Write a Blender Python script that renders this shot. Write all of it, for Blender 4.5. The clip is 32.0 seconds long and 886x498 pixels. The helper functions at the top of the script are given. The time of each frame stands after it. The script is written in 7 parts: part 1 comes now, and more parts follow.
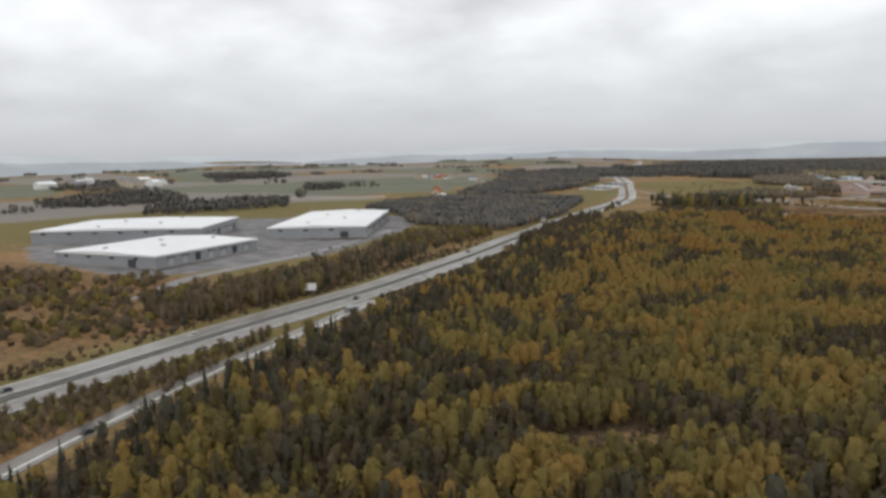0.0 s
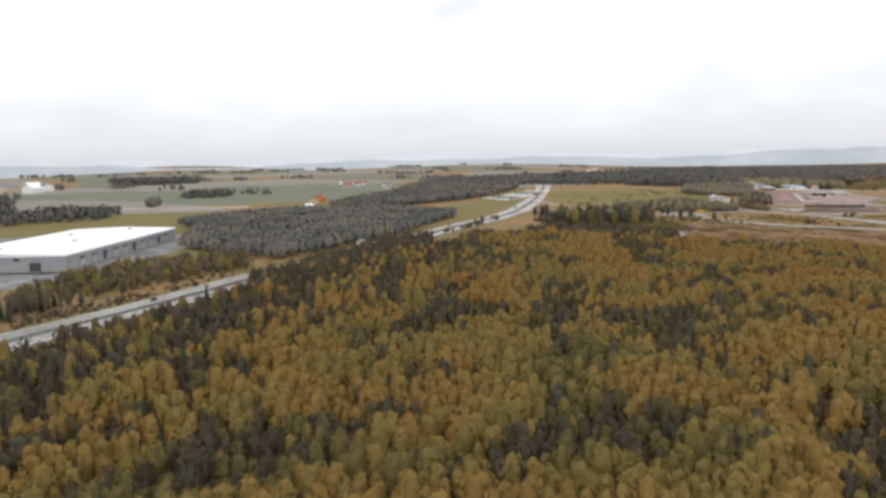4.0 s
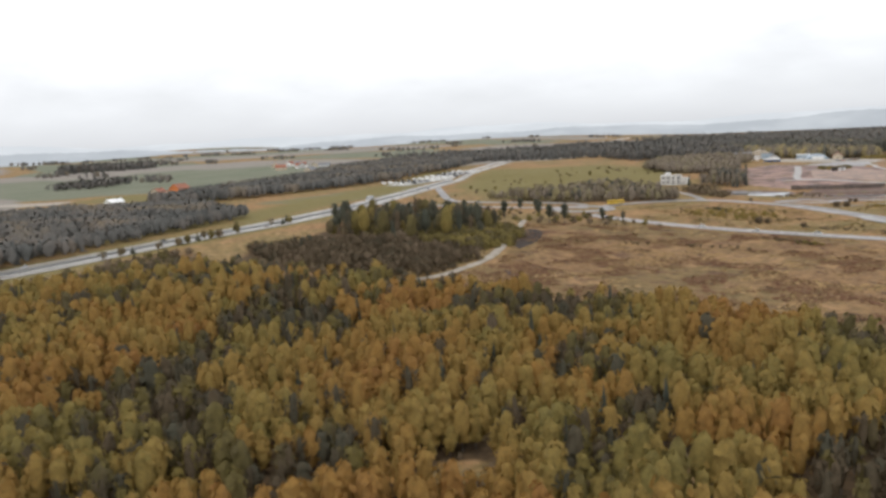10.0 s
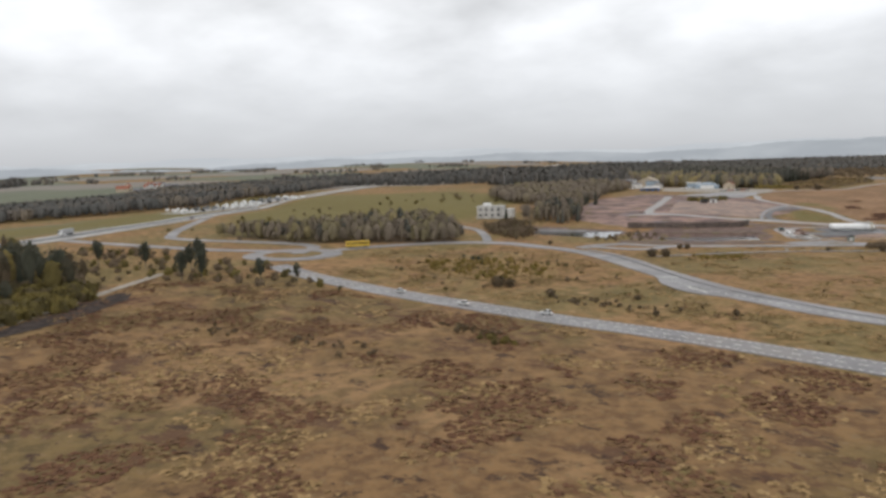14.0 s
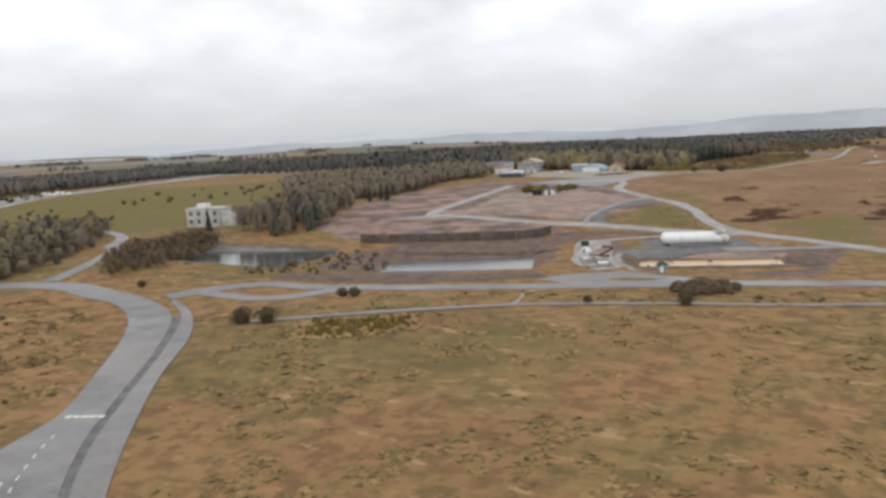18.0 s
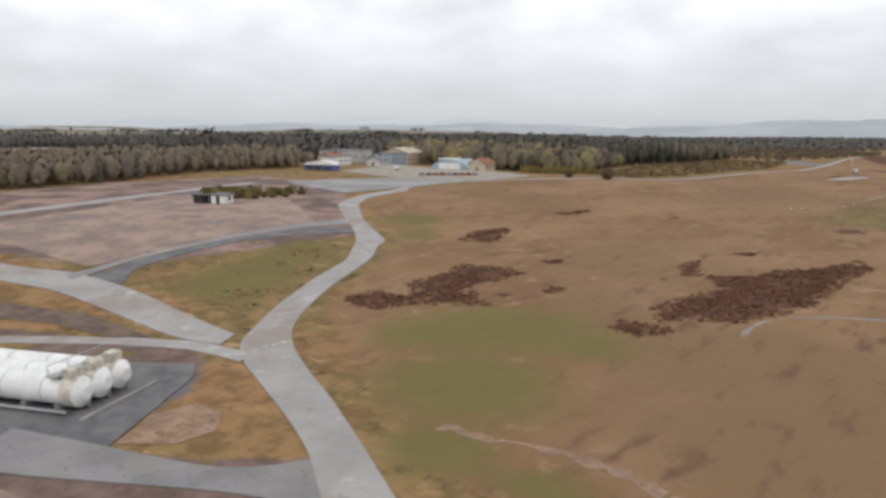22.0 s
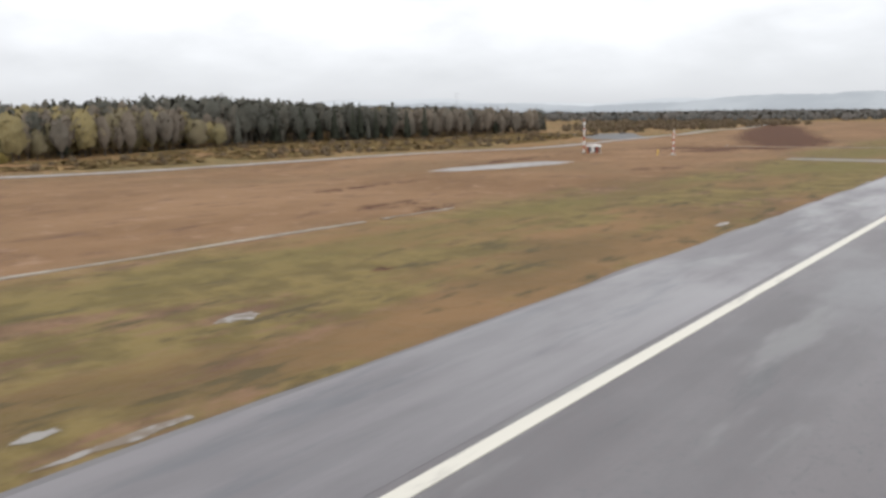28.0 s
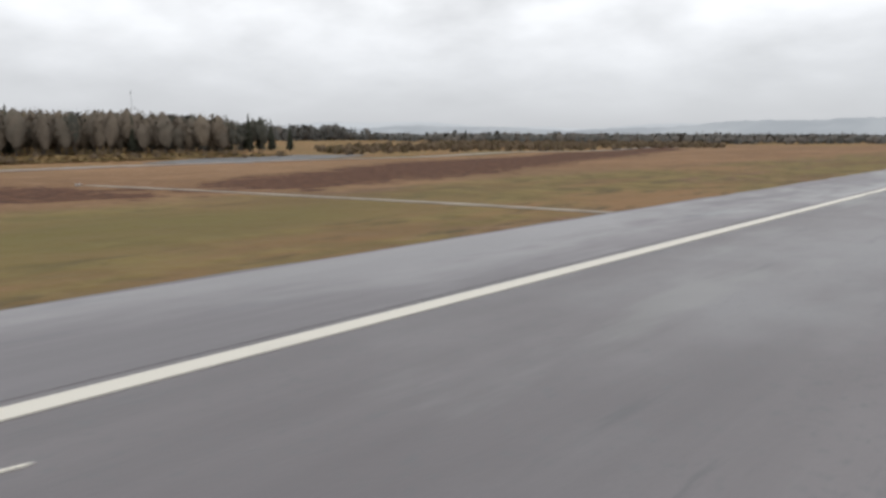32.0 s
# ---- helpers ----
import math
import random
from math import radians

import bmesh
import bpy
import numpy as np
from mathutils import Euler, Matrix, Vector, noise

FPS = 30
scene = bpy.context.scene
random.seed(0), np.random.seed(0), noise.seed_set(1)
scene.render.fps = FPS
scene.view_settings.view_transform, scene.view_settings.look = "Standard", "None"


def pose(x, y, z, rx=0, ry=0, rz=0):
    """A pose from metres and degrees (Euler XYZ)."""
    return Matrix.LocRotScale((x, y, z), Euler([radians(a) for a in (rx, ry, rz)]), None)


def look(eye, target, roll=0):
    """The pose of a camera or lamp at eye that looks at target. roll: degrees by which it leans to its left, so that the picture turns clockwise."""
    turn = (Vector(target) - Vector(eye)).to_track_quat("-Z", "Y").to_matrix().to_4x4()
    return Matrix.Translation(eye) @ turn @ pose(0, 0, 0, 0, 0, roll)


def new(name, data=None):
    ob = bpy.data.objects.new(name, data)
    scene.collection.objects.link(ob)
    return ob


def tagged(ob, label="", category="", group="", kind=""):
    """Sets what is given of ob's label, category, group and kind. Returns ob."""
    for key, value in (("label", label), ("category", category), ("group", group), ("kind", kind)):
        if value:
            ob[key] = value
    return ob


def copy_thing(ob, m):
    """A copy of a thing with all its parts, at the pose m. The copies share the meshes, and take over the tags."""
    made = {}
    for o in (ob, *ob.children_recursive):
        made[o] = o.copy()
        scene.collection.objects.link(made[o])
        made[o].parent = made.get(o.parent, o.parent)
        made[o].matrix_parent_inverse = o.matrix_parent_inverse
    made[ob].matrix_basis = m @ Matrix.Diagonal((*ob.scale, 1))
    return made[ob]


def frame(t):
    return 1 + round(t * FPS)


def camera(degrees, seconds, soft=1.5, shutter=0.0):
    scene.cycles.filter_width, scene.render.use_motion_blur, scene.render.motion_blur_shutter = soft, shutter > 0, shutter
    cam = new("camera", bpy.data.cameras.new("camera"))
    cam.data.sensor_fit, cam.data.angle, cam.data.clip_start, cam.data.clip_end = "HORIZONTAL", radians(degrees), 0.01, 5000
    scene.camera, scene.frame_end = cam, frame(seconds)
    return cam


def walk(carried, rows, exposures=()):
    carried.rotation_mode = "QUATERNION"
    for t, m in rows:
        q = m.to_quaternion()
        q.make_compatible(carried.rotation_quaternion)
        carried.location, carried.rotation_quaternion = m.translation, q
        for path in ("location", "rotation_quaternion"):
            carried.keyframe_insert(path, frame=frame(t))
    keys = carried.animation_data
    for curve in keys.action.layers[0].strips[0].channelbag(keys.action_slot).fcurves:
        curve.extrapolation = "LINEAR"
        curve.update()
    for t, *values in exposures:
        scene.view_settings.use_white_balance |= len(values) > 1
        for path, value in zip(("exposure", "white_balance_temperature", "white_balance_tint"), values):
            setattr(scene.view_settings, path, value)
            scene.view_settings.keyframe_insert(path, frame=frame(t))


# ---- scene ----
# camera: carried in an airliner on final approach, looking out to the left and ahead
cam = camera(61.61, 32.0, soft=3.10, shutter=0.12)
ROWS = [
    (0.0, pose(-0.26, -0.27, 45.71, 82.76, 1.37, 39.47)),
    (0.5, pose(-0.17, 18.49, 45.16, 78.06, 2.83, 39.66)),
    (1.0, pose(-0.09, 37.22, 44.56, 78.31, 2.74, 39.40)),
    (1.5, pose(-0.01, 55.92, 43.98, 79.53, 2.54, 39.14)),
    (2.0, pose(0.04, 74.55, 43.41, 80.38, 1.38, 38.90)),
    (2.5, pose(0.05, 93.07, 42.88, 79.88, 0.87, 39.09)),
    (3.0, pose(0.06, 111.53, 42.36, 80.54, -0.09, 37.11)),
    (3.5, pose(0.06, 130.03, 41.97, 83.06, 0.95, 37.00)),
    (5.5, pose(0.02, 204.52, 41.53, 82.48, 0.14, 39.82)),
    (6.0, pose(0.00, 223.34, 41.21, 83.76, 0.22, 39.46)),
    (6.5, pose(-0.08, 242.14, 40.89, 83.27, 0.41, 40.97)),
    (7.0, pose(-0.22, 260.81, 40.46, 82.01, 0.95, 41.28)),
    (7.5, pose(-0.33, 279.51, 39.97, 84.13, 0.98, 39.44)),
    (8.0, pose(-0.42, 298.22, 39.37, 83.73, 1.28, 38.42)),
    (8.5, pose(-0.52, 316.88, 38.67, 83.06, 2.30, 39.34)),
    (9.0, pose(-0.63, 335.51, 37.91, 82.98, 4.76, 42.48)),
    (9.5, pose(-0.71, 354.23, 37.11, 81.75, 4.14, 42.77)),
    (10.0, pose(-0.74, 373.05, 36.22, 81.40, 2.83, 42.55)),
    (10.5, pose(-0.80, 391.85, 35.24, 82.05, 2.65, 41.98)),
    (11.0, pose(-0.90, 410.61, 34.19, 81.62, 3.36, 42.21)),
    (11.5, pose(-1.01, 429.27, 33.13, 83.53, 5.13, 41.58)),
    (12.0, pose(-1.07, 447.80, 32.03, 84.05, 2.88, 41.50)),
    (12.5, pose(-1.04, 466.20, 30.90, 84.13, 2.41, 41.69)),
    (13.0, pose(-0.97, 484.40, 29.87, 81.87, 2.90, 41.92)),
    (13.5, pose(-0.90, 502.52, 28.87, 82.40, 2.52, 41.30)),
    (14.0, pose(-0.84, 520.65, 27.94, 83.20, 1.84, 39.70)),
    (14.5, pose(-0.82, 538.83, 27.09, 82.77, 2.49, 39.57)),
    (16.5, pose(-1.38, 610.97, 24.79, 81.06, 1.13, 39.99)),
    (17.0, pose(-1.36, 629.07, 24.20, 82.79, 1.93, 38.49)),
    (17.5, pose(-1.31, 647.19, 23.59, 82.53, 1.38, 37.96)),
    (18.0, pose(-1.25, 665.29, 22.84, 81.81, 2.94, 38.12)),
    (18.5, pose(-1.20, 683.54, 22.09, 83.16, 1.33, 39.43)),
    (19.0, pose(-1.19, 701.92, 21.39, 83.35, 0.16, 39.63)),
    (19.5, pose(-1.08, 720.28, 20.78, 82.88, 0.68, 39.67)),
    (20.0, pose(-0.89, 738.52, 20.20, 82.27, 1.37, 40.06)),
    (20.5, pose(-0.67, 756.70, 19.56, 83.45, 0.45, 40.41)),
    (21.0, pose(-0.39, 774.96, 18.82, 81.37, 0.86, 41.04)),
    (21.5, pose(-0.17, 793.21, 18.02, 81.57, 0.35, 41.52)),
    (22.0, pose(-0.07, 811.48, 17.22, 81.03, -0.19, 40.66)),
    (22.5, pose(-0.02, 829.93, 16.56, 81.48, 0.64, 41.15)),
    (23.0, pose(-0.03, 848.33, 15.91, 81.62, 1.38, 41.30)),
    (23.5, pose(-0.04, 866.78, 15.31, 83.00, 2.79, 40.61)),
    (24.0, pose(-0.11, 885.25, 14.74, 82.10, 2.95, 40.85)),
    (24.5, pose(-0.26, 903.73, 14.24, 83.63, 2.55, 40.74)),
    (26.5, pose(-0.21, 977.46, 10.99, 79.14, 1.11, 40.29)),
    (27.0, pose(-0.01, 995.83, 9.95, 80.45, -0.15, 40.34)),
    (27.5, pose(0.14, 1014.20, 8.92, 80.75, 0.81, 40.17)),
    (28.0, pose(0.15, 1032.66, 8.03, 79.79, 0.78, 40.17)),
    (28.5, pose(0.24, 1051.20, 7.22, 80.68, 1.57, 40.13)),
    (29.0, pose(0.22, 1069.65, 6.31, 80.26, 1.05, 40.56)),
    (29.5, pose(0.13, 1088.12, 5.56, 80.83, 0.95, 40.15)),
    (30.0, pose(0.07, 1106.60, 4.97, 81.81, 0.28, 40.35)),
    (30.5, pose(0.30, 1125.05, 4.57, 81.23, -0.33, 40.29)),
    (31.0, pose(0.52, 1143.52, 4.25, 82.21, -1.79, 40.66)),
    (31.5, pose(0.68, 1161.95, 3.92, 81.41, 0.31, 40.27)),
    (32.0, pose(0.39, 1180.37, 3.64, 81.62, 0.16, 40.61)),
]
walk(cam, ROWS, [(0.0, -0.2), (0.5, 0.25), (1.0, 0.6), (2.0, 0.4), (3.0, 0.5), (3.5, 0.4), (5.5, 0.0), (9.0, -0.05), (10.0, 0.25), (11.0, 0.1), (12.0, -0.15), (13.0, 0.0), (14.0, -0.15), (17.0, 0.0), (19.0, -0.15), (20.0, -0.05), (24.0, -0.1), (27.0, 0.15), (29.0, 0.1), (30.0, 0.0), (31.0, -0.15), (32.0, -0.15)])

SKY_LOW, SKY_RISE, SKY_CONTRAST = 0.60, 0.42, 1.6
# ---- world and light: overcast autumn day ----
world = bpy.data.worlds.new("overcast_sky")
scene.world = world
world.use_nodes = True
wn, wl = world.node_tree.nodes, world.node_tree.links
bg = wn["Background"]
coord = wn.new("ShaderNodeTexCoord")
sep = wn.new("ShaderNodeSeparateXYZ")
wl.new(coord.outputs["Generated"], sep.inputs[0])


def wmath(op, a, b=None, clamp=False):
    n = wn.new("ShaderNodeMath")
    n.operation, n.use_clamp = op, clamp
    for i, v in enumerate((a, b)):
        if v is None:
            continue
        if isinstance(v, (int, float)):
            n.inputs[i].default_value = v
        else:
            wl.new(v, n.inputs[i])
    return n.outputs[0]


elev = wmath("MAXIMUM", sep.outputs["Z"], 0.0)
low = wmath("ADD", elev, 0.3)
comb = wn.new("ShaderNodeCombineXYZ")
wl.new(wmath("DIVIDE", sep.outputs["X"], low), comb.inputs[0])
wl.new(wmath("DIVIDE", sep.outputs["Y"], low), comb.inputs[1])


def wnoise(scale, detail, rough, off):
    m = wn.new("ShaderNodeMapping")
    m.inputs["Location"].default_value = off
    wl.new(comb.outputs[0], m.inputs["Vector"])
    n = wn.new("ShaderNodeTexNoise")
    n.inputs["Scale"].default_value, n.inputs["Detail"].default_value = scale, detail
    n.inputs["Roughness"].default_value = rough
    wl.new(m.outputs[0], n.inputs["Vector"])
    return n.outputs["Fac"]


big_cloud = wnoise(1.25, 3.0, 0.5, (3.1, 1.7, 0))
small_cloud = wnoise(3.2, 4.0, 0.55, (0.4, 7.2, 0))
cloud = wmath("ADD", wmath("MULTIPLY", big_cloud, 0.62), wmath("MULTIPLY", small_cloud, 0.38))
# brightness of the cloud layer, rising towards the zenith as under a closed overcast
lift_ = wmath("POWER", wmath("MULTIPLY", elev, 6.0, True), 0.7)
grad = wmath("ADD", wmath("MULTIPLY", lift_, SKY_RISE), SKY_LOW)
shade = wmath("ADD", wmath("MULTIPLY", wmath("SUBTRACT", cloud, 0.5), SKY_CONTRAST), 1.0)
fade = wmath("MULTIPLY", elev, 6.0, True)
shade = wmath("ADD", wmath("MULTIPLY", wmath("SUBTRACT", shade, 1.0), fade), 1.0)
bright = wmath("MULTIPLY", grad, shade)
tone = wn.new("ShaderNodeMix")
tone.data_type = "RGBA"
wl.new(wmath("MULTIPLY", elev, 3.0, True), tone.inputs["Factor"])
tone.inputs["A"].default_value = (0.93, 0.955, 1.0, 1)
tone.inputs["B"].default_value = (0.975, 0.985, 1.0, 1)
lit = wn.new("ShaderNodeVectorMath")
lit.operation = "SCALE"
wl.new(tone.outputs["Result"], lit.inputs[0])
wl.new(bright, lit.inputs["Scale"])
sky = wn.new("ShaderNodeTexSky")
sky.sky_type, sky.sun_disc = "NISHITA", False
sky.sun_elevation, sky.sun_rotation = radians(38), radians(200)
blue = wn.new("ShaderNodeVectorMath")
blue.operation = "SCALE"
wl.new(sky.outputs[0], blue.inputs[0])
blue.inputs["Scale"].default_value = 0.004
total = wn.new("ShaderNodeVectorMath")
total.operation = "ADD"
wl.new(lit.outputs[0], total.inputs[0])
wl.new(blue.outputs[0], total.inputs[1])
wl.new(total.outputs[0], bg.inputs["Color"])
bg.inputs["Strength"].default_value = 1.0

sun_data = bpy.data.lights.new("sun", "SUN")
sun_data.energy, sun_data.angle, sun_data.color = 0.5, radians(25), (1.0, 0.97, 0.92)
sun = new("sun", sun_data)
sun.matrix_world = look((0, 0, 300), (-60, 190, 0))

# ---- materials ----
MATS = {}


class Nodes:
    """Short hand for building one node material."""

    def __init__(self, name):
        self.mat = bpy.data.materials.new(name)
        self.mat.use_nodes = True
        self.t = self.mat.node_tree
        self.b = self.t.nodes["Principled BSDF"]
        MATS[name] = self.mat
        self.pos = self.t.nodes.new("ShaderNodeNewGeometry").outputs["Position"]

    def put(self, value, socket):
        if isinstance(value, (int, float)):
            socket.default_value = value
        elif isinstance(value, tuple):
            socket.default_value = value if len(value) == 4 else (*value, 1)
        else:
            self.t.links.new(value, socket)

    def noise(self, scale, detail=4, rough=0.55, stretch=(1, 1, 1), off=(0, 0, 0)):
        m = self.t.nodes.new("ShaderNodeMapping")
        m.inputs["Scale"].default_value, m.inputs["Location"].default_value = stretch, off
        self.put(self.pos, m.inputs["Vector"])
        n = self.t.nodes.new("ShaderNodeTexNoise")
        n.inputs["Scale"].default_value, n.inputs["Detail"].default_value, n.inputs["Roughness"].default_value = scale, detail, rough
        self.put(m.outputs[0], n.inputs["Vector"])
        return n.outputs["Fac"]

    def math(self, op, a, b=0.0, clamp=False):
        n = self.t.nodes.new("ShaderNodeMath")
        n.operation, n.use_clamp = op, clamp
        self.put(a, n.inputs[0])
        self.put(b, n.inputs[1])
        return n.outputs[0]

    def band(self, v, lo, hi):
        """0 below lo, 1 above hi."""
        n = self.t.nodes.new("ShaderNodeMapRange")
        n.interpolation_type = "SMOOTHSTEP"
        self.put(v, n.inputs["Value"])
        n.inputs["From Min"].default_value, n.inputs["From Max"].default_value = lo, hi
        return n.outputs["Result"]

    def mix(self, f, a, b):
        n = self.t.nodes.new("ShaderNodeMix")
        n.data_type = "RGBA"
        self.put(f, n.inputs["Factor"])
        self.put(a, n.inputs["A"])
        self.put(b, n.inputs["B"])
        return n.outputs["Result"]

    def attr(self, name):
        n = self.t.nodes.new("ShaderNodeAttribute")
        n.attribute_name = name
        return n

    def ramp(self, v, stops):
        n = self.t.nodes.new("ShaderNodeValToRGB")
        e = n.color_ramp.elements
        while len(e) < len(stops):
            e.new(0.5)
        for el, (p, c) in zip(e, stops):
            el.position, el.color = p, (*c, 1)
        self.put(v, n.inputs[0])
        return n.outputs[0]

    def done(self, color, rough=0.8, bump=None, depth=0.05, metal=0.0, spec=0.5):
        self.put(color, self.b.inputs["Base Color"])
        self.put(rough, self.b.inputs["Roughness"])
        self.b.inputs["Metallic"].default_value = metal
        self.b.inputs["Specular IOR Level"].default_value = spec
        if bump is not None:
            n = self.t.nodes.new("ShaderNodeBump")
            n.inputs["Distance"].default_value = depth
            n.inputs["Strength"].default_value = 1.0
            self.put(bump, n.inputs["Height"])
            self.put(n.outputs[0], self.b.inputs["Normal"])
        return self.mat


def plain(name, color, rough=0.6, vary=0.16, scale=0.7, metal=0.0, spec=0.4):
    """A painted or solid surface with two scales of wear."""
    m = Nodes(name)
    d = tuple(c * (1 - vary * 1.6) for c in color)
    l = tuple(min(1, c * (1 + vary)) for c in color)
    f = m.math("ADD", m.math("MULTIPLY", m.noise(scale, 4), 0.6), m.math("MULTIPLY", m.noise(scale * 9, 3), 0.4))
    return m.done(m.mix(m.band(f, 0.3, 0.7), d, l), rough, metal=metal, spec=spec)


# ground: one sheet, the plan's zones come as vertex masks with ragged borders
g = Nodes("ground_cover")
za, zb = g.attr("zones_a"), g.attr("zones_b")
sa, sb = g.t.nodes.new("ShaderNodeSeparateColor"), g.t.nodes.new("ShaderNodeSeparateColor")
g.put(za.outputs["Color"], sa.inputs[0])
g.put(zb.outputs["Color"], sb.inputs[0])
n_big, n_mid, n_fine = g.noise(0.018, 4), g.noise(0.11, 5, 0.6), g.noise(0.9, 4, 0.6)
n_tuft = g.noise(0.33, 5, 0.65, (1, 1, 1), (40, 7, 0))
n_patch = g.noise(0.055, 5, 0.62, (1.0, 0.55, 1), (11, 90, 0))


def zone(v, soft=0.12, by=None):
    """Turn a soft mask into a ragged-edged one."""
    w = g.math("ADD", v, g.math("MULTIPLY", g.math("SUBTRACT", by or n_mid, 0.5), 0.55))
    return g.band(w, 0.5 - soft, 0.5 + soft)


meadow = g.mix(g.band(n_tuft, 0.38, 0.6), (0.155, 0.113, 0.043), (0.25, 0.172, 0.068))
meadow = g.mix(g.band(n_big, 0.5, 0.66), meadow, g.mix(g.band(n_mid, 0.35, 0.65), (0.142, 0.112, 0.043), (0.23, 0.163, 0.064)))
meadow = g.mix(g.band(g.noise(0.42, 5, 0.68, (0.7, 1, 1), (3, 8, 0)), 0.5, 0.68), meadow, g.mix(g.band(n_mid, 0.4, 0.6), (0.3, 0.178, 0.07), (0.34, 0.225, 0.105)))
meadow = g.mix(g.math("MULTIPLY", g.band(n_patch, 0.5, 0.62), 0.7), meadow, g.mix(g.band(n_tuft, 0.42, 0.56), (0.2, 0.11, 0.052), (0.29, 0.165, 0.075)))
meadow = g.mix(g.band(g.noise(0.3, 4, 0.62, (0.6, 1.2, 1), (13, 48, 0)), 0.6, 0.68), meadow, (0.4, 0.265, 0.13))
meadow = g.mix(g.band(g.noise(0.3, 6, 0.7, (1, 1, 1), (31, 5, 0)), 0.58, 0.66), meadow, (0.075, 0.06, 0.027))
far_tone = g.noise(0.026, 4, 0.6, (1, 1, 1), (57, 21, 0))
meadow = g.mix(g.math("MULTIPLY", g.band(far_tone, 0.5, 0.58), 0.62), meadow, g.mix(g.band(n_tuft, 0.38, 0.58), (0.2, 0.115, 0.05), (0.33, 0.195, 0.085)))
meadow = g.mix(g.math("MULTIPLY", g.band(g.math("SUBTRACT", 1.0, far_tone), 0.54, 0.62), 0.6), meadow, g.mix(g.band(n_tuft, 0.38, 0.58), (0.12, 0.1, 0.038), (0.2, 0.155, 0.058)))
heath = g.mix(g.band(n_tuft, 0.36, 0.62), (0.15, 0.088, 0.04), (0.25, 0.152, 0.064))
heath = g.mix(g.band(n_big, 0.46, 0.6), heath, g.mix(g.band(n_tuft, 0.36, 0.62), (0.125, 0.09, 0.037), (0.2, 0.138, 0.054)))
heath = g.mix(g.band(n_patch, 0.53, 0.63), heath, g.mix(g.band(n_tuft, 0.4, 0.55), (0.2, 0.125, 0.055), (0.3, 0.185, 0.082)))
heath = g.mix(g.band(g.noise(0.13, 6, 0.72, (0.7, 1.2, 1), (71, 13, 0)), 0.55, 0.62), heath, (0.12, 0.067, 0.035))
heath = g.mix(g.band(g.noise(0.22, 6, 0.72, (0.8, 1.2, 1), (7, 1, 0)), 0.57, 0.63), heath, (0.07, 0.042, 0.025))
heath = g.mix(g.band(g.noise(0.8, 5, 0.7, (1, 1.3, 1), (17, 3, 0)), 0.56, 0.64), heath, (0.22, 0.15, 0.07))
strip_grass = g.mix(g.band(n_patch, 0.42, 0.6), (0.17, 0.116, 0.052), (0.244, 0.152, 0.07))
strip_grass = g.mix(g.band(g.noise(0.06, 5, 0.65, (1.4, 0.5, 1), (33, 2, 0)), 0.44, 0.55), strip_grass, g.mix(g.band(n_tuft, 0.4, 0.6), (0.152, 0.119, 0.046), (0.225, 0.172, 0.065)))
strip_grass = g.mix(g.band(g.noise(0.075, 6, 0.7, (1.5, 0.45, 1), (3, 72, 0)), 0.555, 0.63), strip_grass, g.mix(g.band(n_tuft, 0.4, 0.6), (0.15, 0.095, 0.055), (0.24, 0.15, 0.085)))
strip_grass = g.mix(g.band(g.noise(0.45, 5, 0.68, (1.3, 0.35, 1), (9, 2, 0)), 0.54, 0.64), strip_grass, (0.11, 0.088, 0.042))
tawny = g.mix(g.band(n_patch, 0.35, 0.66), (0.205, 0.122, 0.058), (0.29, 0.18, 0.092))
tawny = g.mix(g.band(n_tuft, 0.54, 0.7), tawny, (0.33, 0.215, 0.125))
tawny = g.mix(g.band(n_big, 0.5, 0.64), tawny, (0.215, 0.138, 0.068))
tawny = g.mix(g.band(g.noise(0.4, 5, 0.65, (1.2, 0.4, 1), (1, 22, 0)), 0.52, 0.72), tawny, (0.15, 0.088, 0.052))
heather = g.mix(g.band(n_fine, 0.4, 0.62), (0.068, 0.031, 0.02), (0.135, 0.066, 0.038))
heather = g.mix(g.band(g.noise(1.7, 5, 0.7, (1, 1, 1), (2, 2, 0)), 0.57, 0.66), heather, (0.2, 0.115, 0.07))
litter = g.mix(g.band(n_tuft, 0.35, 0.65), (0.055, 0.038, 0.02), (0.12, 0.08, 0.04))
soil = g.mix(g.band(n_mid, 0.38, 0.6), (0.135, 0.1, 0.085), (0.33, 0.228, 0.175))
soil = g.mix(g.band(g.noise(0.16, 5, 0.66, (1, 1, 1), (20, 3, 0)), 0.57, 0.65), soil, (0.17, 0.135, 0.06))
mud = g.mix(g.band(n_tuft, 0.36, 0.64), (0.13, 0.09, 0.07), (0.215, 0.152, 0.118))
mud = g.mix(g.band(n_patch, 0.56, 0.66), mud, (0.15, 0.145, 0.145))
mud = g.mix(g.band(g.noise(0.16, 5, 0.66, (1, 1, 1), (50, 13, 0)), 0.56, 0.64), mud, (0.17, 0.132, 0.052))
soil = g.mix(g.band(n_patch, 0.55, 0.7), soil, (0.15, 0.145, 0.15))
gravel = g.mix(g.band(n_mid, 0.35, 0.65), (0.15, 0.145, 0.145), (0.25, 0.24, 0.235))
# far pasture green, lightened and desaturated to put distance haze into the colour
field = g.mix(g.band(n_big, 0.3, 0.7), (0.135, 0.152, 0.095), (0.17, 0.178, 0.118))
col = meadow
col = g.mix(zone(sa.outputs[0]), col, heath)
col = g.mix(zone(sa.outputs[1]), col, tawny)
col = g.mix(zone(sa.outputs[2], 0.2), col, strip_grass)
col = g.mix(zone(sb.outputs[2], 0.05), col, field)
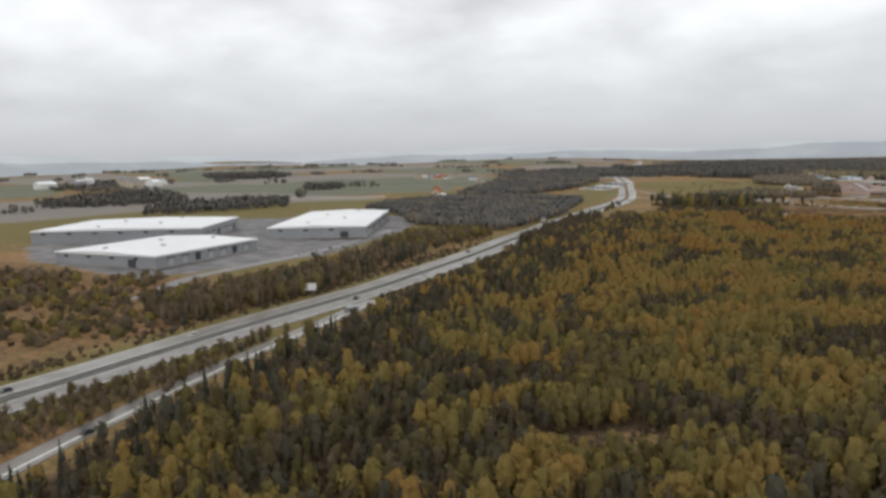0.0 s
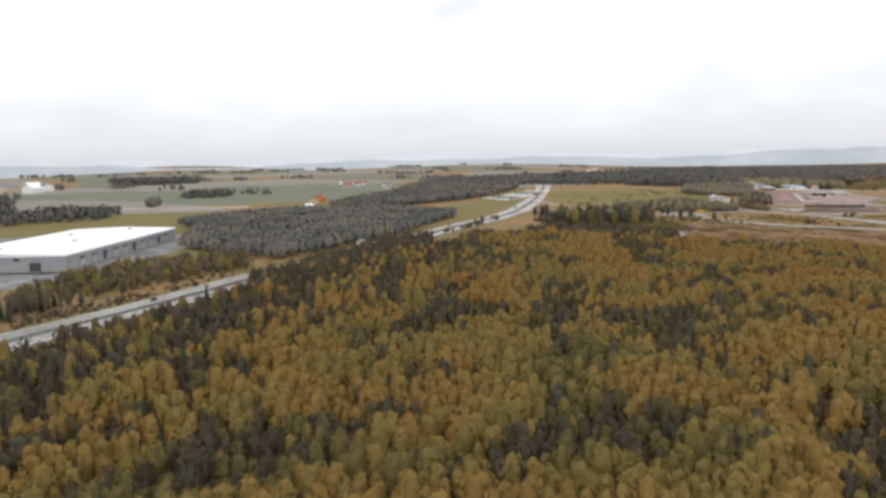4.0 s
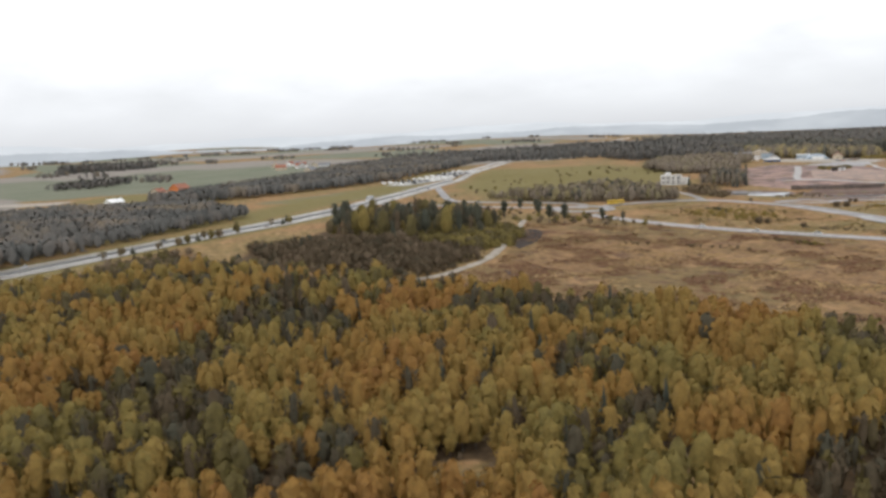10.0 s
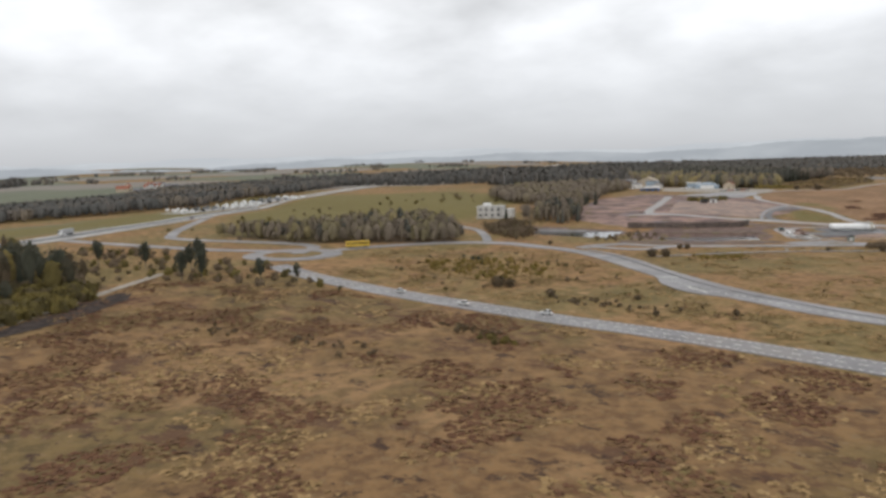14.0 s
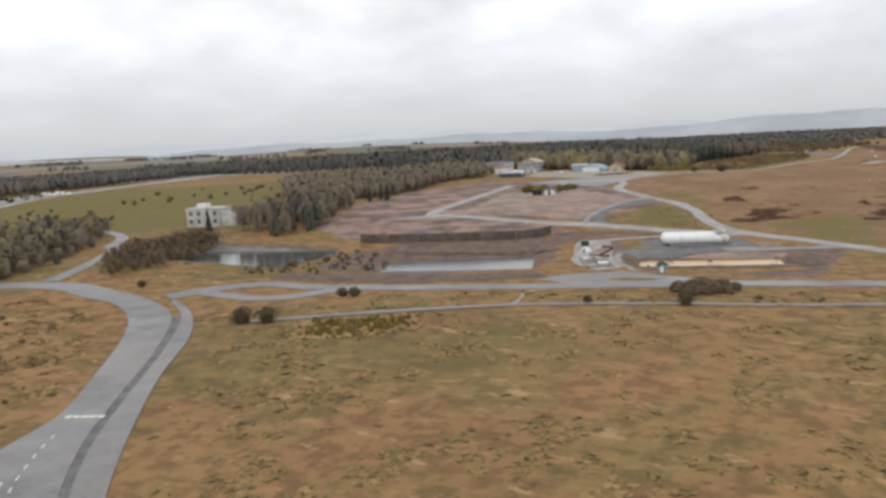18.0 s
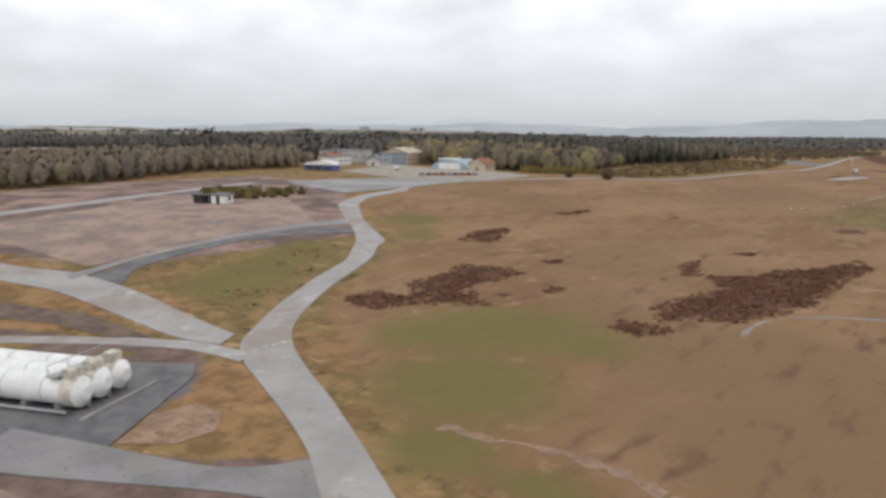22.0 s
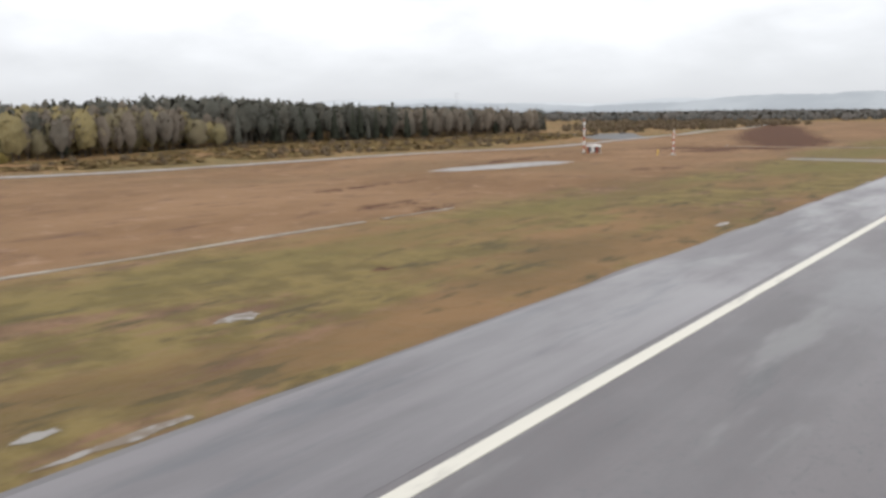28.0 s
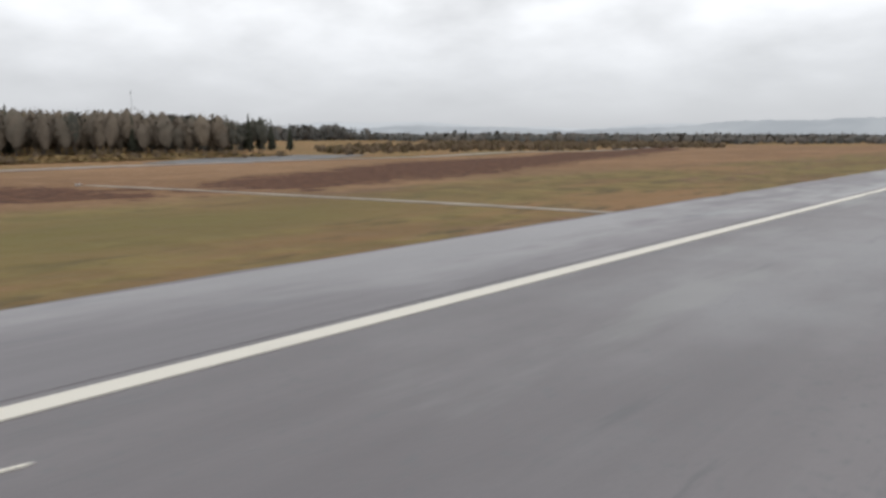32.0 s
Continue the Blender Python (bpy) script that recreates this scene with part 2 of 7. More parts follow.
col = g.mix(zone(sb.outputs[0]), col, litter)
col = g.mix(zone(sb.outputs[1]), col, soil)
zc = g.attr("zones_c")
sc = g.t.nodes.new("ShaderNodeSeparateColor")
g.put(zc.outputs["Color"], sc.inputs[0])
col = g.mix(zone(sc.outputs[0]), col, mud)
col = g.mix(zone(sc.outputs[1]), col, g.mix(n_big, (0.2, 0.185, 0.15), (0.26, 0.235, 0.185)))
col = g.mix(zone(sc.outputs[2], 0.3), col, g.mix(n_mid, (0.135, 0.12, 0.04), (0.195, 0.158, 0.056)))
tone = g.t.nodes.new("ShaderNodeMix")
tone.data_type, tone.blend_type = "RGBA", "MULTIPLY"
tone.inputs["Factor"].default_value = 1.0
g.put(col, tone.inputs["A"])
tone.inputs["B"].default_value = (1.0, 0.975, 1.07, 1)
col = tone.outputs["Result"]
heather_v = g.math("ADD", za.outputs["Alpha"], g.math("MULTIPLY", g.math("SUBTRACT", g.noise(0.34, 7, 0.74, (1, 0.7, 1), (5, 3, 0)), 0.5), 1.7))
col = g.mix(g.band(heather_v, 0.5, 0.62), col, heather)
col = g.mix(zone(zb.outputs["Alpha"]), col, gravel)
bump = g.math("ADD", g.math("MULTIPLY", n_fine, 0.4), n_tuft)
g.done(col, 0.93, bump, 0.55, spec=0.15)

a = Nodes("asphalt")
wet = a.band(a.noise(0.06, 4, 0.6), 0.42, 0.62)
ac = a.mix(a.band(a.noise(0.25, 5, 0.6), 0.3, 0.7), (0.168, 0.16, 0.162), (0.245, 0.234, 0.236))
ac = a.mix(a.band(a.noise(0.07, 5, 0.66, (1, 1, 1), (4, 40, 0)), 0.5, 0.62), ac, (0.225, 0.205, 0.195))
ac = a.mix(a.band(a.noise(2.2, 3), 0.55, 0.8), ac, (0.12, 0.12, 0.125))
a.done(ac, a.math("SUBTRACT", 0.62, a.math("MULTIPLY", wet, 0.2)), a.noise(9, 2), 0.008)

a = Nodes("highway_asphalt")
wet = a.band(a.noise(0.05, 3, 0.6), 0.35, 0.6)
ac = a.mix(a.band(a.noise(0.2, 4, 0.6), 0.3, 0.7), (0.17, 0.155, 0.14), (0.24, 0.222, 0.2))
a.done(ac, a.math("SUBTRACT", 0.52, a.math("MULTIPLY", wet, 0.24)))

a = Nodes("runway_asphalt")
streak = a.noise(0.35, 5, 0.6, (1.0, 0.05, 1))
blot = a.noise(0.09, 5, 0.6, (1, 0.5, 1))
rc = a.mix(a.band(streak, 0.3, 0.7), (0.13, 0.12, 0.127), (0.175, 0.162, 0.169))
rc = a.mix(a.band(blot, 0.5, 0.72), rc, (0.182, 0.178, 0.187))
rc = a.mix(a.band(a.noise(6, 2), 0.55, 0.75), rc, (0.13, 0.13, 0.138))
rc = a.mix(a.band(a.noise(0.8, 5, 0.7, (1.0, 0.12, 1), (3, 5, 0)), 0.58, 0.7), rc, (0.115, 0.112, 0.12))
rc = a.mix(a.band(a.noise(0.22, 5, 0.6, (1.6, 0.3, 1), (8, 1, 0)), 0.55, 0.68), rc, (0.2, 0.195, 0.198))
a.done(rc, a.math("SUBTRACT", 0.6, a.math("MULTIPLY", a.band(blot, 0.35, 0.65), 0.18)), a.noise(14, 2), 0.006)

a = Nodes("shoulder_asphalt")
blot = a.noise(0.12, 5, 0.62, (1, 0.35, 1), (5, 17, 0))
rc = a.mix(a.band(a.noise(0.5, 5, 0.65, (1.0, 0.08, 1)), 0.35, 0.65), (0.159, 0.15, 0.16), (0.206, 0.194, 0.205))
rc = a.mix(a.band(a.noise(0.3, 6, 0.7, (1.5, 0.2, 1), (2, 9, 0)), 0.55, 0.66), rc, (0.14, 0.138, 0.152))
a.done(rc, a.math("SUBTRACT", 0.56, a.math("MULTIPLY", a.band(blot, 0.4, 0.6), 0.24)), a.noise(12, 2), 0.006)

a = Nodes("concrete")
cc = a.mix(a.band(a.noise(0.3, 5, 0.6), 0.3, 0.7), (0.26, 0.25, 0.235), (0.36, 0.35, 0.33))
cc = a.mix(a.band(a.noise(1.8, 4, 0.65), 0.6, 0.75), cc, (0.2, 0.2, 0.195))
a.done(cc, 0.75, a.noise(7, 2), 0.008)

a = Nodes("worn_concrete")
cc = a.mix(a.band(a.noise(0.18, 5, 0.6), 0.3, 0.7), (0.27, 0.256, 0.248), (0.36, 0.343, 0.33))
cc = a.mix(a.band(a.noise(0.09, 5, 0.65, (1, 1, 1), (8, 3, 0)), 0.5, 0.62), cc, (0.27, 0.225, 0.2))
cc = a.mix(a.band(a.noise(1.1, 4, 0.65), 0.56, 0.72), cc, (0.21, 0.2, 0.197))
cc = a.mix(a.band(a.noise(0.35, 6, 0.7, (1, 1, 1), (18, 33, 0)), 0.58, 0.64), cc, (0.41, 0.395, 0.38))
a.done(cc, 0.65, a.noise(7, 2), 0.008)

a = Nodes("overgrown_concrete")
cc = a.mix(a.band(a.noise(0.4, 5, 0.65), 0.35, 0.65), (0.17, 0.155, 0.14), (0.27, 0.245, 0.22))
cc = a.mix(a.band(a.noise(0.9, 6, 0.7, (1, 1, 1), (5, 2, 0)), 0.5, 0.62), cc, (0.2, 0.15, 0.085))
cc = a.mix(a.band(a.noise(2.6, 4, 0.65), 0.6, 0.72), cc, (0.12, 0.11, 0.09))
a.done(cc, 0.75, a.noise(5, 3), 0.02)

a = Nodes("gravel_path")
pc = a.mix(a.band(a.noise(0.4, 5, 0.6), 0.3, 0.7), (0.23, 0.2, 0.165), (0.38, 0.34, 0.285))
a.done(pc, 0.9, a.noise(5, 3), 0.02)

a = Nodes("dark_gravel")
pc = a.mix(a.band(a.noise(0.35, 5, 0.6), 0.35, 0.65), (0.085, 0.085, 0.09), (0.16, 0.155, 0.155))
a.done(pc, 0.7, a.noise(5, 3), 0.02)

a = Nodes("pink_soil")
pc = a.mix(a.band(a.noise(0.12, 5, 0.65), 0.35, 0.65), (0.2, 0.145, 0.125), (0.36, 0.25, 0.195))
pc = a.mix(a.band(a.noise(0.5, 5, 0.6), 0.52, 0.68), pc, (0.16, 0.15, 0.15))
a.done(pc, 0.92, a.noise(1.5, 4), 0.1)

a = Nodes("brown_earth")
pc = a.mix(a.band(a.noise(0.5, 5, 0.68), 0.38, 0.62), (0.085, 0.055, 0.042), (0.165, 0.108, 0.08))
pc = a.mix(a.band(a.noise(0.3, 5, 0.66, (1, 1, 1), (4, 9, 0)), 0.56, 0.66), pc, (0.15, 0.12, 0.06))
a.done(pc, 0.9, a.noise(1.5, 4), 0.1)

a = Nodes("bare_sand")
pc = a.mix(a.band(a.noise(0.5, 5, 0.66), 0.36, 0.64), (0.23, 0.15, 0.105), (0.35, 0.235, 0.17))
pc = a.mix(a.band(a.noise(1.1, 6, 0.72, (1, 1, 1), (6, 4, 0)), 0.53, 0.62), pc, (0.19, 0.13, 0.062))
a.done(pc, 0.93, a.noise(2.0, 4), 0.08, spec=0.15)
a = Nodes("peat")
a.done(a.mix(a.band(a.noise(0.6, 5, 0.68), 0.38, 0.62), (0.034, 0.028, 0.026), (0.075, 0.058, 0.05)), 0.95, a.noise(1.3, 4), 0.3, spec=0.1)
a = Nodes("rough_turf")
pc = a.mix(a.band(a.noise(0.6, 5, 0.68), 0.38, 0.62), (0.14, 0.105, 0.04), (0.25, 0.17, 0.068))
a.done(pc, 0.92, a.noise(2.0, 4), 0.15)

a = Nodes("road_paint")
a.done(a.mix(a.band(a.noise(1.6, 5, 0.7), 0.5, 0.75), (0.72, 0.7, 0.64), (0.42, 0.41, 0.39)), 0.6)
a = Nodes("runway_paint")
a.done(a.mix(a.band(a.noise(2.0, 5, 0.7, (1, 0.12, 1)), 0.55, 0.72), (0.68, 0.65, 0.575), (0.46, 0.44, 0.4)), 0.55)

a = Nodes("foliage")
tint = a.attr("tint").outputs["Fac"]
isl = a.t.nodes.new("ShaderNodeNewGeometry").outputs["Random Per Island"]
tv = a.math("ADD", tint, a.math("MULTIPLY", a.math("SUBTRACT", isl, 0.5), 0.022))
fc = a.ramp(tv, [(0.0, (0.068, 0.078, 0.06)), (0.16, (0.098, 0.1, 0.072)), (0.3, (0.125, 0.092, 0.056)), (0.42, (0.235, 0.175, 0.118)),
                 (0.53, (0.13, 0.106, 0.046)), (0.62, (0.25, 0.197, 0.062)), (0.72, (0.33, 0.226, 0.068)), (0.84, (0.35, 0.198, 0.056)), (1.0, (0.31, 0.145, 0.052))])
fc = a.mix(a.math("MULTIPLY", a.band(a.noise(1.9, 4, 0.65), 0.44, 0.62), 0.5), fc, a.mix(0.5, fc, (0.05, 0.045, 0.025)))
a.done(fc, 0.75, a.noise(2.4, 3, 0.6), 0.25, spec=0.15)
# leaves let some of the light through
thin = a.t.nodes.new("ShaderNodeBsdfTranslucent")
a.put(fc, thin.inputs["Color"])
both = a.t.nodes.new("ShaderNodeMixShader")
both.inputs[0].default_value = 0.38
a.t.links.new(a.b.outputs[0], both.inputs[1])
a.t.links.new(thin.outputs[0], both.inputs[2])
a.t.links.new(both.outputs[0], a.t.nodes["Material Output"].inputs["Surface"])
# far woods: grey of bare twigs, paled further to stand in for haze
a = Nodes("haze_grey_woodland")
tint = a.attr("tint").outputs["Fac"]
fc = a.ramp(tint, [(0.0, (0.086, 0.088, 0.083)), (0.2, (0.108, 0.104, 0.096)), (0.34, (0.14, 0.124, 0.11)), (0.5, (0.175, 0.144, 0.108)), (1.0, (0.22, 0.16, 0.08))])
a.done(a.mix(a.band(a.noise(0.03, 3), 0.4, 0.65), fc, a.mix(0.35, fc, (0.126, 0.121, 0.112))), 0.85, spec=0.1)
a = Nodes("mixed_woodland")
tint = a.attr("tint").outputs["Fac"]
isl = a.t.nodes.new("ShaderNodeNewGeometry").outputs["Random Per Island"]
fc = a.ramp(a.math("ADD", tint, a.math("MULTIPLY", a.math("SUBTRACT", isl, 0.5), 0.03)), [(0.0, (0.082, 0.086, 0.074)), (0.2, (0.108, 0.104, 0.086)), (0.34, (0.165, 0.136, 0.108)), (0.46, (0.208, 0.168, 0.126)), (0.58, (0.205, 0.175, 0.096)), (0.68, (0.3, 0.235, 0.105)), (1.0, (0.36, 0.21, 0.08))])
fc = a.mix(a.math("MULTIPLY", a.band(a.noise(1.9, 4, 0.65), 0.44, 0.62), 0.35), fc, a.mix(0.5, fc, (0.07, 0.06, 0.045)))
a.done(fc, 0.8, a.noise(2.4, 3, 0.6), 0.2, spec=0.12)
a = Nodes("dry_plants")
tint = a.attr("tint").outputs["Fac"]
isl = a.t.nodes.new("ShaderNodeNewGeometry").outputs["Random Per Island"]
fc = a.ramp(a.math("ADD", tint, a.math("MULTIPLY", a.math("SUBTRACT", isl, 0.5), 0.12)), [(0.0, (0.1, 0.045, 0.029)), (0.3, (0.16, 0.085, 0.048)), (0.5, (0.2, 0.15, 0.065)), (0.7, (0.3, 0.195, 0.09)), (1.0, (0.42, 0.29, 0.145))])
a.done(fc, 0.9, spec=0.1)
a = Nodes("bark")
a.done(a.mix(a.noise(2.5, 4), (0.06, 0.05, 0.042), (0.2, 0.185, 0.17)), 0.9)

a = Nodes("pond_water")
a.done((0.075, 0.085, 0.085), 0.09, a.noise(1.6, 3), 0.01, spec=0.6)
a = Nodes("puddle_mud")
wet = a.band(a.noise(1.1, 4, 0.6), 0.42, 0.58)
a.done(a.mix(wet, (0.2, 0.16, 0.125), (0.26, 0.24, 0.22)), a.math("SUBTRACT", 0.85, a.math("MULTIPLY", wet, 0.5)), a.noise(6, 3), 0.01)
a = Nodes("pale_water")
a.done(a.mix(a.noise(0.15, 3), (0.105, 0.11, 0.115), (0.15, 0.152, 0.155)), 0.12, a.noise(1.6, 3), 0.006, spec=0.5)
a = Nodes("ochre_water")
a.done(a.mix(a.noise(0.12, 3), (0.56, 0.37, 0.165), (0.64, 0.44, 0.21)), 0.2, a.noise(1.6, 3), 0.005, spec=0.35)

a = Nodes("white_roof_sheet")
rib = a.t.nodes.new("ShaderNodeTexWave")
rib.inputs["Scale"].default_value = 0.18
a.put(a.pos, rib.inputs["Vector"])
a.done(a.mix(a.band(a.noise(0.05, 4), 0.35, 0.7), (0.78, 0.79, 0.8), (0.86, 0.86, 0.86)), 0.5, rib.outputs["Fac"], 0.03)
plain("white_paint", (0.8, 0.8, 0.79), 0.5, 0.1)
plain("grey_cladding", (0.30, 0.31, 0.325), 0.5, 0.08, 0.08)
plain("pale_cladding", (0.42, 0.43, 0.44), 0.5, 0.08, 0.08)
plain("dark_trim", (0.06, 0.062, 0.066), 0.6)
plain("red_paint", (0.45, 0.09, 0.05), 0.55)
plain("orange_paint", (0.62, 0.2, 0.06), 0.55)
plain("yellow_paint", (0.75, 0.5, 0.06), 0.45)
plain("blue_paint", (0.06, 0.12, 0.3), 0.5)
plain("pale_blue_sheet", (0.34, 0.42, 0.5), 0.5)
plain("tile_roof", (0.3, 0.12, 0.075), 0.8)
plain("grey_roof", (0.2, 0.2, 0.21), 0.7)
plain("cream_render", (0.55, 0.47, 0.36), 0.85)
plain("pale_render", (0.56, 0.55, 0.53), 0.85, 0.22, 0.35)
plain("green_boards", (0.2, 0.25, 0.22), 0.8)
plain("dark_timber", (0.075, 0.058, 0.048), 0.85, 0.3)
plain("palisade_timber", (0.125, 0.1, 0.086), 0.85, 0.3)
plain("rust", (0.16, 0.085, 0.055), 0.8, 0.3)
plain("galvanised", (0.38, 0.39, 0.4), 0.45, 0.12, metal=0.6)
plain("rubber", (0.02, 0.02, 0.021), 0.8)
plain("silver_car", (0.42, 0.43, 0.45), 0.3, 0.05, metal=0.3)
plain("dark_car", (0.05, 0.055, 0.07), 0.3, 0.05)
plain("black_sheet", (0.016, 0.017, 0.02), 0.5)
m = Nodes("window_glass")
m.done((0.03, 0.035, 0.04), 0.06, spec=0.6)
# blue-grey base and emission stand in for haze over the hills
far = Nodes("haze_glow_hills")
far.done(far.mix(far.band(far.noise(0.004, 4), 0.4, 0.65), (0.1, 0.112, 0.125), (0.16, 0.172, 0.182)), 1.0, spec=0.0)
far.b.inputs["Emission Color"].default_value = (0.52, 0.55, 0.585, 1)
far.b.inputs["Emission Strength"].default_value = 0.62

# farther ridge: stronger emission pales it towards the sky, as haze would
far = Nodes("faint_haze_glow_hills")
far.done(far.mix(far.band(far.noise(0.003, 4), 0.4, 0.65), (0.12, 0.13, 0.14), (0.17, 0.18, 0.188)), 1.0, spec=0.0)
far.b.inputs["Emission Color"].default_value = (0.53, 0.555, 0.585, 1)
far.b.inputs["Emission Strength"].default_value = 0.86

# ---- the lie of the land ----
def smooth(lo, hi, v):
    t = np.clip((np.asarray(v, float) - lo) / (hi - lo), 0, 1)
    return t * t * (3 - 2 * t)


def box_distance(x, y, c, yaw, size):
    """Signed distance to a turned rectangle."""
    ca, sa_ = math.cos(radians(yaw)), math.sin(radians(yaw))
    u = np.abs((x - c[0]) * ca + (y - c[1]) * sa_) - size[0] / 2
    v = np.abs(-(x - c[0]) * sa_ + (y - c[1]) * ca) - size[1] / 2
    return np.hypot(np.maximum(u, 0), np.maximum(v, 0)) + np.minimum(np.maximum(u, v), 0)


def area_distance(x, y, outline):
    """Signed distance to a polygon, negative inside."""
    x, y = np.asarray(x, float), np.asarray(y, float)
    best, inside = np.full(x.shape, 1e9), np.zeros(x.shape, bool)
    for (ax, ay), (bx, by) in zip(outline, outline[1:] + outline[:1]):
        t = np.clip(((x - ax) * (bx - ax) + (y - ay) * (by - ay)) / ((bx - ax) ** 2 + (by - ay) ** 2), 0, 1)
        best = np.minimum(best, np.hypot(x - ax - t * (bx - ax), y - ay - t * (by - ay)))
        if ay != by:
            inside ^= ((ay > y) != (by > y)) & (x < (bx - ax) * (y - ay) / (by - ay) + ax)
    return np.where(inside, -best, best)


POND = dict(c=(-100.3, 793.3), yaw=29, size=(32, 17))
PIT = dict(c=(-51, 813.6), yaw=27, size=(27, 8.2))
TARN = dict(c=(-154, 774), yaw=14, size=(42, 18))


def waves(x, y, size):
    """Slow rolling relief between -1 and 1."""
    return (np.sin(x / size + 1.3 * np.sin(y / size * 0.7 + 0.4)) + np.sin(y / size * 0.83 + 2.1 + 1.1 * np.sin(x / size * 0.6))) / 2


def height(x, y):
    x, y = np.asarray(x, float), np.asarray(y, float)
    z = -3.2 * (1 - smooth(830, 930, y)) * (1 - 0.8 * smooth(90, 190, -x))
    z = z + 3.0 * smooth(120, 420, -x) + 12 * smooth(700, 2200, -x)
    z = z + 2.6 * smooth(72, 135, -x) * smooth(795, 850, y) * (1 - smooth(1010, 1100, y))
    z = z + 16 * smooth(900, 2000, -x) * waves(x, y, 330) + 9 * smooth(1500, 2600, y) * waves(x + 300, y, 260)
    z = z + 0.25 * waves(x, y, 14) * smooth(40, 90, -x) * smooth(60, 200, np.hypot(x + 60, y - 815))
    for p, drop in ((POND, 2.3), (PIT, 1.3), (TARN, 1.5)):
        z = z - drop * (1 - smooth(-1.5, 3.5, box_distance(x, y, **p)))
    return z


DICE = np.random.RandomState(21).uniform(size=(97, 97))


def patchy(x, y, size, off=0):
    """Uneven patches between 0 and 1, at two scales."""
    out = 0
    for sc, wt, k in ((size, 0.66, off), (size / 2.6, 0.34, off + 31)):
        u, v = np.asarray(x, float) / sc + k * 3.7, np.asarray(y, float) / sc + k * 1.9
        i, j = np.floor(u).astype(int), np.floor(v).astype(int)
        f, h_ = u - i, v - j
        f, h_ = f * f * (3 - 2 * f), h_ * h_ * (3 - 2 * h_)
        c = lambda a_, b_: DICE[(i + a_) % 97, (j + b_) % 97]
        out = out + wt * ((c(0, 0) * (1 - f) + c(1, 0) * f) * (1 - h_) + (c(0, 1) * (1 - f) + c(1, 1) * f) * h_)
    return out


def ground_at(x, y):
    return float(height(x, y))


def grid_lines(marks):
    """Coordinates whose step changes from mark to mark: (from, to, step)."""
    out = []
    for lo, hi, step in marks:
        out += list(np.linspace(lo, hi, max(1, round((hi - lo) / step)), endpoint=False))
    return np.array(out + [marks[-1][1]])


GX = grid_lines([(-6000, -2400, 240), (-2400, -900, 75), (-900, -450, 25), (-450, -200, 7), (-200, -15, 2.5), (-15, 60, 7), (60, 300, 40), (300, 3000, 300)])
GY = grid_lines([(-2500, -300, 220), (-300, -40, 26), (-40, 500, 5), (500, 735, 4), (735, 940, 2.2), (940, 1330, 4), (1330, 1700, 14), (1700, 2600, 45), (2600, 7000, 240)])

# outlines of the plan's zones
HIGHWAY = [(-151, -60), (-155, 20), (-161, 57), (-170, 106), (-181, 172), (-194, 229), (-219, 318), (-249, 424), (-271, 510), (-298, 612),
           (-342, 712), (-440, 905), (-530, 1065), (-690, 1361), (-800, 1680), (-950, 2050), (-1150, 2500)]
SLIP = [(-108, -40), (-121, 24), (-132, 56), (-141, 81), (-150, 108), (-160, 140), (-169, 168)]
ROAD_A = [(10, 634), (-45, 641), (-75, 642), (-105, 645), (-130, 646), (-152, 647), (-172, 651)]
ROAD_C = [(10, 812), (-24, 798), (-42, 790), (-62, 779.6), (-86, 767.5), (-98, 762), (-107, 757.6), (-116, 755.6), (-121, 749.5), (-124, 738)]
LOOP = [(-122, 743.5), (-115, 744.6), (-108, 746), (-103.5, 750.5), (-101, 757), (-97, 761)]
CYCLEWAY = [(0, 794), (-25, 780.5), (-42, 773.5), (-55, 767.5), (-68, 759.5), (-84, 746), (-97, 733)]
SIDE_ROAD = [(-157, 732), (-166, 743), (-180, 757), (-194, 765), (-207, 775), (-222, 781), (-236, 783)]
LINK_W = [(-190, 676), (-204, 672), (-224, 664), (-262, 655), (-310, 648)]
LINK_N = [(-188, 672), (-206, 690), (-262, 676), (-286, 686), (-315, 712), (-350, 745)]
TRACK = [(-150, 500), (-142, 512), (-140, 522), (-142, 535), (-145, 548), (-156, 570), (-175, 603), (-188, 625)]

HEATH = [(5, 507), (-50, 517), (-90, 513), (-120, 503), (-140, 512), (-139, 545), (-153, 570), (-173, 604), (-188, 628), (-178, 640), (-110, 640), (-50, 636), (5, 630)]
AIRFIELD = [(30, 842), (-24, 842), (-40, 850), (-60, 862), (-84, 898), (-118, 922), (-132, 950), (-136, 1000), (-122, 1050), (-112, 1120), (-106, 1200),
            (-110, 1350), (-140, 1600), (60, 1600), (60, 842)]
WORKS = [(-28, 802), (-62, 793), (-80, 800), (-100, 818), (-92, 838), (-70, 846), (-44, 848), (-30, 838)]
PLATEAU = [(-94, 836), (-100, 832), (-124, 811), (-140, 803), (-168, 812), (-186, 850), (-205, 905), (-198, 955), (-160, 950), (-120, 920), (-92, 900), (-100, 858), (-118, 850), (-98, 840)]
BIRCH_WOOD = [(-8, -60), (-94, -60), (-112, 19), (-123, 56), (-132, 83), (-142, 108), (-157, 164), (-167, 211), (-190, 285), (-196, 330), (-205, 400),
              (-196, 450), (-178, 478), (-160, 490), (-150, 498), (-128, 502), (-105, 508), (-80, 512), (-52, 518), (-28, 514), (-8, 512)]
YARD = [(-267, 142), (-261, 231), (-286, 300), (-336, 392), (-372, 400), (-470, 320), (-500, 228), (-421, 158), (-357, 136)]
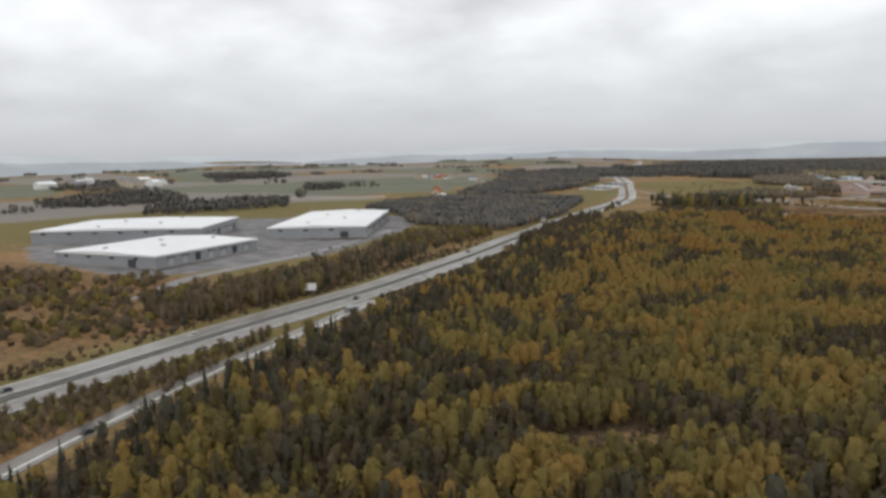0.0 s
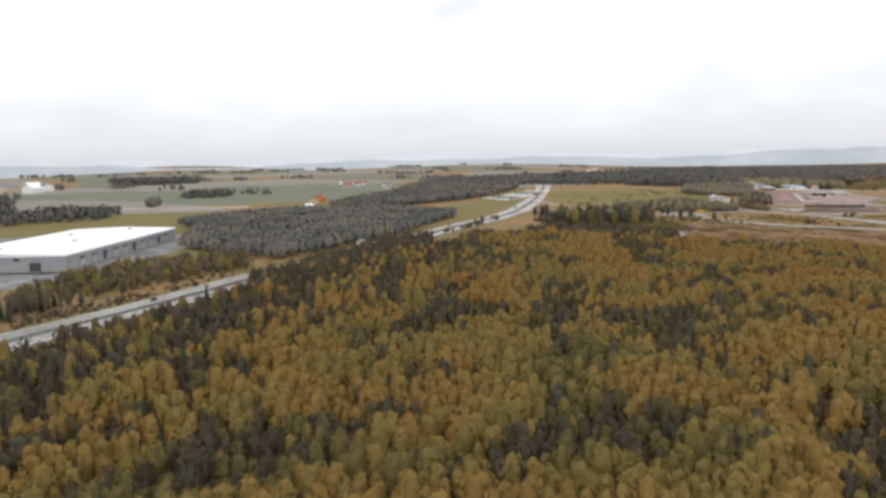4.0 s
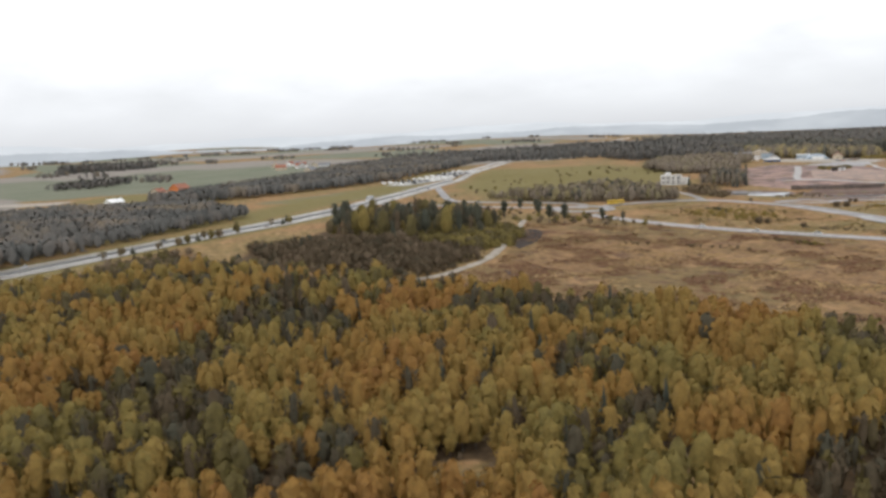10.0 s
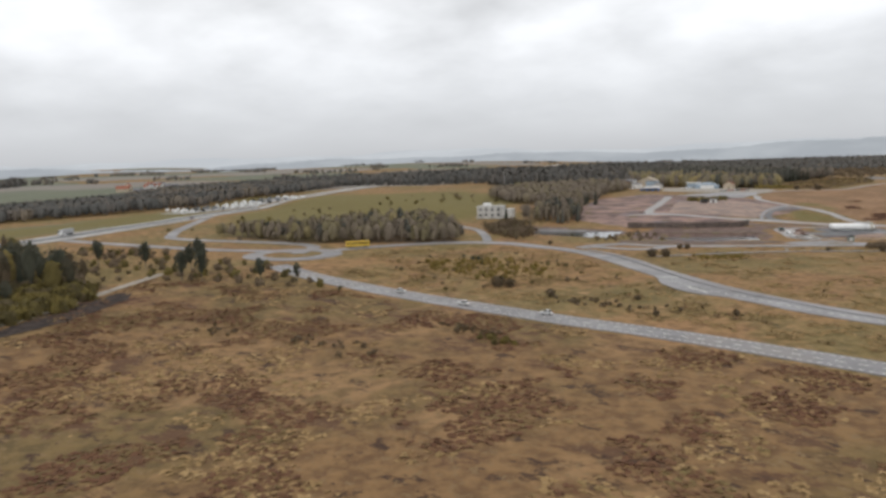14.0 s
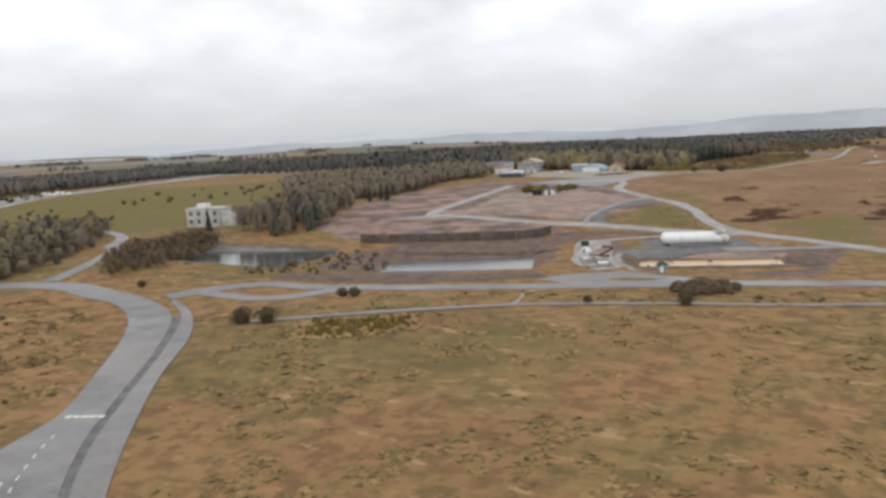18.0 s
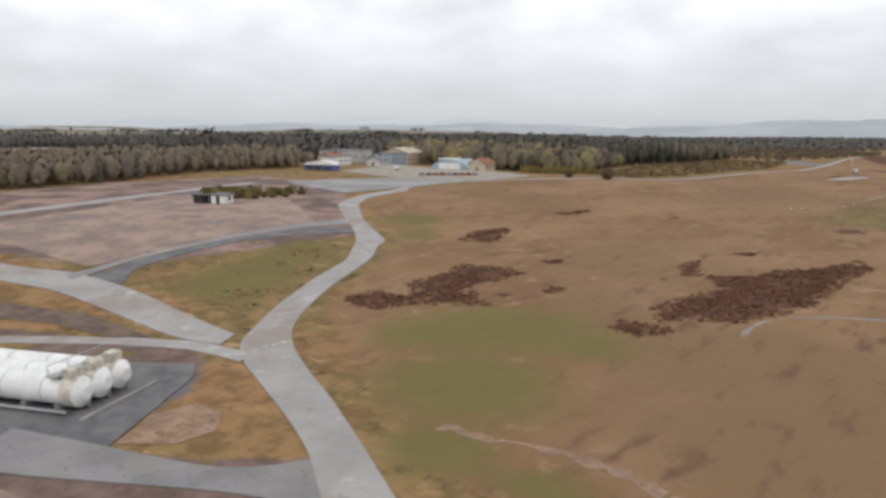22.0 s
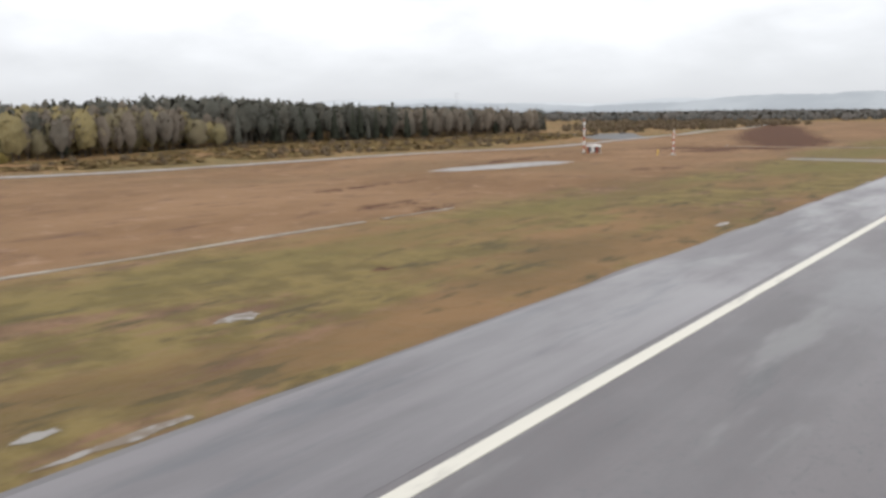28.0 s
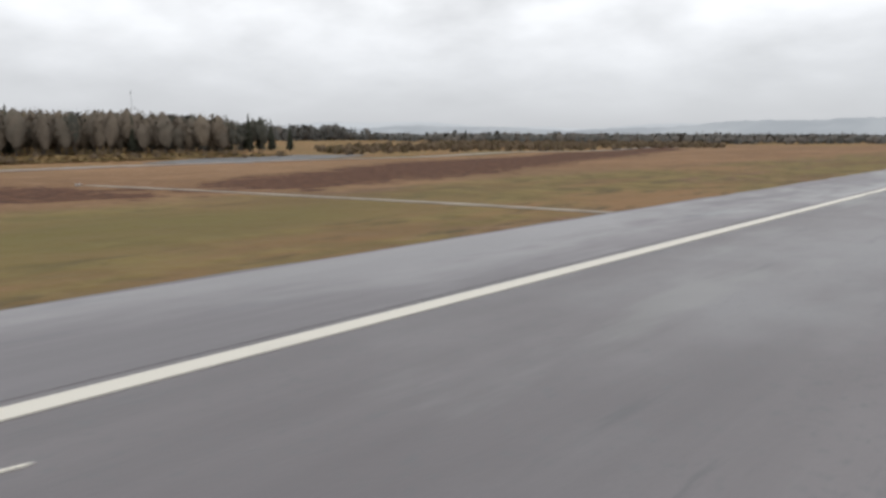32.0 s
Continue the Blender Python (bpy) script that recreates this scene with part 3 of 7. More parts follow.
FIELDS = [[(-640, 560), (-560, 700), (-720, 870), (-1060, 1200), (-1500, 1100), (-1300, 700), (-900, 480)],
          [(-330, 640), (-350, 740), (-395, 740), (-385, 620)],
          [(-1500, 1250), (-1900, 900), (-2400, 1500), (-1900, 2000)]]
CLEARINGS = [((-58, 103), 7.5), ((-51, 112), 6.5), ((-37, 449), 5), ((-55.5, 434), 5.5), ((-99, 336), 4.5)]

xx, yy = np.meshgrid(GX, GY)
px, py = xx.ravel(), yy.ravel()
zz = height(px, py)


def soft(outline, width=8.0):
    return 0.5 - np.clip(area_distance(px, py, outline) / width, -1, 1) * 0.5


def spot(c, rx, ry, yaw=0.0):
    """A soft oval."""
    ca, sa_ = math.cos(radians(yaw)), math.sin(radians(yaw))
    u, v = (px - c[0]) * ca + (py - c[1]) * sa_, -(px - c[0]) * sa_ + (py - c[1]) * ca
    return np.clip(1.05 - 0.55 * np.hypot(u / rx, v / ry), 0, 1)


in_heath = soft(HEATH, 6)
in_heath = np.maximum(in_heath, soft([(-175, 0), (-188, 100), (-200, 180), (-250, 160), (-290, 140), (-380, 130), (-380, -60), (-170, -60)], 8))
in_airfield = soft(AIRFIELD, 6)
near_runway = in_airfield * (0.5 - np.clip((-px - 41) / 12, -1, 1) * 0.5) * smooth(940, 985, py)
green_spot = np.maximum.reduce([spot((-42, 871), 7.5, 6.5, 30), spot((-48, 864), 5, 6) * 0.9, spot((-33, 870), 5, 4) * 0.9, spot((-30, 846), 4, 3.4), spot((-22, 845.6), 4, 2) * 0.9, spot((-86, 905), 4, 8, 35) * 0.8, spot((-96, 915), 6, 6), spot((-36, 856), 8, 7), spot((-34, 1085), 4, 50) * 0.62, spot((-30, 1190), 8, 32) * 0.76, spot((-44, 868), 9, 8) * 0.9, spot((-26, 1150), 8, 24) * 0.72, soft([(-88, 857), (-98, 888), (-92, 892), (-81, 880), (-71, 863), (-68, 857)], 4) * 0.8])
PASTURES = [[(-400, 585), (-480, 600), (-560, 570), (-590, 630), (-540, 700), (-480, 700)], [(-240, 160), (-262, 250), (-258, 340), (-275, 420), (-300, 560), (-480, 620), (-640, 400), (-600, 160)], [(-205, 700), (-262, 690), (-340, 745), (-420, 880), (-330, 945), (-245, 905), (-215, 830)], [(-290, 560), (-345, 700), (-440, 890), (-475, 870), (-405, 720), (-335, 555)], [(-330, 640), (-350, 740), (-395, 740), (-385, 620)]]
green_spot = np.maximum.reduce([green_spot] + [soft(o, 14) * 0.78 for o in PASTURES] + [soft([(x - 17, y) for x, y in HIGHWAY[:10]] + [(x + 17, y) for x, y in HIGHWAY[9::-1]], 6) * 0.74])
HEATHER = [[(-31, 881), (-34, 885), (-33, 890), (-31, 897), (-35, 903), (-36, 901), (-38, 898), (-36, 903), (-30, 906), (-29, 911), (-25, 915.5), (-22, 925), (-19, 919), (-20, 910), (-20, 896), (-22, 889), (-24, 885)],
           [(-34, 876), (-34, 879), (-30, 880), (-28, 878), (-30, 875)], [(-62, 867), (-65, 869), (-64, 874), (-59, 874), (-55, 872), (-58, 867)],
           [(-58, 873), (-64, 879), (-63, 886), (-65, 891), (-58, 893), (-54, 891), (-55, 882), (-52, 878), (-48, 876), (-54, 872)],
           [(-48, 885), (-48, 887), (-45, 888), (-45.5, 884)], [(-77, 905), (-80.5, 913), (-79, 921), (-76, 919), (-71, 907)], [(-56.5, 898), (-57, 901.5), (-53.5, 901.5), (-54, 898)],
           [(-85, 946), (-83, 957), (-80, 955), (-80, 944)], [(-37, 901), (-40, 906), (-39.5, 912), (-37, 908), (-36, 903)], [(-37, 918), (-37, 921.5), (-33, 922.5), (-32.5, 919.5)],
           [(-74, 1186), (-60, 1192), (-45, 1195), (-42, 1206), (-50, 1207.5), (-60, 1206), (-75, 1200)],
           [(-42, 1212), (-53, 1209), (-63, 1222), (-80, 1263), (-110, 1361), (-150, 1530), (-100, 1420), (-64, 1296), (-48, 1250), (-44, 1227)],
           [(-48, 1131), (-46, 1141), (-43.5, 1144), (-42.5, 1137)], [(-65, 1176), (-62, 1196), (-56, 1198), (-51, 1185)], [(-48, 1078), (-47, 1087), (-42.5, 1086), (-43, 1080)]]
in_heather = np.maximum.reduce([soft(o, 2.6) * 0.84 if o[0][1] < 1000 else soft(o, 9.0) * 0.98 for o in HEATHER] + [
    spot((-30.5, 957), 3.5, 6) * 0.8, spot((-62, 956), 0.9, 4), spot((-39, 940), 1.2, 2), spot((-24, 933), 0.9, 3), spot((-54, 904), 1.2, 2.5), spot((-49, 880), 1.2, 1.2),
    spot((-70, 507), 5, 3), spot((-56, 512), 9, 3), spot((-166, 593), 4, 15, -35), spot((-62, 1090), 2, 20, 5) * 0.7, spot((-75, 1140), 3, 22, 5) * 0.7, spot((-31.5, 1015.5), 0.8, 4.5, -6) * 0.9, spot((-27, 1060), 0.7, 7) * 0.7])
# dark trodden patches in the heath
in_heather = np.maximum(in_heather, 0.3 * in_heath * (waves(px * 3, py * 3, 17) > 0.1))
in_litter = np.maximum(soft(BIRCH_WOOD, 10), 0)
for c, r in CLEARINGS:
    in_litter = in_litter * np.clip(np.hypot(px - c[0], py - c[1]) / r - 0.4, 0, 1)
for w in ([(-150, 512), (-158, 560), (-180, 608), (-236, 604), (-250, 578), (-226, 530), (-226, 514), (-200, 490)], [(-163, 722), (-215, 690), (-262, 690), (-228, 782), (-186, 752)]):
    in_litter = np.maximum(in_litter, soft(w, 8) * 0.9)
in_soil = soft(PLATEAU, 5)
BANKS = [(-126, 806), (-100, 828), (-84, 826), (-77, 806), (-80, 795), (-90, 782), (-108, 770), (-122, 772), (-128, 790)]
in_mud = np.maximum(soft(WORKS, 5), soft(BANKS, 4))
in_mud = np.maximum(in_mud, 0.7 * (1 - smooth(2.0, 9.0, box_distance(px, py, **TARN))))
# grass islands and banks among the bare ground of the practice area
GRASS_SPOTS = [[(-70, 821), (-77, 828), (-79, 836), (-75, 838), (-71, 831), (-66, 823)], [(-57, 848), (-53, 851), (-44, 847), (-37, 843), (-36, 840), (-40, 836), (-47, 832), (-51, 841)],
               [(-55, 797), (-55, 801), (-48, 804), (-46, 801), (-52, 796)], [(-46, 804), (-42, 807.5), (-34, 811), (-33, 808), (-43, 802)], [(-62, 795), (-66, 799), (-65, 802), (-60, 799), (-54, 796)],
               [(-75, 796), (-79, 802), (-83, 809), (-89, 817), (-89, 825), (-84, 822), (-78, 809), (-72, 796)], [(-101, 840), (-97, 846), (-77, 849), (-75, 844), (-87, 837), (-96, 835)]]
for o in GRASS_SPOTS:
    in_mud = in_mud * (1 - np.clip(soft(o, 2.5) * 1.3, 0, 1))
# parcels of stubble and pasture across the far country
parcel = waves(px * 0.8 + py * 0.5, py * 0.9 - px * 0.45, 95)
far_away = smooth(430, 560, -px) * (1 - smooth(2600, 3200, py))
in_stubble = far_away * np.where(parcel > 0.12, 0.95, 0.0)
in_gravel = np.maximum(soft(YARD, 8) * 0.8, 0.62 * (1 - smooth(1.0, 5.0, box_distance(px, py, **TARN))))
in_field = np.maximum(np.maximum.reduce([soft(f, 12) for f in FIELDS]), far_away * np.where(parcel < -0.22, 0.9, 0.0))
me = bpy.data.meshes.new("ground")
nx, ny = len(GX), len(GY)
idx = np.arange(nx * ny).reshape(ny, nx)
quads = np.stack([idx[:-1, :-1], idx[:-1, 1:], idx[1:, 1:], idx[1:, :-1]], -1).reshape(-1, 4)


def fill_mesh(me, verts, quads, smooth_shade=False):
    """Fast mesh from arrays of corners and four-sided faces."""
    me.vertices.add(len(verts))
    me.vertices.foreach_set("co", np.asarray(verts, np.float32).ravel())
    me.loops.add(len(quads) * 4)
    me.loops.foreach_set("vertex_index", np.asarray(quads, np.int32).ravel())
    me.polygons.add(len(quads))
    me.polygons.foreach_set("loop_start", np.arange(len(quads), dtype=np.int32) * 4)
    me.polygons.foreach_set("use_smooth", np.full(len(quads), smooth_shade))
    me.update(calc_edges=True)
    return me


fill_mesh(me, np.stack([px, py, zz], 1), quads, True)
for name, chans in (("zones_a", (in_heath, in_airfield, near_runway, in_heather)), ("zones_b", (in_litter, in_soil, in_field, in_gravel)),
                    ("zones_c", (in_mud, in_stubble, green_spot, in_mud * 0))):
    at = me.color_attributes.new(name, "FLOAT_COLOR", "POINT")
    at.data.foreach_set("color", np.stack(chans, 1).astype(np.float32).ravel())
me.materials.append(MATS["ground_cover"])
tagged(new("ground", me), "rough autumn land of tawny grass, heath and bare soil", "ground", kind="structure")


# ---- roads, runway and other surfaces laid on the land ----
def curve_points(pts, step=3.0):
    """A smooth line through the points (Catmull-Rom), with even steps."""
    p = [np.array(q, float) for q in pts]
    p = [2 * p[0] - p[1]] + p + [2 * p[-1] - p[-2]]
    out = []
    for a0, a1, a2, a3 in zip(p, p[1:], p[2:], p[3:]):
        n = max(2, int(np.linalg.norm(a2 - a1) / step))
        for k in range(n):
            t = k / n
            out.append(0.5 * (2 * a1 + (a2 - a0) * t + (2 * a0 - 5 * a1 + 4 * a2 - a3) * t * t + (3 * a1 - a0 - 3 * a2 + a3) * t ** 3))
    return np.array(out + [p[-2]])


def offset_line(line, d):
    t = np.gradient(line, axis=0)
    t /= np.linalg.norm(t, axis=1)[:, None] + 1e-9
    return line + np.stack([t[:, 1], -t[:, 0]], 1) * np.reshape(d, (-1, 1))


def strip(name, line, width, mat, lift=0.07, ragged=0.0, side=0.0, seed=1, label="", category="road", parent=None, kind="structure"):
    """A band along a line, draped on the ground, with side skirts. width may vary along it."""
    rng = np.random.RandomState(seed)
    n = len(line)
    wv = np.broadcast_to(np.asarray(width, float), (n,)) / 2
    jl, jr = wv + rng.uniform(-1, 1, n) * ragged, wv + rng.uniform(-1, 1, n) * ragged
    rows = []
    for f in np.linspace(-1, 1, max(3, int(np.max(wv) / 1.2) | 1)):
        d = side + (jl * f if f < 0 else jr * f)
        q = offset_line(line, d)
        rows.append(np.column_stack([q, height(q[:, 0], q[:, 1]) + lift]))
    lo, hi = rows[0].copy(), rows[-1].copy()
    lo[:, 2] -= lift + 0.35
    hi[:, 2] -= lift + 0.35
    rows = [lo] + rows + [hi]
    m = len(rows)
    v = np.stack(rows, 1).reshape(-1, 3)
    ii = np.arange(n * m).reshape(n, m)
    q = np.stack([ii[:-1, :-1], ii[:-1, 1:], ii[1:, 1:], ii[1:, :-1]], -1).reshape(-1, 4)
    me = fill_mesh(bpy.data.meshes.new(name), v, q)
    me.materials.append(MATS[mat])
    ob = new(name, me)
    if parent:
        ob.parent = parent
    else:
        tagged(ob, label, category, kind=kind)
    return ob


def sheet(name, outline, mat, lift=0.06, step=1.3, label="", category="pavement", z=None, kind="structure"):
    """An area with a free outline, draped on the ground or at a level z."""
    o = np.array(outline, float)
    x, y = np.meshgrid(np.arange(o[:, 0].min() - step, o[:, 0].max() + 2 * step, step), np.arange(o[:, 1].min() - step, o[:, 1].max() + 2 * step, step))
    ring_ = [tuple(p) for p in outline]
    d = area_distance(x, y, ring_)
    ii = np.arange(x.size).reshape(x.shape)
    ok = np.minimum(np.minimum(d[:-1, :-1], d[:-1, 1:]), np.minimum(d[1:, 1:], d[1:, :-1])) < -0.02
    # pull the border's corners onto the outline
    for _ in range(3):
        e = 0.02
        gx, gy = (area_distance(x + e, y, ring_) - area_distance(x - e, y, ring_)) / (2 * e), (area_distance(x, y + e, ring_) - area_distance(x, y - e, ring_)) / (2 * e)
        pull = np.where(d > 0, d, 0)
        x, y = x - gx * pull, y - gy * pull
        d = area_distance(x, y, ring_)
    q = np.stack([ii[:-1, :-1], ii[:-1, 1:], ii[1:, 1:], ii[1:, :-1]], -1)[ok]
    used, inv = np.unique(q, return_inverse=True)
    vx, vy = x.ravel()[used], y.ravel()[used]
    vz = np.full(len(used), float(z)) if z is not None else height(vx, vy) + lift
    me = fill_mesh(bpy.data.meshes.new(name), np.column_stack([vx, vy, vz]), inv.reshape(-1, 4))
    me.materials.append(MATS[mat])
    return tagged(new(name, me), label, category, kind=kind)


def dashes(name, line, mat, length, gap, width, parent, side=0.0, lift=0.09, limit=120):
    """Painted dashes along a line, one part each, under the road."""
    s = np.concatenate([[0], np.cumsum(np.linalg.norm(np.diff(line, axis=0), axis=1))])
    at = 0.0
    k = 0
    while at + length < s[-1] and k < limit:
        ss_ = np.linspace(at, at + length, 3)
        seg = np.column_stack([np.interp(ss_, s, line[:, 0]), np.interp(ss_, s, line[:, 1])])
        strip(name, seg, width, mat, lift, side=side, parent=parent)
        at += length + gap
        k += 1


def even(line, n):
    """n places at even steps along a line."""
    line = np.asarray(line, float)
    s_ = np.concatenate([[0], np.cumsum(np.linalg.norm(np.diff(line, axis=0), axis=1))])
    at = np.linspace(0, s_[-1], n)
    return np.column_stack([np.interp(at, s_, line[:, 0]), np.interp(at, s_, line[:, 1])])


def ribbon(name, left, right, mat, lift=0.1, label="", category="road", across=4, parent=None, round_=True):
    """A paved band between two edges, draped on the ground, with side skirts."""
    n = max(12, int(np.sum(np.linalg.norm(np.diff(np.array(left, float), axis=0), axis=1)) / 1.6))
    a_ = even(curve_points(left, 1.0) if round_ else left, n)
    b_ = even(curve_points(right, 1.0) if round_ else right, n)
    rows = []
    for f in np.linspace(0, 1, across + 1):
        q = a_ * (1 - f) + b_ * f
        rows.append(np.column_stack([q, height(q[:, 0], q[:, 1]) + lift]))
    lo, hi = rows[0].copy(), rows[-1].copy()
    lo[:, 2] -= lift + 0.35
    hi[:, 2] -= lift + 0.35
    rows = [lo] + rows + [hi]
    m = len(rows)
    ii = np.arange(n * m).reshape(n, m)
    q = np.stack([ii[:-1, :-1], ii[:-1, 1:], ii[1:, 1:], ii[1:, :-1]], -1).reshape(-1, 4)
    me = fill_mesh(bpy.data.meshes.new(name), np.stack(rows, 1).reshape(-1, 3), q)
    me.materials.append(MATS[mat])
    ob = new(name, me)
    if parent:
        ob.parent = parent
        return ob
    return tagged(ob, label, category, kind="structure")


hw = curve_points(HIGHWAY, 8)
for name, d in (("highway_northbound", 5.2), ("highway_southbound", -5.2)):
    r = strip(name, offset_line(hw, d), 6.6, "highway_asphalt", 0.25, label="wet grey motorway carriageway in woodland", category="road")
    for e in (-2.9, 2.9):
        strip("edge_line", offset_line(hw, d + e), 0.22, "road_paint", 0.3, parent=r)
slip = curve_points(SLIP, 4)
r = strip("slip_road", slip, 5.2, "highway_asphalt", 0.16, label="wet slip road beside the motorway", category="road")
strip("edge_line", offset_line(slip, 1.0), 0.5, "road_paint", 0.2, parent=r)
la = curve_points(ROAD_A, 2.5)
road_a = strip("road_to_terminal", la, 7.2, "asphalt", 0.12, 0.12, label="grey two-lane road with dashed white lines", category="road")
dashes("centre_dash", la, "road_paint", 1.4, 1.7, 0.16, road_a, lift=0.16)
for e in (-2.6, 2.6):
    dashes("edge_dash", la, "road_paint", 0.7, 0.7, 0.13, road_a, e, 0.16)
B_NEAR = [(-183.4, 682), (-177.6, 698.8), (-164, 718), (-149, 728.3), (-137.9, 728.6), (-127.6, 729.4), (-115.9, 725.8), (-104, 718.4), (-88.5, 705.9), (-79.4, 698), (-75, 691), (-72.4, 688), (-66, 682.6), (-60.2, 680.2),
          (-55.1, 679.6), (-45.6, 675.2), (-38.6, 671.7), (-24, 667.5), (-6, 665.5)]
B_FAR = [(-188.6, 682), (-182.4, 701.2), (-168, 722), (-151, 733.8), (-137, 735.2), (-124, 734.6), (-110.4, 730.4), (-93.5, 717.4), (-78.9, 704), (-67.8, 694.4), (-55.9, 686.5), (-46, 681.5), (-38.9, 678.2), (-33.9, 675.6), (-20, 671), (-6, 669)]
WALK_NEAR = [(-119, 735.6), (-108, 730.6), (-93, 718.4), (-78.4, 704.9), (-67.2, 695.1), (-55.4, 687.1), (-45.6, 682.05), (-38, 678.6), (-33.2, 676.2), (-20, 671.7), (-6, 669.7)]
WALK_FAR = [(-121, 737.4), (-109.3, 733.2), (-95.6, 724), (-81.5, 710.7), (-65.5, 697.6), (-53.8, 689.3), (-42.4, 683), (-35.8, 680), (-31, 678.2), (-20, 674.6), (-6, 672.6)]
road_b = ribbon("curving_road", B_NEAR, B_FAR, "asphalt", 0.12, "grey road curving past a bus bay", across=6)
lb = (even(curve_points(B_NEAR[9:], 1.0), 60) * 0.42 + even(curve_points(B_FAR[8:], 1.0), 60) * 0.58)[6:]
dashes("centre_dash", lb, "road_paint", 1.0, 1.3, 0.13, road_b, 0.3, 0.16, 30)
strip("bus_stop_bar", curve_points([(-66.8, 687.4), (-63.4, 685.0), (-60.2, 682.9)], 1), 0.4, "road_paint", 0.17, parent=road_b)
for k in range(5):
    strip("give_way_tooth", np.array([(-77.9 + 0.74 * k, 698.0 + 0.47 * k), (-77.6 + 0.74 * k, 698.2 + 0.47 * k), (-77.3 + 0.74 * k, 698.4 + 0.47 * k)]), 0.6, "road_paint", 0.17, parent=road_b)
ribbon("footway", WALK_NEAR, WALK_FAR, "asphalt", 0.15, "narrow asphalt footway beside the curving road", "footway", 2)
ribbon("verge", [(x - 0.1, y - 0.1) for x, y in B_FAR[6:]], [(x + 0.1, y + 0.1) for x, y in WALK_NEAR[1:]], "dark_gravel", 0.06, "narrow dark verge between road and footway", "verge", 2)
lc = curve_points(ROAD_C, 2.5)
strip("works_road", lc, 4.4, "asphalt", 0.1, 0.25, label="worn grey works road", category="road")
strip("turning_loop", curve_points(LOOP, 2), 3.6, "asphalt", 0.11, 0.15, label="turning loop of a grey works road", category="road")
strip("cycleway", curve_points(CYCLEWAY, 2.5), 1.25, "asphalt", 0.1, 0.12, label="narrow pale asphalt cycleway across a meadow", category="footway")
strip("ditch", offset_line(curve_points(CYCLEWAY, 2.5), -1.5), 0.5, "brown_earth", 0.05, 0.3, label="dark narrow ditch beside a cycleway", category="ditch")
strip("side_road", curve_points(SIDE_ROAD, 2), 3.4, "asphalt", 0.11, 0.1, label="winding side road to a pale house", category="road")
strip("link_road", curve_points(LINK_W, 3), 5.2, "asphalt", 0.11, 0.1, label="grey link road to the motorway", category="road")
strip("junction_road", curve_points(LINK_N, 3), 4.6, "asphalt", 0.11, 0.1, label="pale road curving from a roundabout", category="road")
ring = curve_points([(-188 + 12.5 * math.cos(k * math.pi / 8), 670 + 12.5 * math.sin(k * math.pi / 8)) for k in range(17)], 2)
strip("roundabout", ring, 6.4, "asphalt", 0.14, label="grey roundabout round a grass island", category="road")
strip("forest_track", curve_points(TRACK, 2.5), 2.6, "gravel_path", 0.1, 0.3, label="grey gravel track along a wood", category="path")
sheet("soil_heap", [(-147, 567), (-153, 571), (-164, 588), (-171, 604), (-168, 606), (-161, 601), (-151, 583)], "peat", 0.1, 0.9, label="dark dumped soil beside a gravel track", category="ground")
strip("stream", curve_points([(-109, 509), (-115, 519), (-117, 527), (-123, 532), (-130, 538)], 1.5), 1.1, "dark_timber", 0.05, 0.45, label="dark winding ditch in a heath", category="ditch")
strip("trodden_path", curve_points([(-65, 762), (-66, 766), (-68, 771), (-66, 775)], 1.5), 0.8, "gravel_path", 0.05, 0.25, label="pale trodden path across a meadow", category="path")
strip("yard_road", curve_points([(-234, 122), (-255, 153), (-263, 189), (-276, 243), (-308, 322)], 6), 6, "asphalt", 0.15, 0.3, label="grey access road past the warehouses", category="road")
strip("field_road", curve_points([(-640, 490), (-560, 522), (-497, 536)], 10), 7, "gravel_path", 0.2, 1.0, label="pale farm road beside fields", category="road")
strip("field_edge", curve_points([(-690, 500), (-620, 530), (-560, 580)], 12), 26, "gravel_path", 0.12, 3, label="pale stubble strip between fields", category="field")

# airfield roads and the practice ground
FAR_ROAD = [(-129, 944), (-136, 958), (-139, 980), (-134, 1004), (-119, 1038), (-114, 1066), (-112, 1100), (-109, 1130), (-104, 1160), (-101, 1190), (-104, 1240), (-116, 1330), (-135, 1500)]
strip("perimeter_road", curve_points(FAR_ROAD, 2.5), 2.8, "worn_concrete", 0.1, 0.12, label="pale concrete perimeter road", category="road")
TAXI_W = [(-131.4, 947), (-127.0, 930.5), (-119.3, 916.8), (-109, 908), (-98.9, 901.3), (-90.4, 894.6), (-84.5, 888.2), (-79.9, 882.6), (-75.4, 873.6), (-68.9, 863.0), (-63.4, 855.7), (-59.4, 851.0), (-54.5, 848.0), (-48.2, 845.4), (-40.9, 842.4),
          (-35.2, 839.6), (-29, 835.6), (-18, 829), (0, 820), (30, 806)]
TAXI_E = [(-128.2, 947.6), (-123.6, 931.5), (-117.2, 920.6), (-108, 912.2), (-99.6, 905.6), (-91, 900.3), (-85.4, 896.4), (-83.6, 893), (-78.2, 886.2), (-69.6, 870.8), (-62.3, 860.4), (-56.6, 854.9), (-49.2, 850.6), (-42.1, 847.2),
          (-35.0, 843.5), (-27.2, 839.2), (-16, 833), (0, 825), (30, 811)]
ribbon("service_road", TAXI_W, TAXI_E, "worn_concrete", 0.1, "pale concrete service road forking past the tanks", "road", 3)
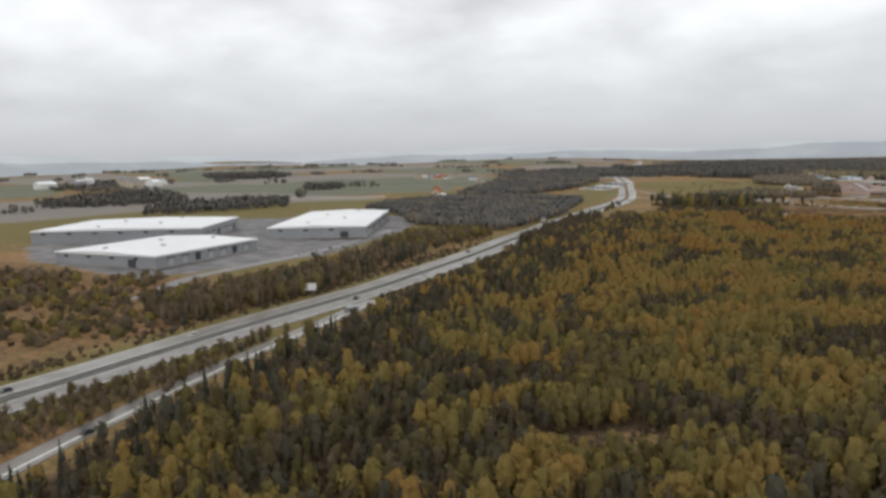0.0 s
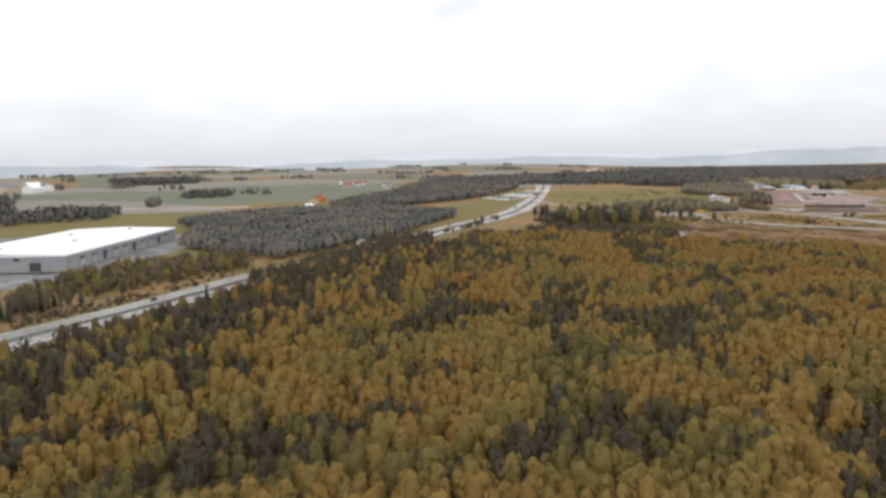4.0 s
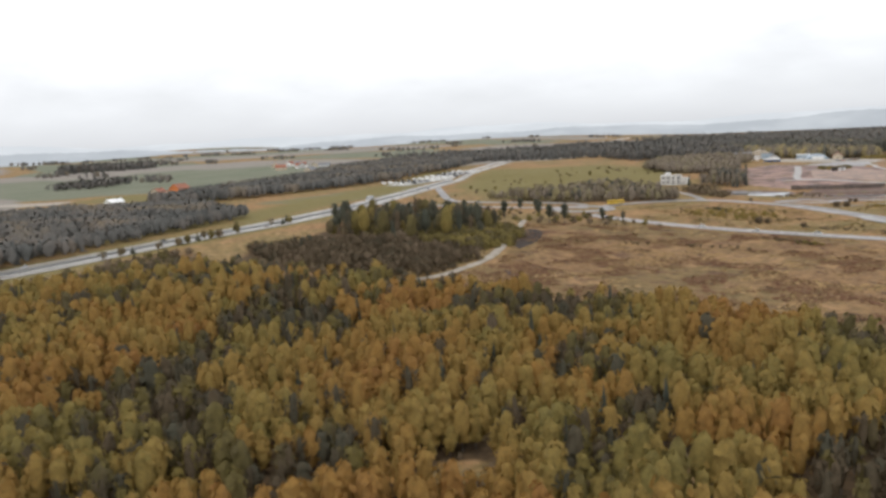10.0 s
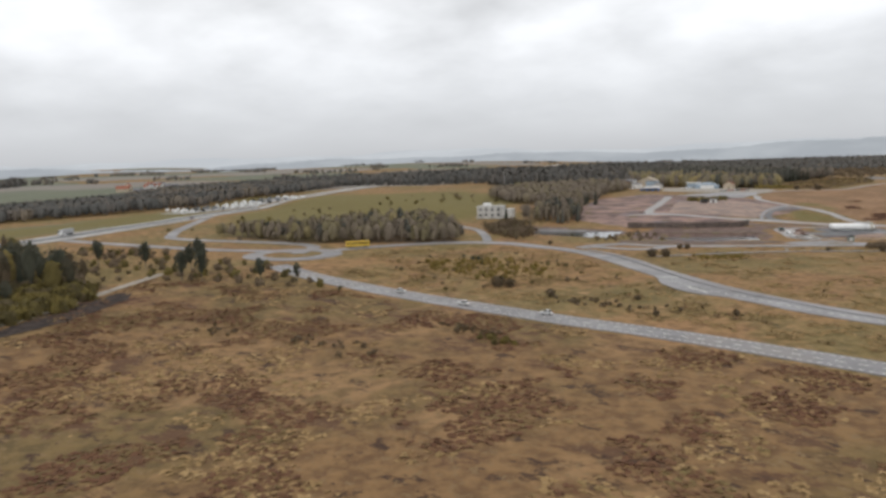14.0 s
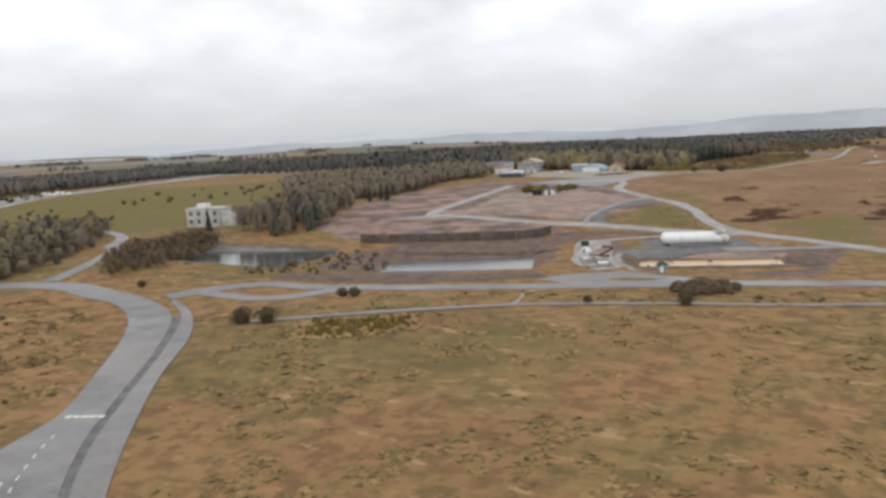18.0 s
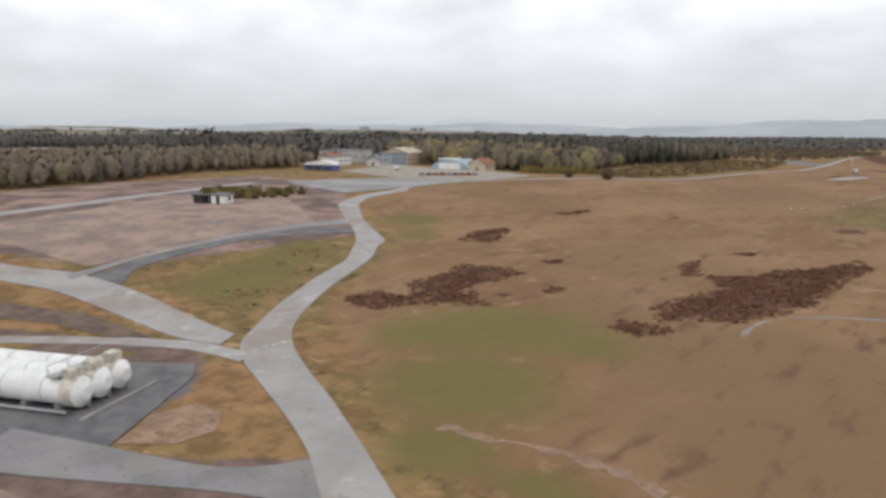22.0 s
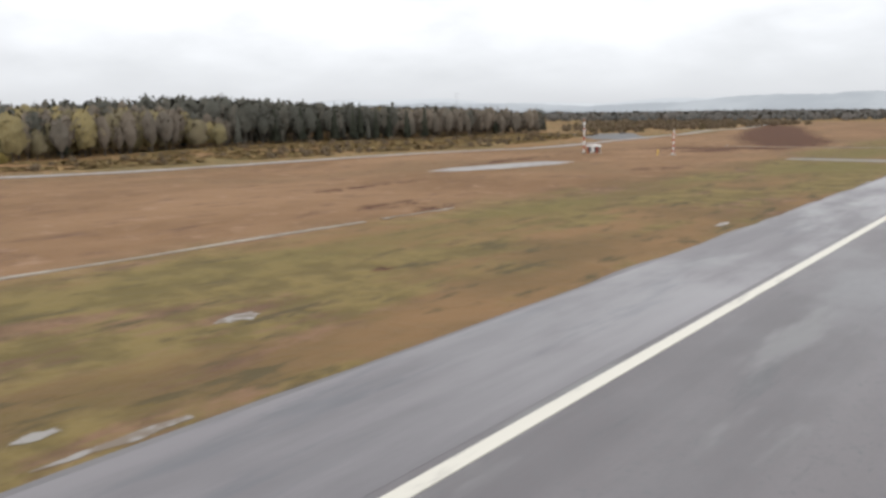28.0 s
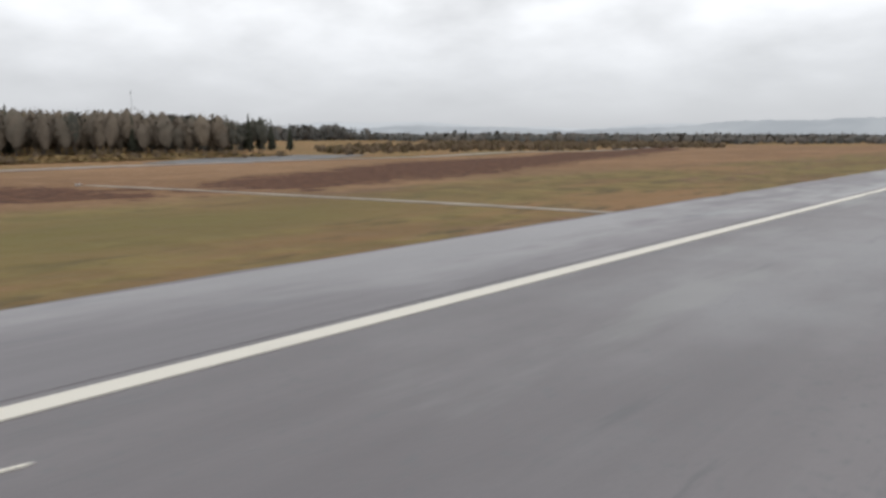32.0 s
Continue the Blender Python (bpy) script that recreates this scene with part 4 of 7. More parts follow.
ribbon("practice_road", [(-150, 833), (-143.5, 843), (-134, 845), (-124.9, 845.4), (-109.5, 848.8), (-100, 853.4), (-86, 854.8), (-71, 853.2), (-62.4, 852.4)],
       [(-152, 829), (-141, 838.6), (-132, 840.4), (-124, 841.2), (-105, 844.6), (-94, 848), (-80, 848.6), (-67, 848.2), (-60.6, 849.6)], "worn_concrete", 0.09, "pale concrete road on the practice ground", "road", 3)
strip("practice_road", curve_points([(-140, 838), (-148, 846), (-158, 880), (-168, 912), (-176, 935)], 2.5), 4.2, "worn_concrete", 0.1, 0.25, label="pale concrete road on the practice ground", category="road")
ribbon("practice_road", [(-100.2, 852), (-104.2, 866), (-106.6, 882), (-106.4, 896), (-104.4, 905)], [(-97.6, 851.6), (-102, 863.4), (-104.7, 880), (-103.6, 893), (-100.4, 902.4)], "asphalt", 0.1, "grey cross road on the practice ground", "road", 2)
strip("works_track", curve_points([(-59, 796), (-61.3, 798.6), (-64.2, 801.6), (-67.2, 805.4), (-69.2, 809.2), (-71, 814.5)], 1.5), 1.5, "gravel_path", 0.08, 0.3, label="pale gravel track on the practice ground", category="path")
sheet("wet_asphalt", [(-74.6, 815.6), (-72, 819.6), (-65.5, 824.4), (-54.7, 829.4), (-49, 831), (-46, 829), (-50, 826), (-54.5, 820.6), (-58.4, 816.2), (-65.6, 812)], "dark_gravel", 0.085, 1.0, label="dark wet asphalt between basin and tanks", category="pavement")
ribbon("works_track", [(-54.5, 829.2), (-46.8, 831.9), (-41.5, 833.7), (-38.1, 835.2), (-36, 837.4), (-34.4, 840.6)], [(-51.4, 825.2), (-47.4, 826.2), (-41.5, 829.8), (-35.6, 833.4), (-31.4, 835.2), (-27, 836.4)], "asphalt", 0.092, "grey track between basin and tanks", "path", 3)
BACK = [(-78.6, 817), (-80.8, 822), (-82.2, 828.6), (-80.6, 834.6), (-75.8, 839.4), (-69, 844.2), (-62, 847.8), (-55, 849)]
lbk = curve_points(BACK, 1.5)
strip("yard_road", lbk, 2.3 + 4.0 * (1 - smooth(822, 836, lbk[:, 1])), "worn_concrete", 0.08, 0.15, label="pale worn yard road round the tanks", category="road")
sheet("hardstanding", [(-66, 794), (-72.5, 798), (-77, 803.4), (-79.4, 809.6), (-84.5, 819), (-87, 825), (-85, 831), (-80, 829), (-76, 821), (-73, 816), (-71.5, 812), (-68.4, 806), (-63, 799)], "worn_concrete", 0.07, label="grey worn hardstanding", category="pavement")
sheet("hardstanding", [(-72, 782), (-70, 788), (-61, 795), (-52, 794), (-45, 793), (-46, 788), (-57, 784), (-64, 780)], "asphalt", 0.06, 1.0, label="cracked grey hardstanding beside a road", category="pavement")
sheet("grass_island", [(-61, 786.5), (-58, 789.5), (-53, 790.5), (-52, 789), (-57, 786.5)], "rough_turf", 0.1, 0.8, label="small grass island in worn hardstanding", category="grass")
sheet("parking_apron", [(-132, 930), (-160, 938), (-176, 946), (-166, 975), (-156, 992), (-140, 985), (-136, 960)], "asphalt", 0.12, label="wet grey apron", category="pavement")
sheet("car_park", [(-138, 990), (-158, 978), (-205, 992), (-225, 1042), (-190, 1050), (-140, 1022)], "gravel_path", 0.12, label="pale gravel car park", category="pavement")
sheet("front_gravel", [(-71, 784.5), (-77, 789), (-88, 781.5), (-104, 774), (-122, 765), (-120, 758), (-98, 767), (-80, 777)], "brown_earth", 0.05, label="dark trodden earth between pond and road", category="ground")
sheet("pond_bank", [(-124, 794), (-110, 808), (-93, 820), (-84, 814), (-88, 811.5), (-117, 796.5)], "brown_earth", 0.07, 1.2, label="dark brown earth bank behind a pond", category="ground")
sheet("dark_bank", [(-99.6, 834.6), (-93, 842), (-82, 846.6), (-69, 846.8), (-70, 844.4), (-81, 842.6), (-91, 837), (-96.6, 831)], "brown_earth", 0.06, 1.0, label="dark brown earth bank with rank grass", category="ground")
sheet("car_lot", [(-388, 752), (-404, 745), (-432, 850), (-436, 872), (-412, 866)], "concrete", 0.12, 4, label="pale hardstanding full of parked cars", category="pavement")
sheet("soil_bank", [(-58, 816), (-55, 819.4), (-49.4, 824.4), (-40, 826.4), (-38.6, 824.4), (-45, 821.6), (-53, 817.6)], "pink_soil", 0.12, 1.0, label="pinkish spoil bank beside a muddy basin", category="ground")
sheet("brown_soil", [(-38.6, 822), (-40, 826.6), (-37, 826.4), (-33.6, 822), (-29.6, 815), (-33, 813.4), (-35.4, 816.4)], "brown_earth", 0.08, 1.0, label="bare red-brown earth beside a muddy basin", category="ground")
sheet("brown_soil", [(-62, 800), (-66, 806.5), (-63.6, 806.4), (-60.4, 802.8), (-48, 809), (-36, 815), (-31, 813.4), (-42.7, 805.8), (-57, 800)], "brown_earth", 0.08, 1.0, label="bare brown earth in front of a muddy basin", category="ground")
sheet("bare_patch", [(-46.6, 832.6), (-49.5, 836.5), (-49, 840), (-46, 840.4), (-43.4, 838), (-43.6, 835)], "bare_sand", 0.04, 1.0, label="bare pinkish patch in rough grass", category="ground")
sheet("soil_field", [(-103, 856), (-140, 850), (-158, 905), (-136, 915), (-104, 898)], "pink_soil", 0.05, label="bare pinkish soil with grey gravel", category="ground")
sheet("dark_verge", [(-97.4, 853.4), (-91, 855), (-97, 859.5), (-100.4, 868), (-102, 880), (-99.6, 890), (-94.2, 897.4), (-97.6, 900.6), (-103.2, 893), (-104.6, 880), (-102, 864)], "dark_gravel", 0.08, 1.5, label="dark gravel verge", category="ground")

# water
def water(name, p, grow, level, mat, label):
    ca, sa_ = math.cos(radians(p["yaw"])), math.sin(radians(p["yaw"]))
    hx, hy = p["size"][0] / 2 + grow, p["size"][1] / 2 + grow
    o = [(p["c"][0] + ca * u * hx - sa_ * v * hy, p["c"][1] + sa_ * u * hx + ca * v * hy) for u, v in ((-1, -1), (1, -1), (1, 1), (-1, 1))]
    sheet(name, o, mat, step=2.0, z=level, label=label, category="water")


water("pond", POND, 2.5, -4.2, "pale_water", "pale grey rectangular pond with earth banks")
water("basin", PIT, 2.0, -4.1, "ochre_water", "shallow basin of ochre muddy water")
water("tarn", TARN, 3.0, ground_at(-153, 774) + 0.55, "pond_water", "grey reflecting tarn with muddy banks")

# runway
RW0, RW1 = 985.0, 2400.0
ry = np.concatenate([np.arange(RW0, 1330, 3.0), np.arange(1330, RW1, 20.0)])
runway_line = np.column_stack([np.full(len(ry), 2.0), ry])
rw_w = 2 * (18.9 + 3.2 * (1 - smooth(992, 1003, ry)) * smooth(984, 989, ry) - 14 * (1 - smooth(982, 988, ry)))
runway = strip("runway", runway_line, rw_w, "runway_asphalt", 0.09, 0.16, seed=5, label="wet grey asphalt runway", category="runway")
for sx_ in (-1, 1):
    sh_ = np.column_stack([np.full(len(ry), 2.0 + sx_ * 15.6), ry])[2:]
    strip("shoulder", sh_, 6.0, "shoulder_asphalt", 0.098, 0.0, parent=runway)
for e, nm in ((12.05, "edge_line"), (-12.05, "edge_line")):
    strip(nm, np.column_stack([np.full(60, 2.0 + e), np.linspace(989, 1500, 60)]), 0.5, "runway_paint", 0.115, parent=runway)
for k in range(24):
    strip("touchdown_stripe", np.column_stack([np.full(8, -7.5 + 0.236 * k), np.linspace(1146.5, 1168.0, 8)]), 0.13, "runway_paint", 0.115, parent=runway)
    strip("touchdown_stripe", np.column_stack([np.full(8, 11.5 - 0.236 * k), np.linspace(1146.5, 1168.0, 8)]), 0.13, "runway_paint", 0.115, parent=runway)
for k in range(12):
    strip("centre_dash", np.column_stack([np.full(4, 2.0), np.linspace(1005 + 30 * k, 1022 + 30 * k, 4)]), 0.4, "runway_paint", 0.115, parent=runway)
strip("side_mark", np.array([(-8.25, 1182.7), (-8.2, 1183.0), (-8.15, 1183.3)]), 0.06, "runway_paint", 0.115, parent=runway)
strip("yellow_mark", np.array([(-12.25, 1110.8), (-12.2, 1111.0), (-12.15, 1111.2)]), 0.1, "yellow_paint", 0.115, parent=runway)
sheet("concrete_pad", [(-36.5, 1163.5), (-37, 1169.5), (-17, 1170.5), (-16.5, 1163)], "overgrown_concrete", 0.035, 0.8, label="weathered concrete pad beside the runway", category="pavement")
for y0_, y1_ in ((996, 999), (1004, 1009), (1014, 1016), (1022, 1026), (1027, 1072), (1074, 1083)):
    strip("dirt_line", np.column_stack([-42.3 + (np.linspace(y0_, y1_, 6) - 990) * 0.013, np.linspace(y0_, y1_, 6)]), 0.36, "gravel_path", 0.05, 0.3, seed=y0_, label="pale bare line along mown grass", category="path")
strip("mown_line", curve_points([(-61, 1207.5), (-50, 1209.5), (-40, 1211), (-25, 1213), (-17, 1213.5)], 3), 0.8, "gravel_path", 0.06, 0.12, label="pale path across the airfield to the runway", category="path")
sheet("stony_patch", [(-72, 1114), (-68, 1116), (-65, 1124), (-63, 1136), (-64, 1143), (-69, 1140), (-71, 1130), (-73, 1121)], "worn_concrete", 0.02, 1.0, label="pale stony patch in tawny grass", category="ground")
sheet("far_gravel", [(-112, 1238), (-150, 1284), (-136, 1312), (-100, 1250)], "dark_gravel", 0.05, 4, label="grey gravel area before low scrub", category="ground")
for i, (x, y, sx, sy) in enumerate([(-23.9, 1021.8, 0.35, 1.5), (-18.6, 1012.3, 0.85, 4.0), (-18.8, 1086.2, 0.4, 1.6), (-25.3, 1049.6, 0.7, 1.2), (-19.6, 1039.6, 0.4, 0.7), (-17.6, 1041, 0.3, 2.6), (-17.5, 1155, 0.4, 3.2), (-17.3, 1127, 0.2, 1.2)]):
    sheet("puddle", [(x + sx * math.cos(k * 0.45 + i) * (0.75 + 0.3 * math.sin(3 * k + i) + 0.15 * math.sin(5 * k)), y + sy * math.sin(k * 0.45 + i) * (0.85 + 0.2 * math.cos(4 * k + i))) for k in range(14)], "puddle_mud", 0.012, 0.16,
          label="shallow rain puddle on bare earth", category="puddle", kind="")
strip("bare_strip", curve_points([(-32, 848.6), (-28, 849.2), (-24, 850), (-19, 850), (-12, 848)], 1.0), 0.9, "bare_sand", 0.02, 0.42, label="bare trodden strip in airfield grass", category="path")
strip("old_track", curve_points([(-22.4, 880.5), (-23, 884), (-22, 888), (-18.4, 891.6), (-10, 895)], 1.5), 0.6, "overgrown_concrete", 0.012, 0.3, label="grey overgrown track in the heather", category="path")

# ---- trees ----
def unit(v):
    return v / (np.linalg.norm(v, axis=-1, keepdims=True) + 1e-9)


def leaf_quads(centre, normal, size, rng, narrow, along):
    """One bent, pointed spray of leaves each: four corners round a centre, drawn out along a way."""
    n = unit(normal)
    r = unit(along - n * np.sum(along * n, axis=1, keepdims=True) * 0.8)
    s = unit(np.cross(n, r))
    half = (size * rng.uniform(0.65, 1.3, len(n)) / 2)[:, None]
    a_, b_ = r * half, s * half * narrow
    lift = n * half * 0.12
    k = rng.uniform(-0.25, 0.35, len(n))[:, None]
    return np.stack([centre - a_ * 0.9 - b_ * 0.3, centre + a_ * k - b_ + lift, centre + a_ + b_ * 0.15, centre + a_ * (0.3 - k) + b_ + lift], 1)


def crowns(base, h, w, tint, kind, n, size, rng):
    """Sprays of leaves for many trees at once. kind 0: upright crown, 1: fir, 2: pine, 3: bare twigs, 4: rounded bush. Returns corners, tints and normals."""
    t = len(base)
    i = np.repeat(np.arange(t), n)
    H_, W_, K = h[i], w[i], kind[i]
    k3 = K[:, None]
    d = unit(rng.normal(size=(t * n, 3)))
    d[:, 2] = np.where(d[:, 2] < -0.5, -d[:, 2] * 0.7, d[:, 2])
    az = np.arctan2(d[:, 1], d[:, 0])
    out = np.column_stack([np.cos(az), np.sin(az), np.zeros(t * n)])
    rad = np.where(rng.uniform(size=t * n) < 0.2, rng.uniform(0.65, 0.9, t * n), rng.uniform(0.88, 1.12, t * n))
    ph = (i * 2.399) % 6.283
    bulge = 1 + 0.16 * np.sin(3 * az + ph) * np.cos(2.6 * d[:, 2] + ph) + 0.08 * np.sin(5 * az + 2 * ph + 4 * d[:, 2])
    noise = rng.normal(size=d.shape)
    # upright crown: a flame, broadest below the middle, with ragged bulges
    u0 = rng.beta(1.5, 1.35, t * n)
    r0 = 1.72 * u0 ** 0.35 * (1 - u0) ** 0.45 * W_ / 2 * rad * (1 + 0.2 * np.sin(2 * az + ph + 5 * u0) * np.cos(7 * u0 + 2 * ph))
    c0 = out * r0[:, None]
    c0[:, 2] = H_ * (0.16 + 0.84 * u0)
    # fir: tiers of drooping boughs on a cone
    u = 0.08 + 0.92 * (1 - np.sqrt(rng.uniform(0.0, 0.97, t * n)))
    tier = np.round(u * 9) / 9
    r1 = (1.03 - u) * W_ / 2 * rng.uniform(0.55, 1.0, t * n) * (0.8 + 0.45 * (u - tier) * 9 * 0.5)
    c1 = out * r1[:, None]
    c1[:, 2] = H_ * u
    # pine: clumped crown on a tall bare stem; bare: twigs fanning upwards; bush: a low dome
    rb = W_ / 2 * rad * bulge
    c2 = np.column_stack([d[:, 0] * rb, d[:, 1] * rb, H_ * (0.64 + 0.36 * d[:, 2] * rad)])
    c3 = np.column_stack([d[:, 0] * W_ / 2 * rad, d[:, 1] * W_ / 2 * rad, H_ * (0.58 + 0.42 * d[:, 2] * rad)])
    c4 = np.column_stack([d[:, 0] * rb, d[:, 1] * rb, H_ * (0.5 + 0.5 * d[:, 2] * rad)])
    c = np.where(k3 == 1, c1, np.where(k3 == 2, c2, np.where(k3 == 3, c3, np.where(k3 == 4, c4, c0))))
    up = np.array([0, 0, 1.0])
    face = np.where(k3 == 1, out * 0.7 + up * 0.75, np.where(k3 == 0, out + up * (0.15 + 0.5 * u0)[:, None], d + up * 0.2))
    nn = unit(unit(face) + noise * np.where(k3 == 3, 0.5, np.where(k3 == 0, 0.16, 0.28)))
    along = np.where(k3 == 1, out - up * 0.35, np.where(k3 == 3, d * 0.7 + up * 0.7, out * 0.3 + up)) + rng.normal(size=d.shape) * 0.3
    sz = size * np.where(K == 1, 1.25 - 0.8 * u, np.where(K == 3, 1.5, 1.15)) * (H_ / np.mean(h)) ** 0.4
    q = leaf_quads(base[i] + c, nn, sz, rng, np.where(K == 3, 0.24, np.where(K == 1, 0.75, 0.78))[:, None], along)
    # the sprays of a crown are lit as one soft rounded mass
    mass = np.where(k3 == 1, unit(out * 0.7 + up), np.where(k3 == 0, unit(out * (1.0 - 0.4 * u0)[:, None] + up * (0.05 + 0.95 * u0)[:, None]), unit(d + up * 0.35)))
    soft_n = np.repeat(unit(mass + rng.normal(size=d.shape) * 0.09), 4, axis=0)
    tt = np.repeat(np.clip(tint[i] + rng.normal(size=t * n) * 0.016, 0, 1), 4)
    return q.reshape(-1, 3), tt, soft_n


# outline of the leafy mass of each kind of tree: shares of the height and of the half width
MASS_Z = np.array([[0.18, 0.33, 0.51, 0.71, 0.88, 0.99], [0.08, 0.25, 0.45, 0.65, 0.85, 1.0], [0.3, 0.42, 0.58, 0.75, 0.9, 1.0], [0.2, 0.36, 0.56, 0.75, 0.9, 1.0], [-0.05, 0.2, 0.45, 0.7, 0.9, 1.0]])
MASS_R = np.array([[0.5, 0.95, 1.0, 0.9, 0.66, 0.18], [0.6, 0.58, 0.42, 0.27, 0.13, 0.02], [0.2, 0.75, 0.95, 0.85, 0.5, 0.06], [0.25, 0.7, 0.88, 0.8, 0.5, 0.06], [0.85, 1.0, 0.95, 0.75, 0.42, 0.05]])


MASS_SHARE = np.array([0.76, 0.82, 0.62, 0.45, 0.72])


def masses(base, h, w, tint, kind, rng, sides=7, rows=(0, 1, 2, 3, 4, 5)):
    """The inner leafy mass of each crown, lumpy and uneven, on which the sprays sit."""
    t, m = len(base), len(rows)
    mz, mr = MASS_Z[kind][:, rows], MASS_R[kind][:, rows]
    az = (np.arange(sides) * 6.2832 / sides)[None, None] + rng.uniform(0, 6.28, (t, 1, 1)) + 0.35 * np.arange(m)[None, :, None]
    r = mr[:, :, None] * (w / 2 * MASS_SHARE[kind])[:, None, None] * (1 + rng.normal(size=(t, m, sides)) * 0.13)
    z = (mz * h[:, None])[:, :, None] + rng.normal(size=(t, m, sides)) * (0.025 * h)[:, None, None]
    lean = rng.normal(size=(t, 1, 2)) * (0.03 * h)[:, None, None] * mz[:, :, None]
    v = np.stack([base[:, 0, None, None] + np.cos(az) * r + lean[:, :, :1], base[:, 1, None, None] + np.sin(az) * r + lean[:, :, 1:], base[:, 2, None, None] + z], -1)
    rise = np.linspace(0.05, 1.4, m)[None, :, None] * np.ones((t, 1, sides))
    nrm = unit(np.stack([np.cos(az) * (1.6 - rise), np.sin(az) * (1.6 - rise), rise], -1) + rng.normal(size=v.shape) * 0.1)
    k = np.arange(m * sides).reshape(m, sides)
    f = np.stack([k[:-1], np.roll(k[:-1], -1, 1), np.roll(k[1:], -1, 1), k[1:]], -1).reshape(-1, 4)
    q = (np.arange(t) * m * sides)[:, None, None] + f[None]
    tt = np.repeat(tint, m * sides) + rng.normal(size=t * m * sides) * 0.012
    return v.reshape(-1, 3), q.reshape(-1, 4), nrm.reshape(-1, 3), np.clip(tt, 0, 1)


def crown_mesh(name, base, h, w, tint, kind, n, size, rng, mat, sides=7):
    """One mesh of leafy masses and the sprays on them."""
    v, tt, sn = crowns(base, h, w, tint, kind, n, size, rng)
    mv, mq, mn, mt = masses(base, h, w, tint, np.asarray(kind, int), rng, sides, (0, 2, 4, 5) if sides < 6 else (0, 1, 2, 3, 4, 5))
    me = fill_mesh(bpy.data.meshes.new(name), np.concatenate([v, mv]), np.concatenate([np.arange(len(v)).reshape(-1, 4), mq + len(v)]), True)
    me.normals_split_custom_set_from_vertices(np.concatenate([sn, mn]))
    tinted(me, np.concatenate([tt, mt]))
    me.materials.append(MATS[mat])
    return me


def stems(base, h, w, kind, rng, limbs=0):
    """Tapered four-sided trunks, with limbs where asked."""
    out = []
    t = len(base)
    r0 = 0.012 * h + 0.03
    top = np.where(kind == 1, 0.95, np.where(kind == 2, 0.85, 0.75)) * h
    lean = rng.normal(size=(t, 2)) * 0.02 * h[:, None]
    ang = np.arange(4) * math.pi / 2
    ring = np.stack([np.cos(ang), np.sin(ang)], 1)
    lo = np.concatenate([base[:, None, :2] + ring[None] * r0[:, None, None], np.repeat(base[:, None, 2:] - 0.3, 4, 1)], 2)
    hi = np.concatenate([base[:, None, :2] + lean[:, None] + ring[None] * r0[:, None, None] * 0.3, np.repeat((base[:, 2] + top)[:, None, None], 4, 1)], 2)
    v = [np.concatenate([lo, hi], 1)]
    for k in range(limbs):
        a0 = rng.uniform(0, 6.283, t)
        f = rng.uniform(0.35, 0.7, t)
        s = base + np.column_stack([lean * f[:, None], f * top])
        e = s + np.column_stack([np.cos(a0) * w * 0.36, np.sin(a0) * w * 0.36, h * rng.uniform(0.08, 0.2, t)])
        lo = s[:, None] + np.concatenate([ring * 0.5, np.zeros((4, 1))], 1)[None] * (r0 * 0.9)[:, None, None]
        hi = e[:, None] + np.concatenate([ring * 0.2, np.zeros((4, 1))], 1)[None] * (r0 * 0.6)[:, None, None]
        v.append(np.concatenate([lo, hi], 1))
    v = np.concatenate(v, 0)
    f4 = np.array([[0, 1, 5, 4], [1, 2, 6, 5], [2, 3, 7, 6], [3, 0, 4, 7]])
    q = (np.arange(len(v)) * 8)[:, None, None] + f4[None]
    return v.reshape(-1, 3), q.reshape(-1, 4)


def tinted(me, values):
    at = me.attributes.new("tint", "FLOAT", "POINT")
    at.data.foreach_set("value", np.asarray(values, np.float32))


def wood(name, base, h, w, tint, kind, n, size, seed, label, limbs=0, trunks=True, mat="foliage"):
    """A whole wood as one uncountable thing: one mesh of crowns, one of trunks."""
    rng = np.random.RandomState(seed)
    me = crown_mesh(name, base, h, w, tint, kind, n, size, rng, mat, 5 if n < 24 or name in ("scrub", "birch_wood") else 7)
    ob = tagged(new(name, me), label, "trees", kind="stuff")
    if trunks:
        v, q = stems(base, h, w, kind, rng, limbs)
        mt = fill_mesh(bpy.data.meshes.new("trunks"), v, q)
        mt.materials.append(MATS["bark"])
        o2 = new("trunks", mt)
        o2.parent = ob
        tagged(o2, kind="stuff")
    return ob


def scatter(outline, space, seed, inset=0.0, jitter=0.42):
    """Uneven places over an area."""
    rng = np.random.RandomState(seed)
    o = np.array(outline, float)
    x, y = np.meshgrid(np.arange(o[:, 0].min(), o[:, 0].max(), space), np.arange(o[:, 1].min(), o[:, 1].max(), space))
    x = x.ravel() + rng.uniform(-jitter, jitter, x.size) * space
    y = y.ravel() + rng.uniform(-jitter, jitter, y.size) * space
    d = area_distance(x, y, [tuple(p) for p in outline])
    ok = d < -inset + rng.uniform(-1, 1, x.size) * space * 0.6
    x, y = x[ok], y[ok]
    return np.column_stack([x, y, height(x, y)]), rng


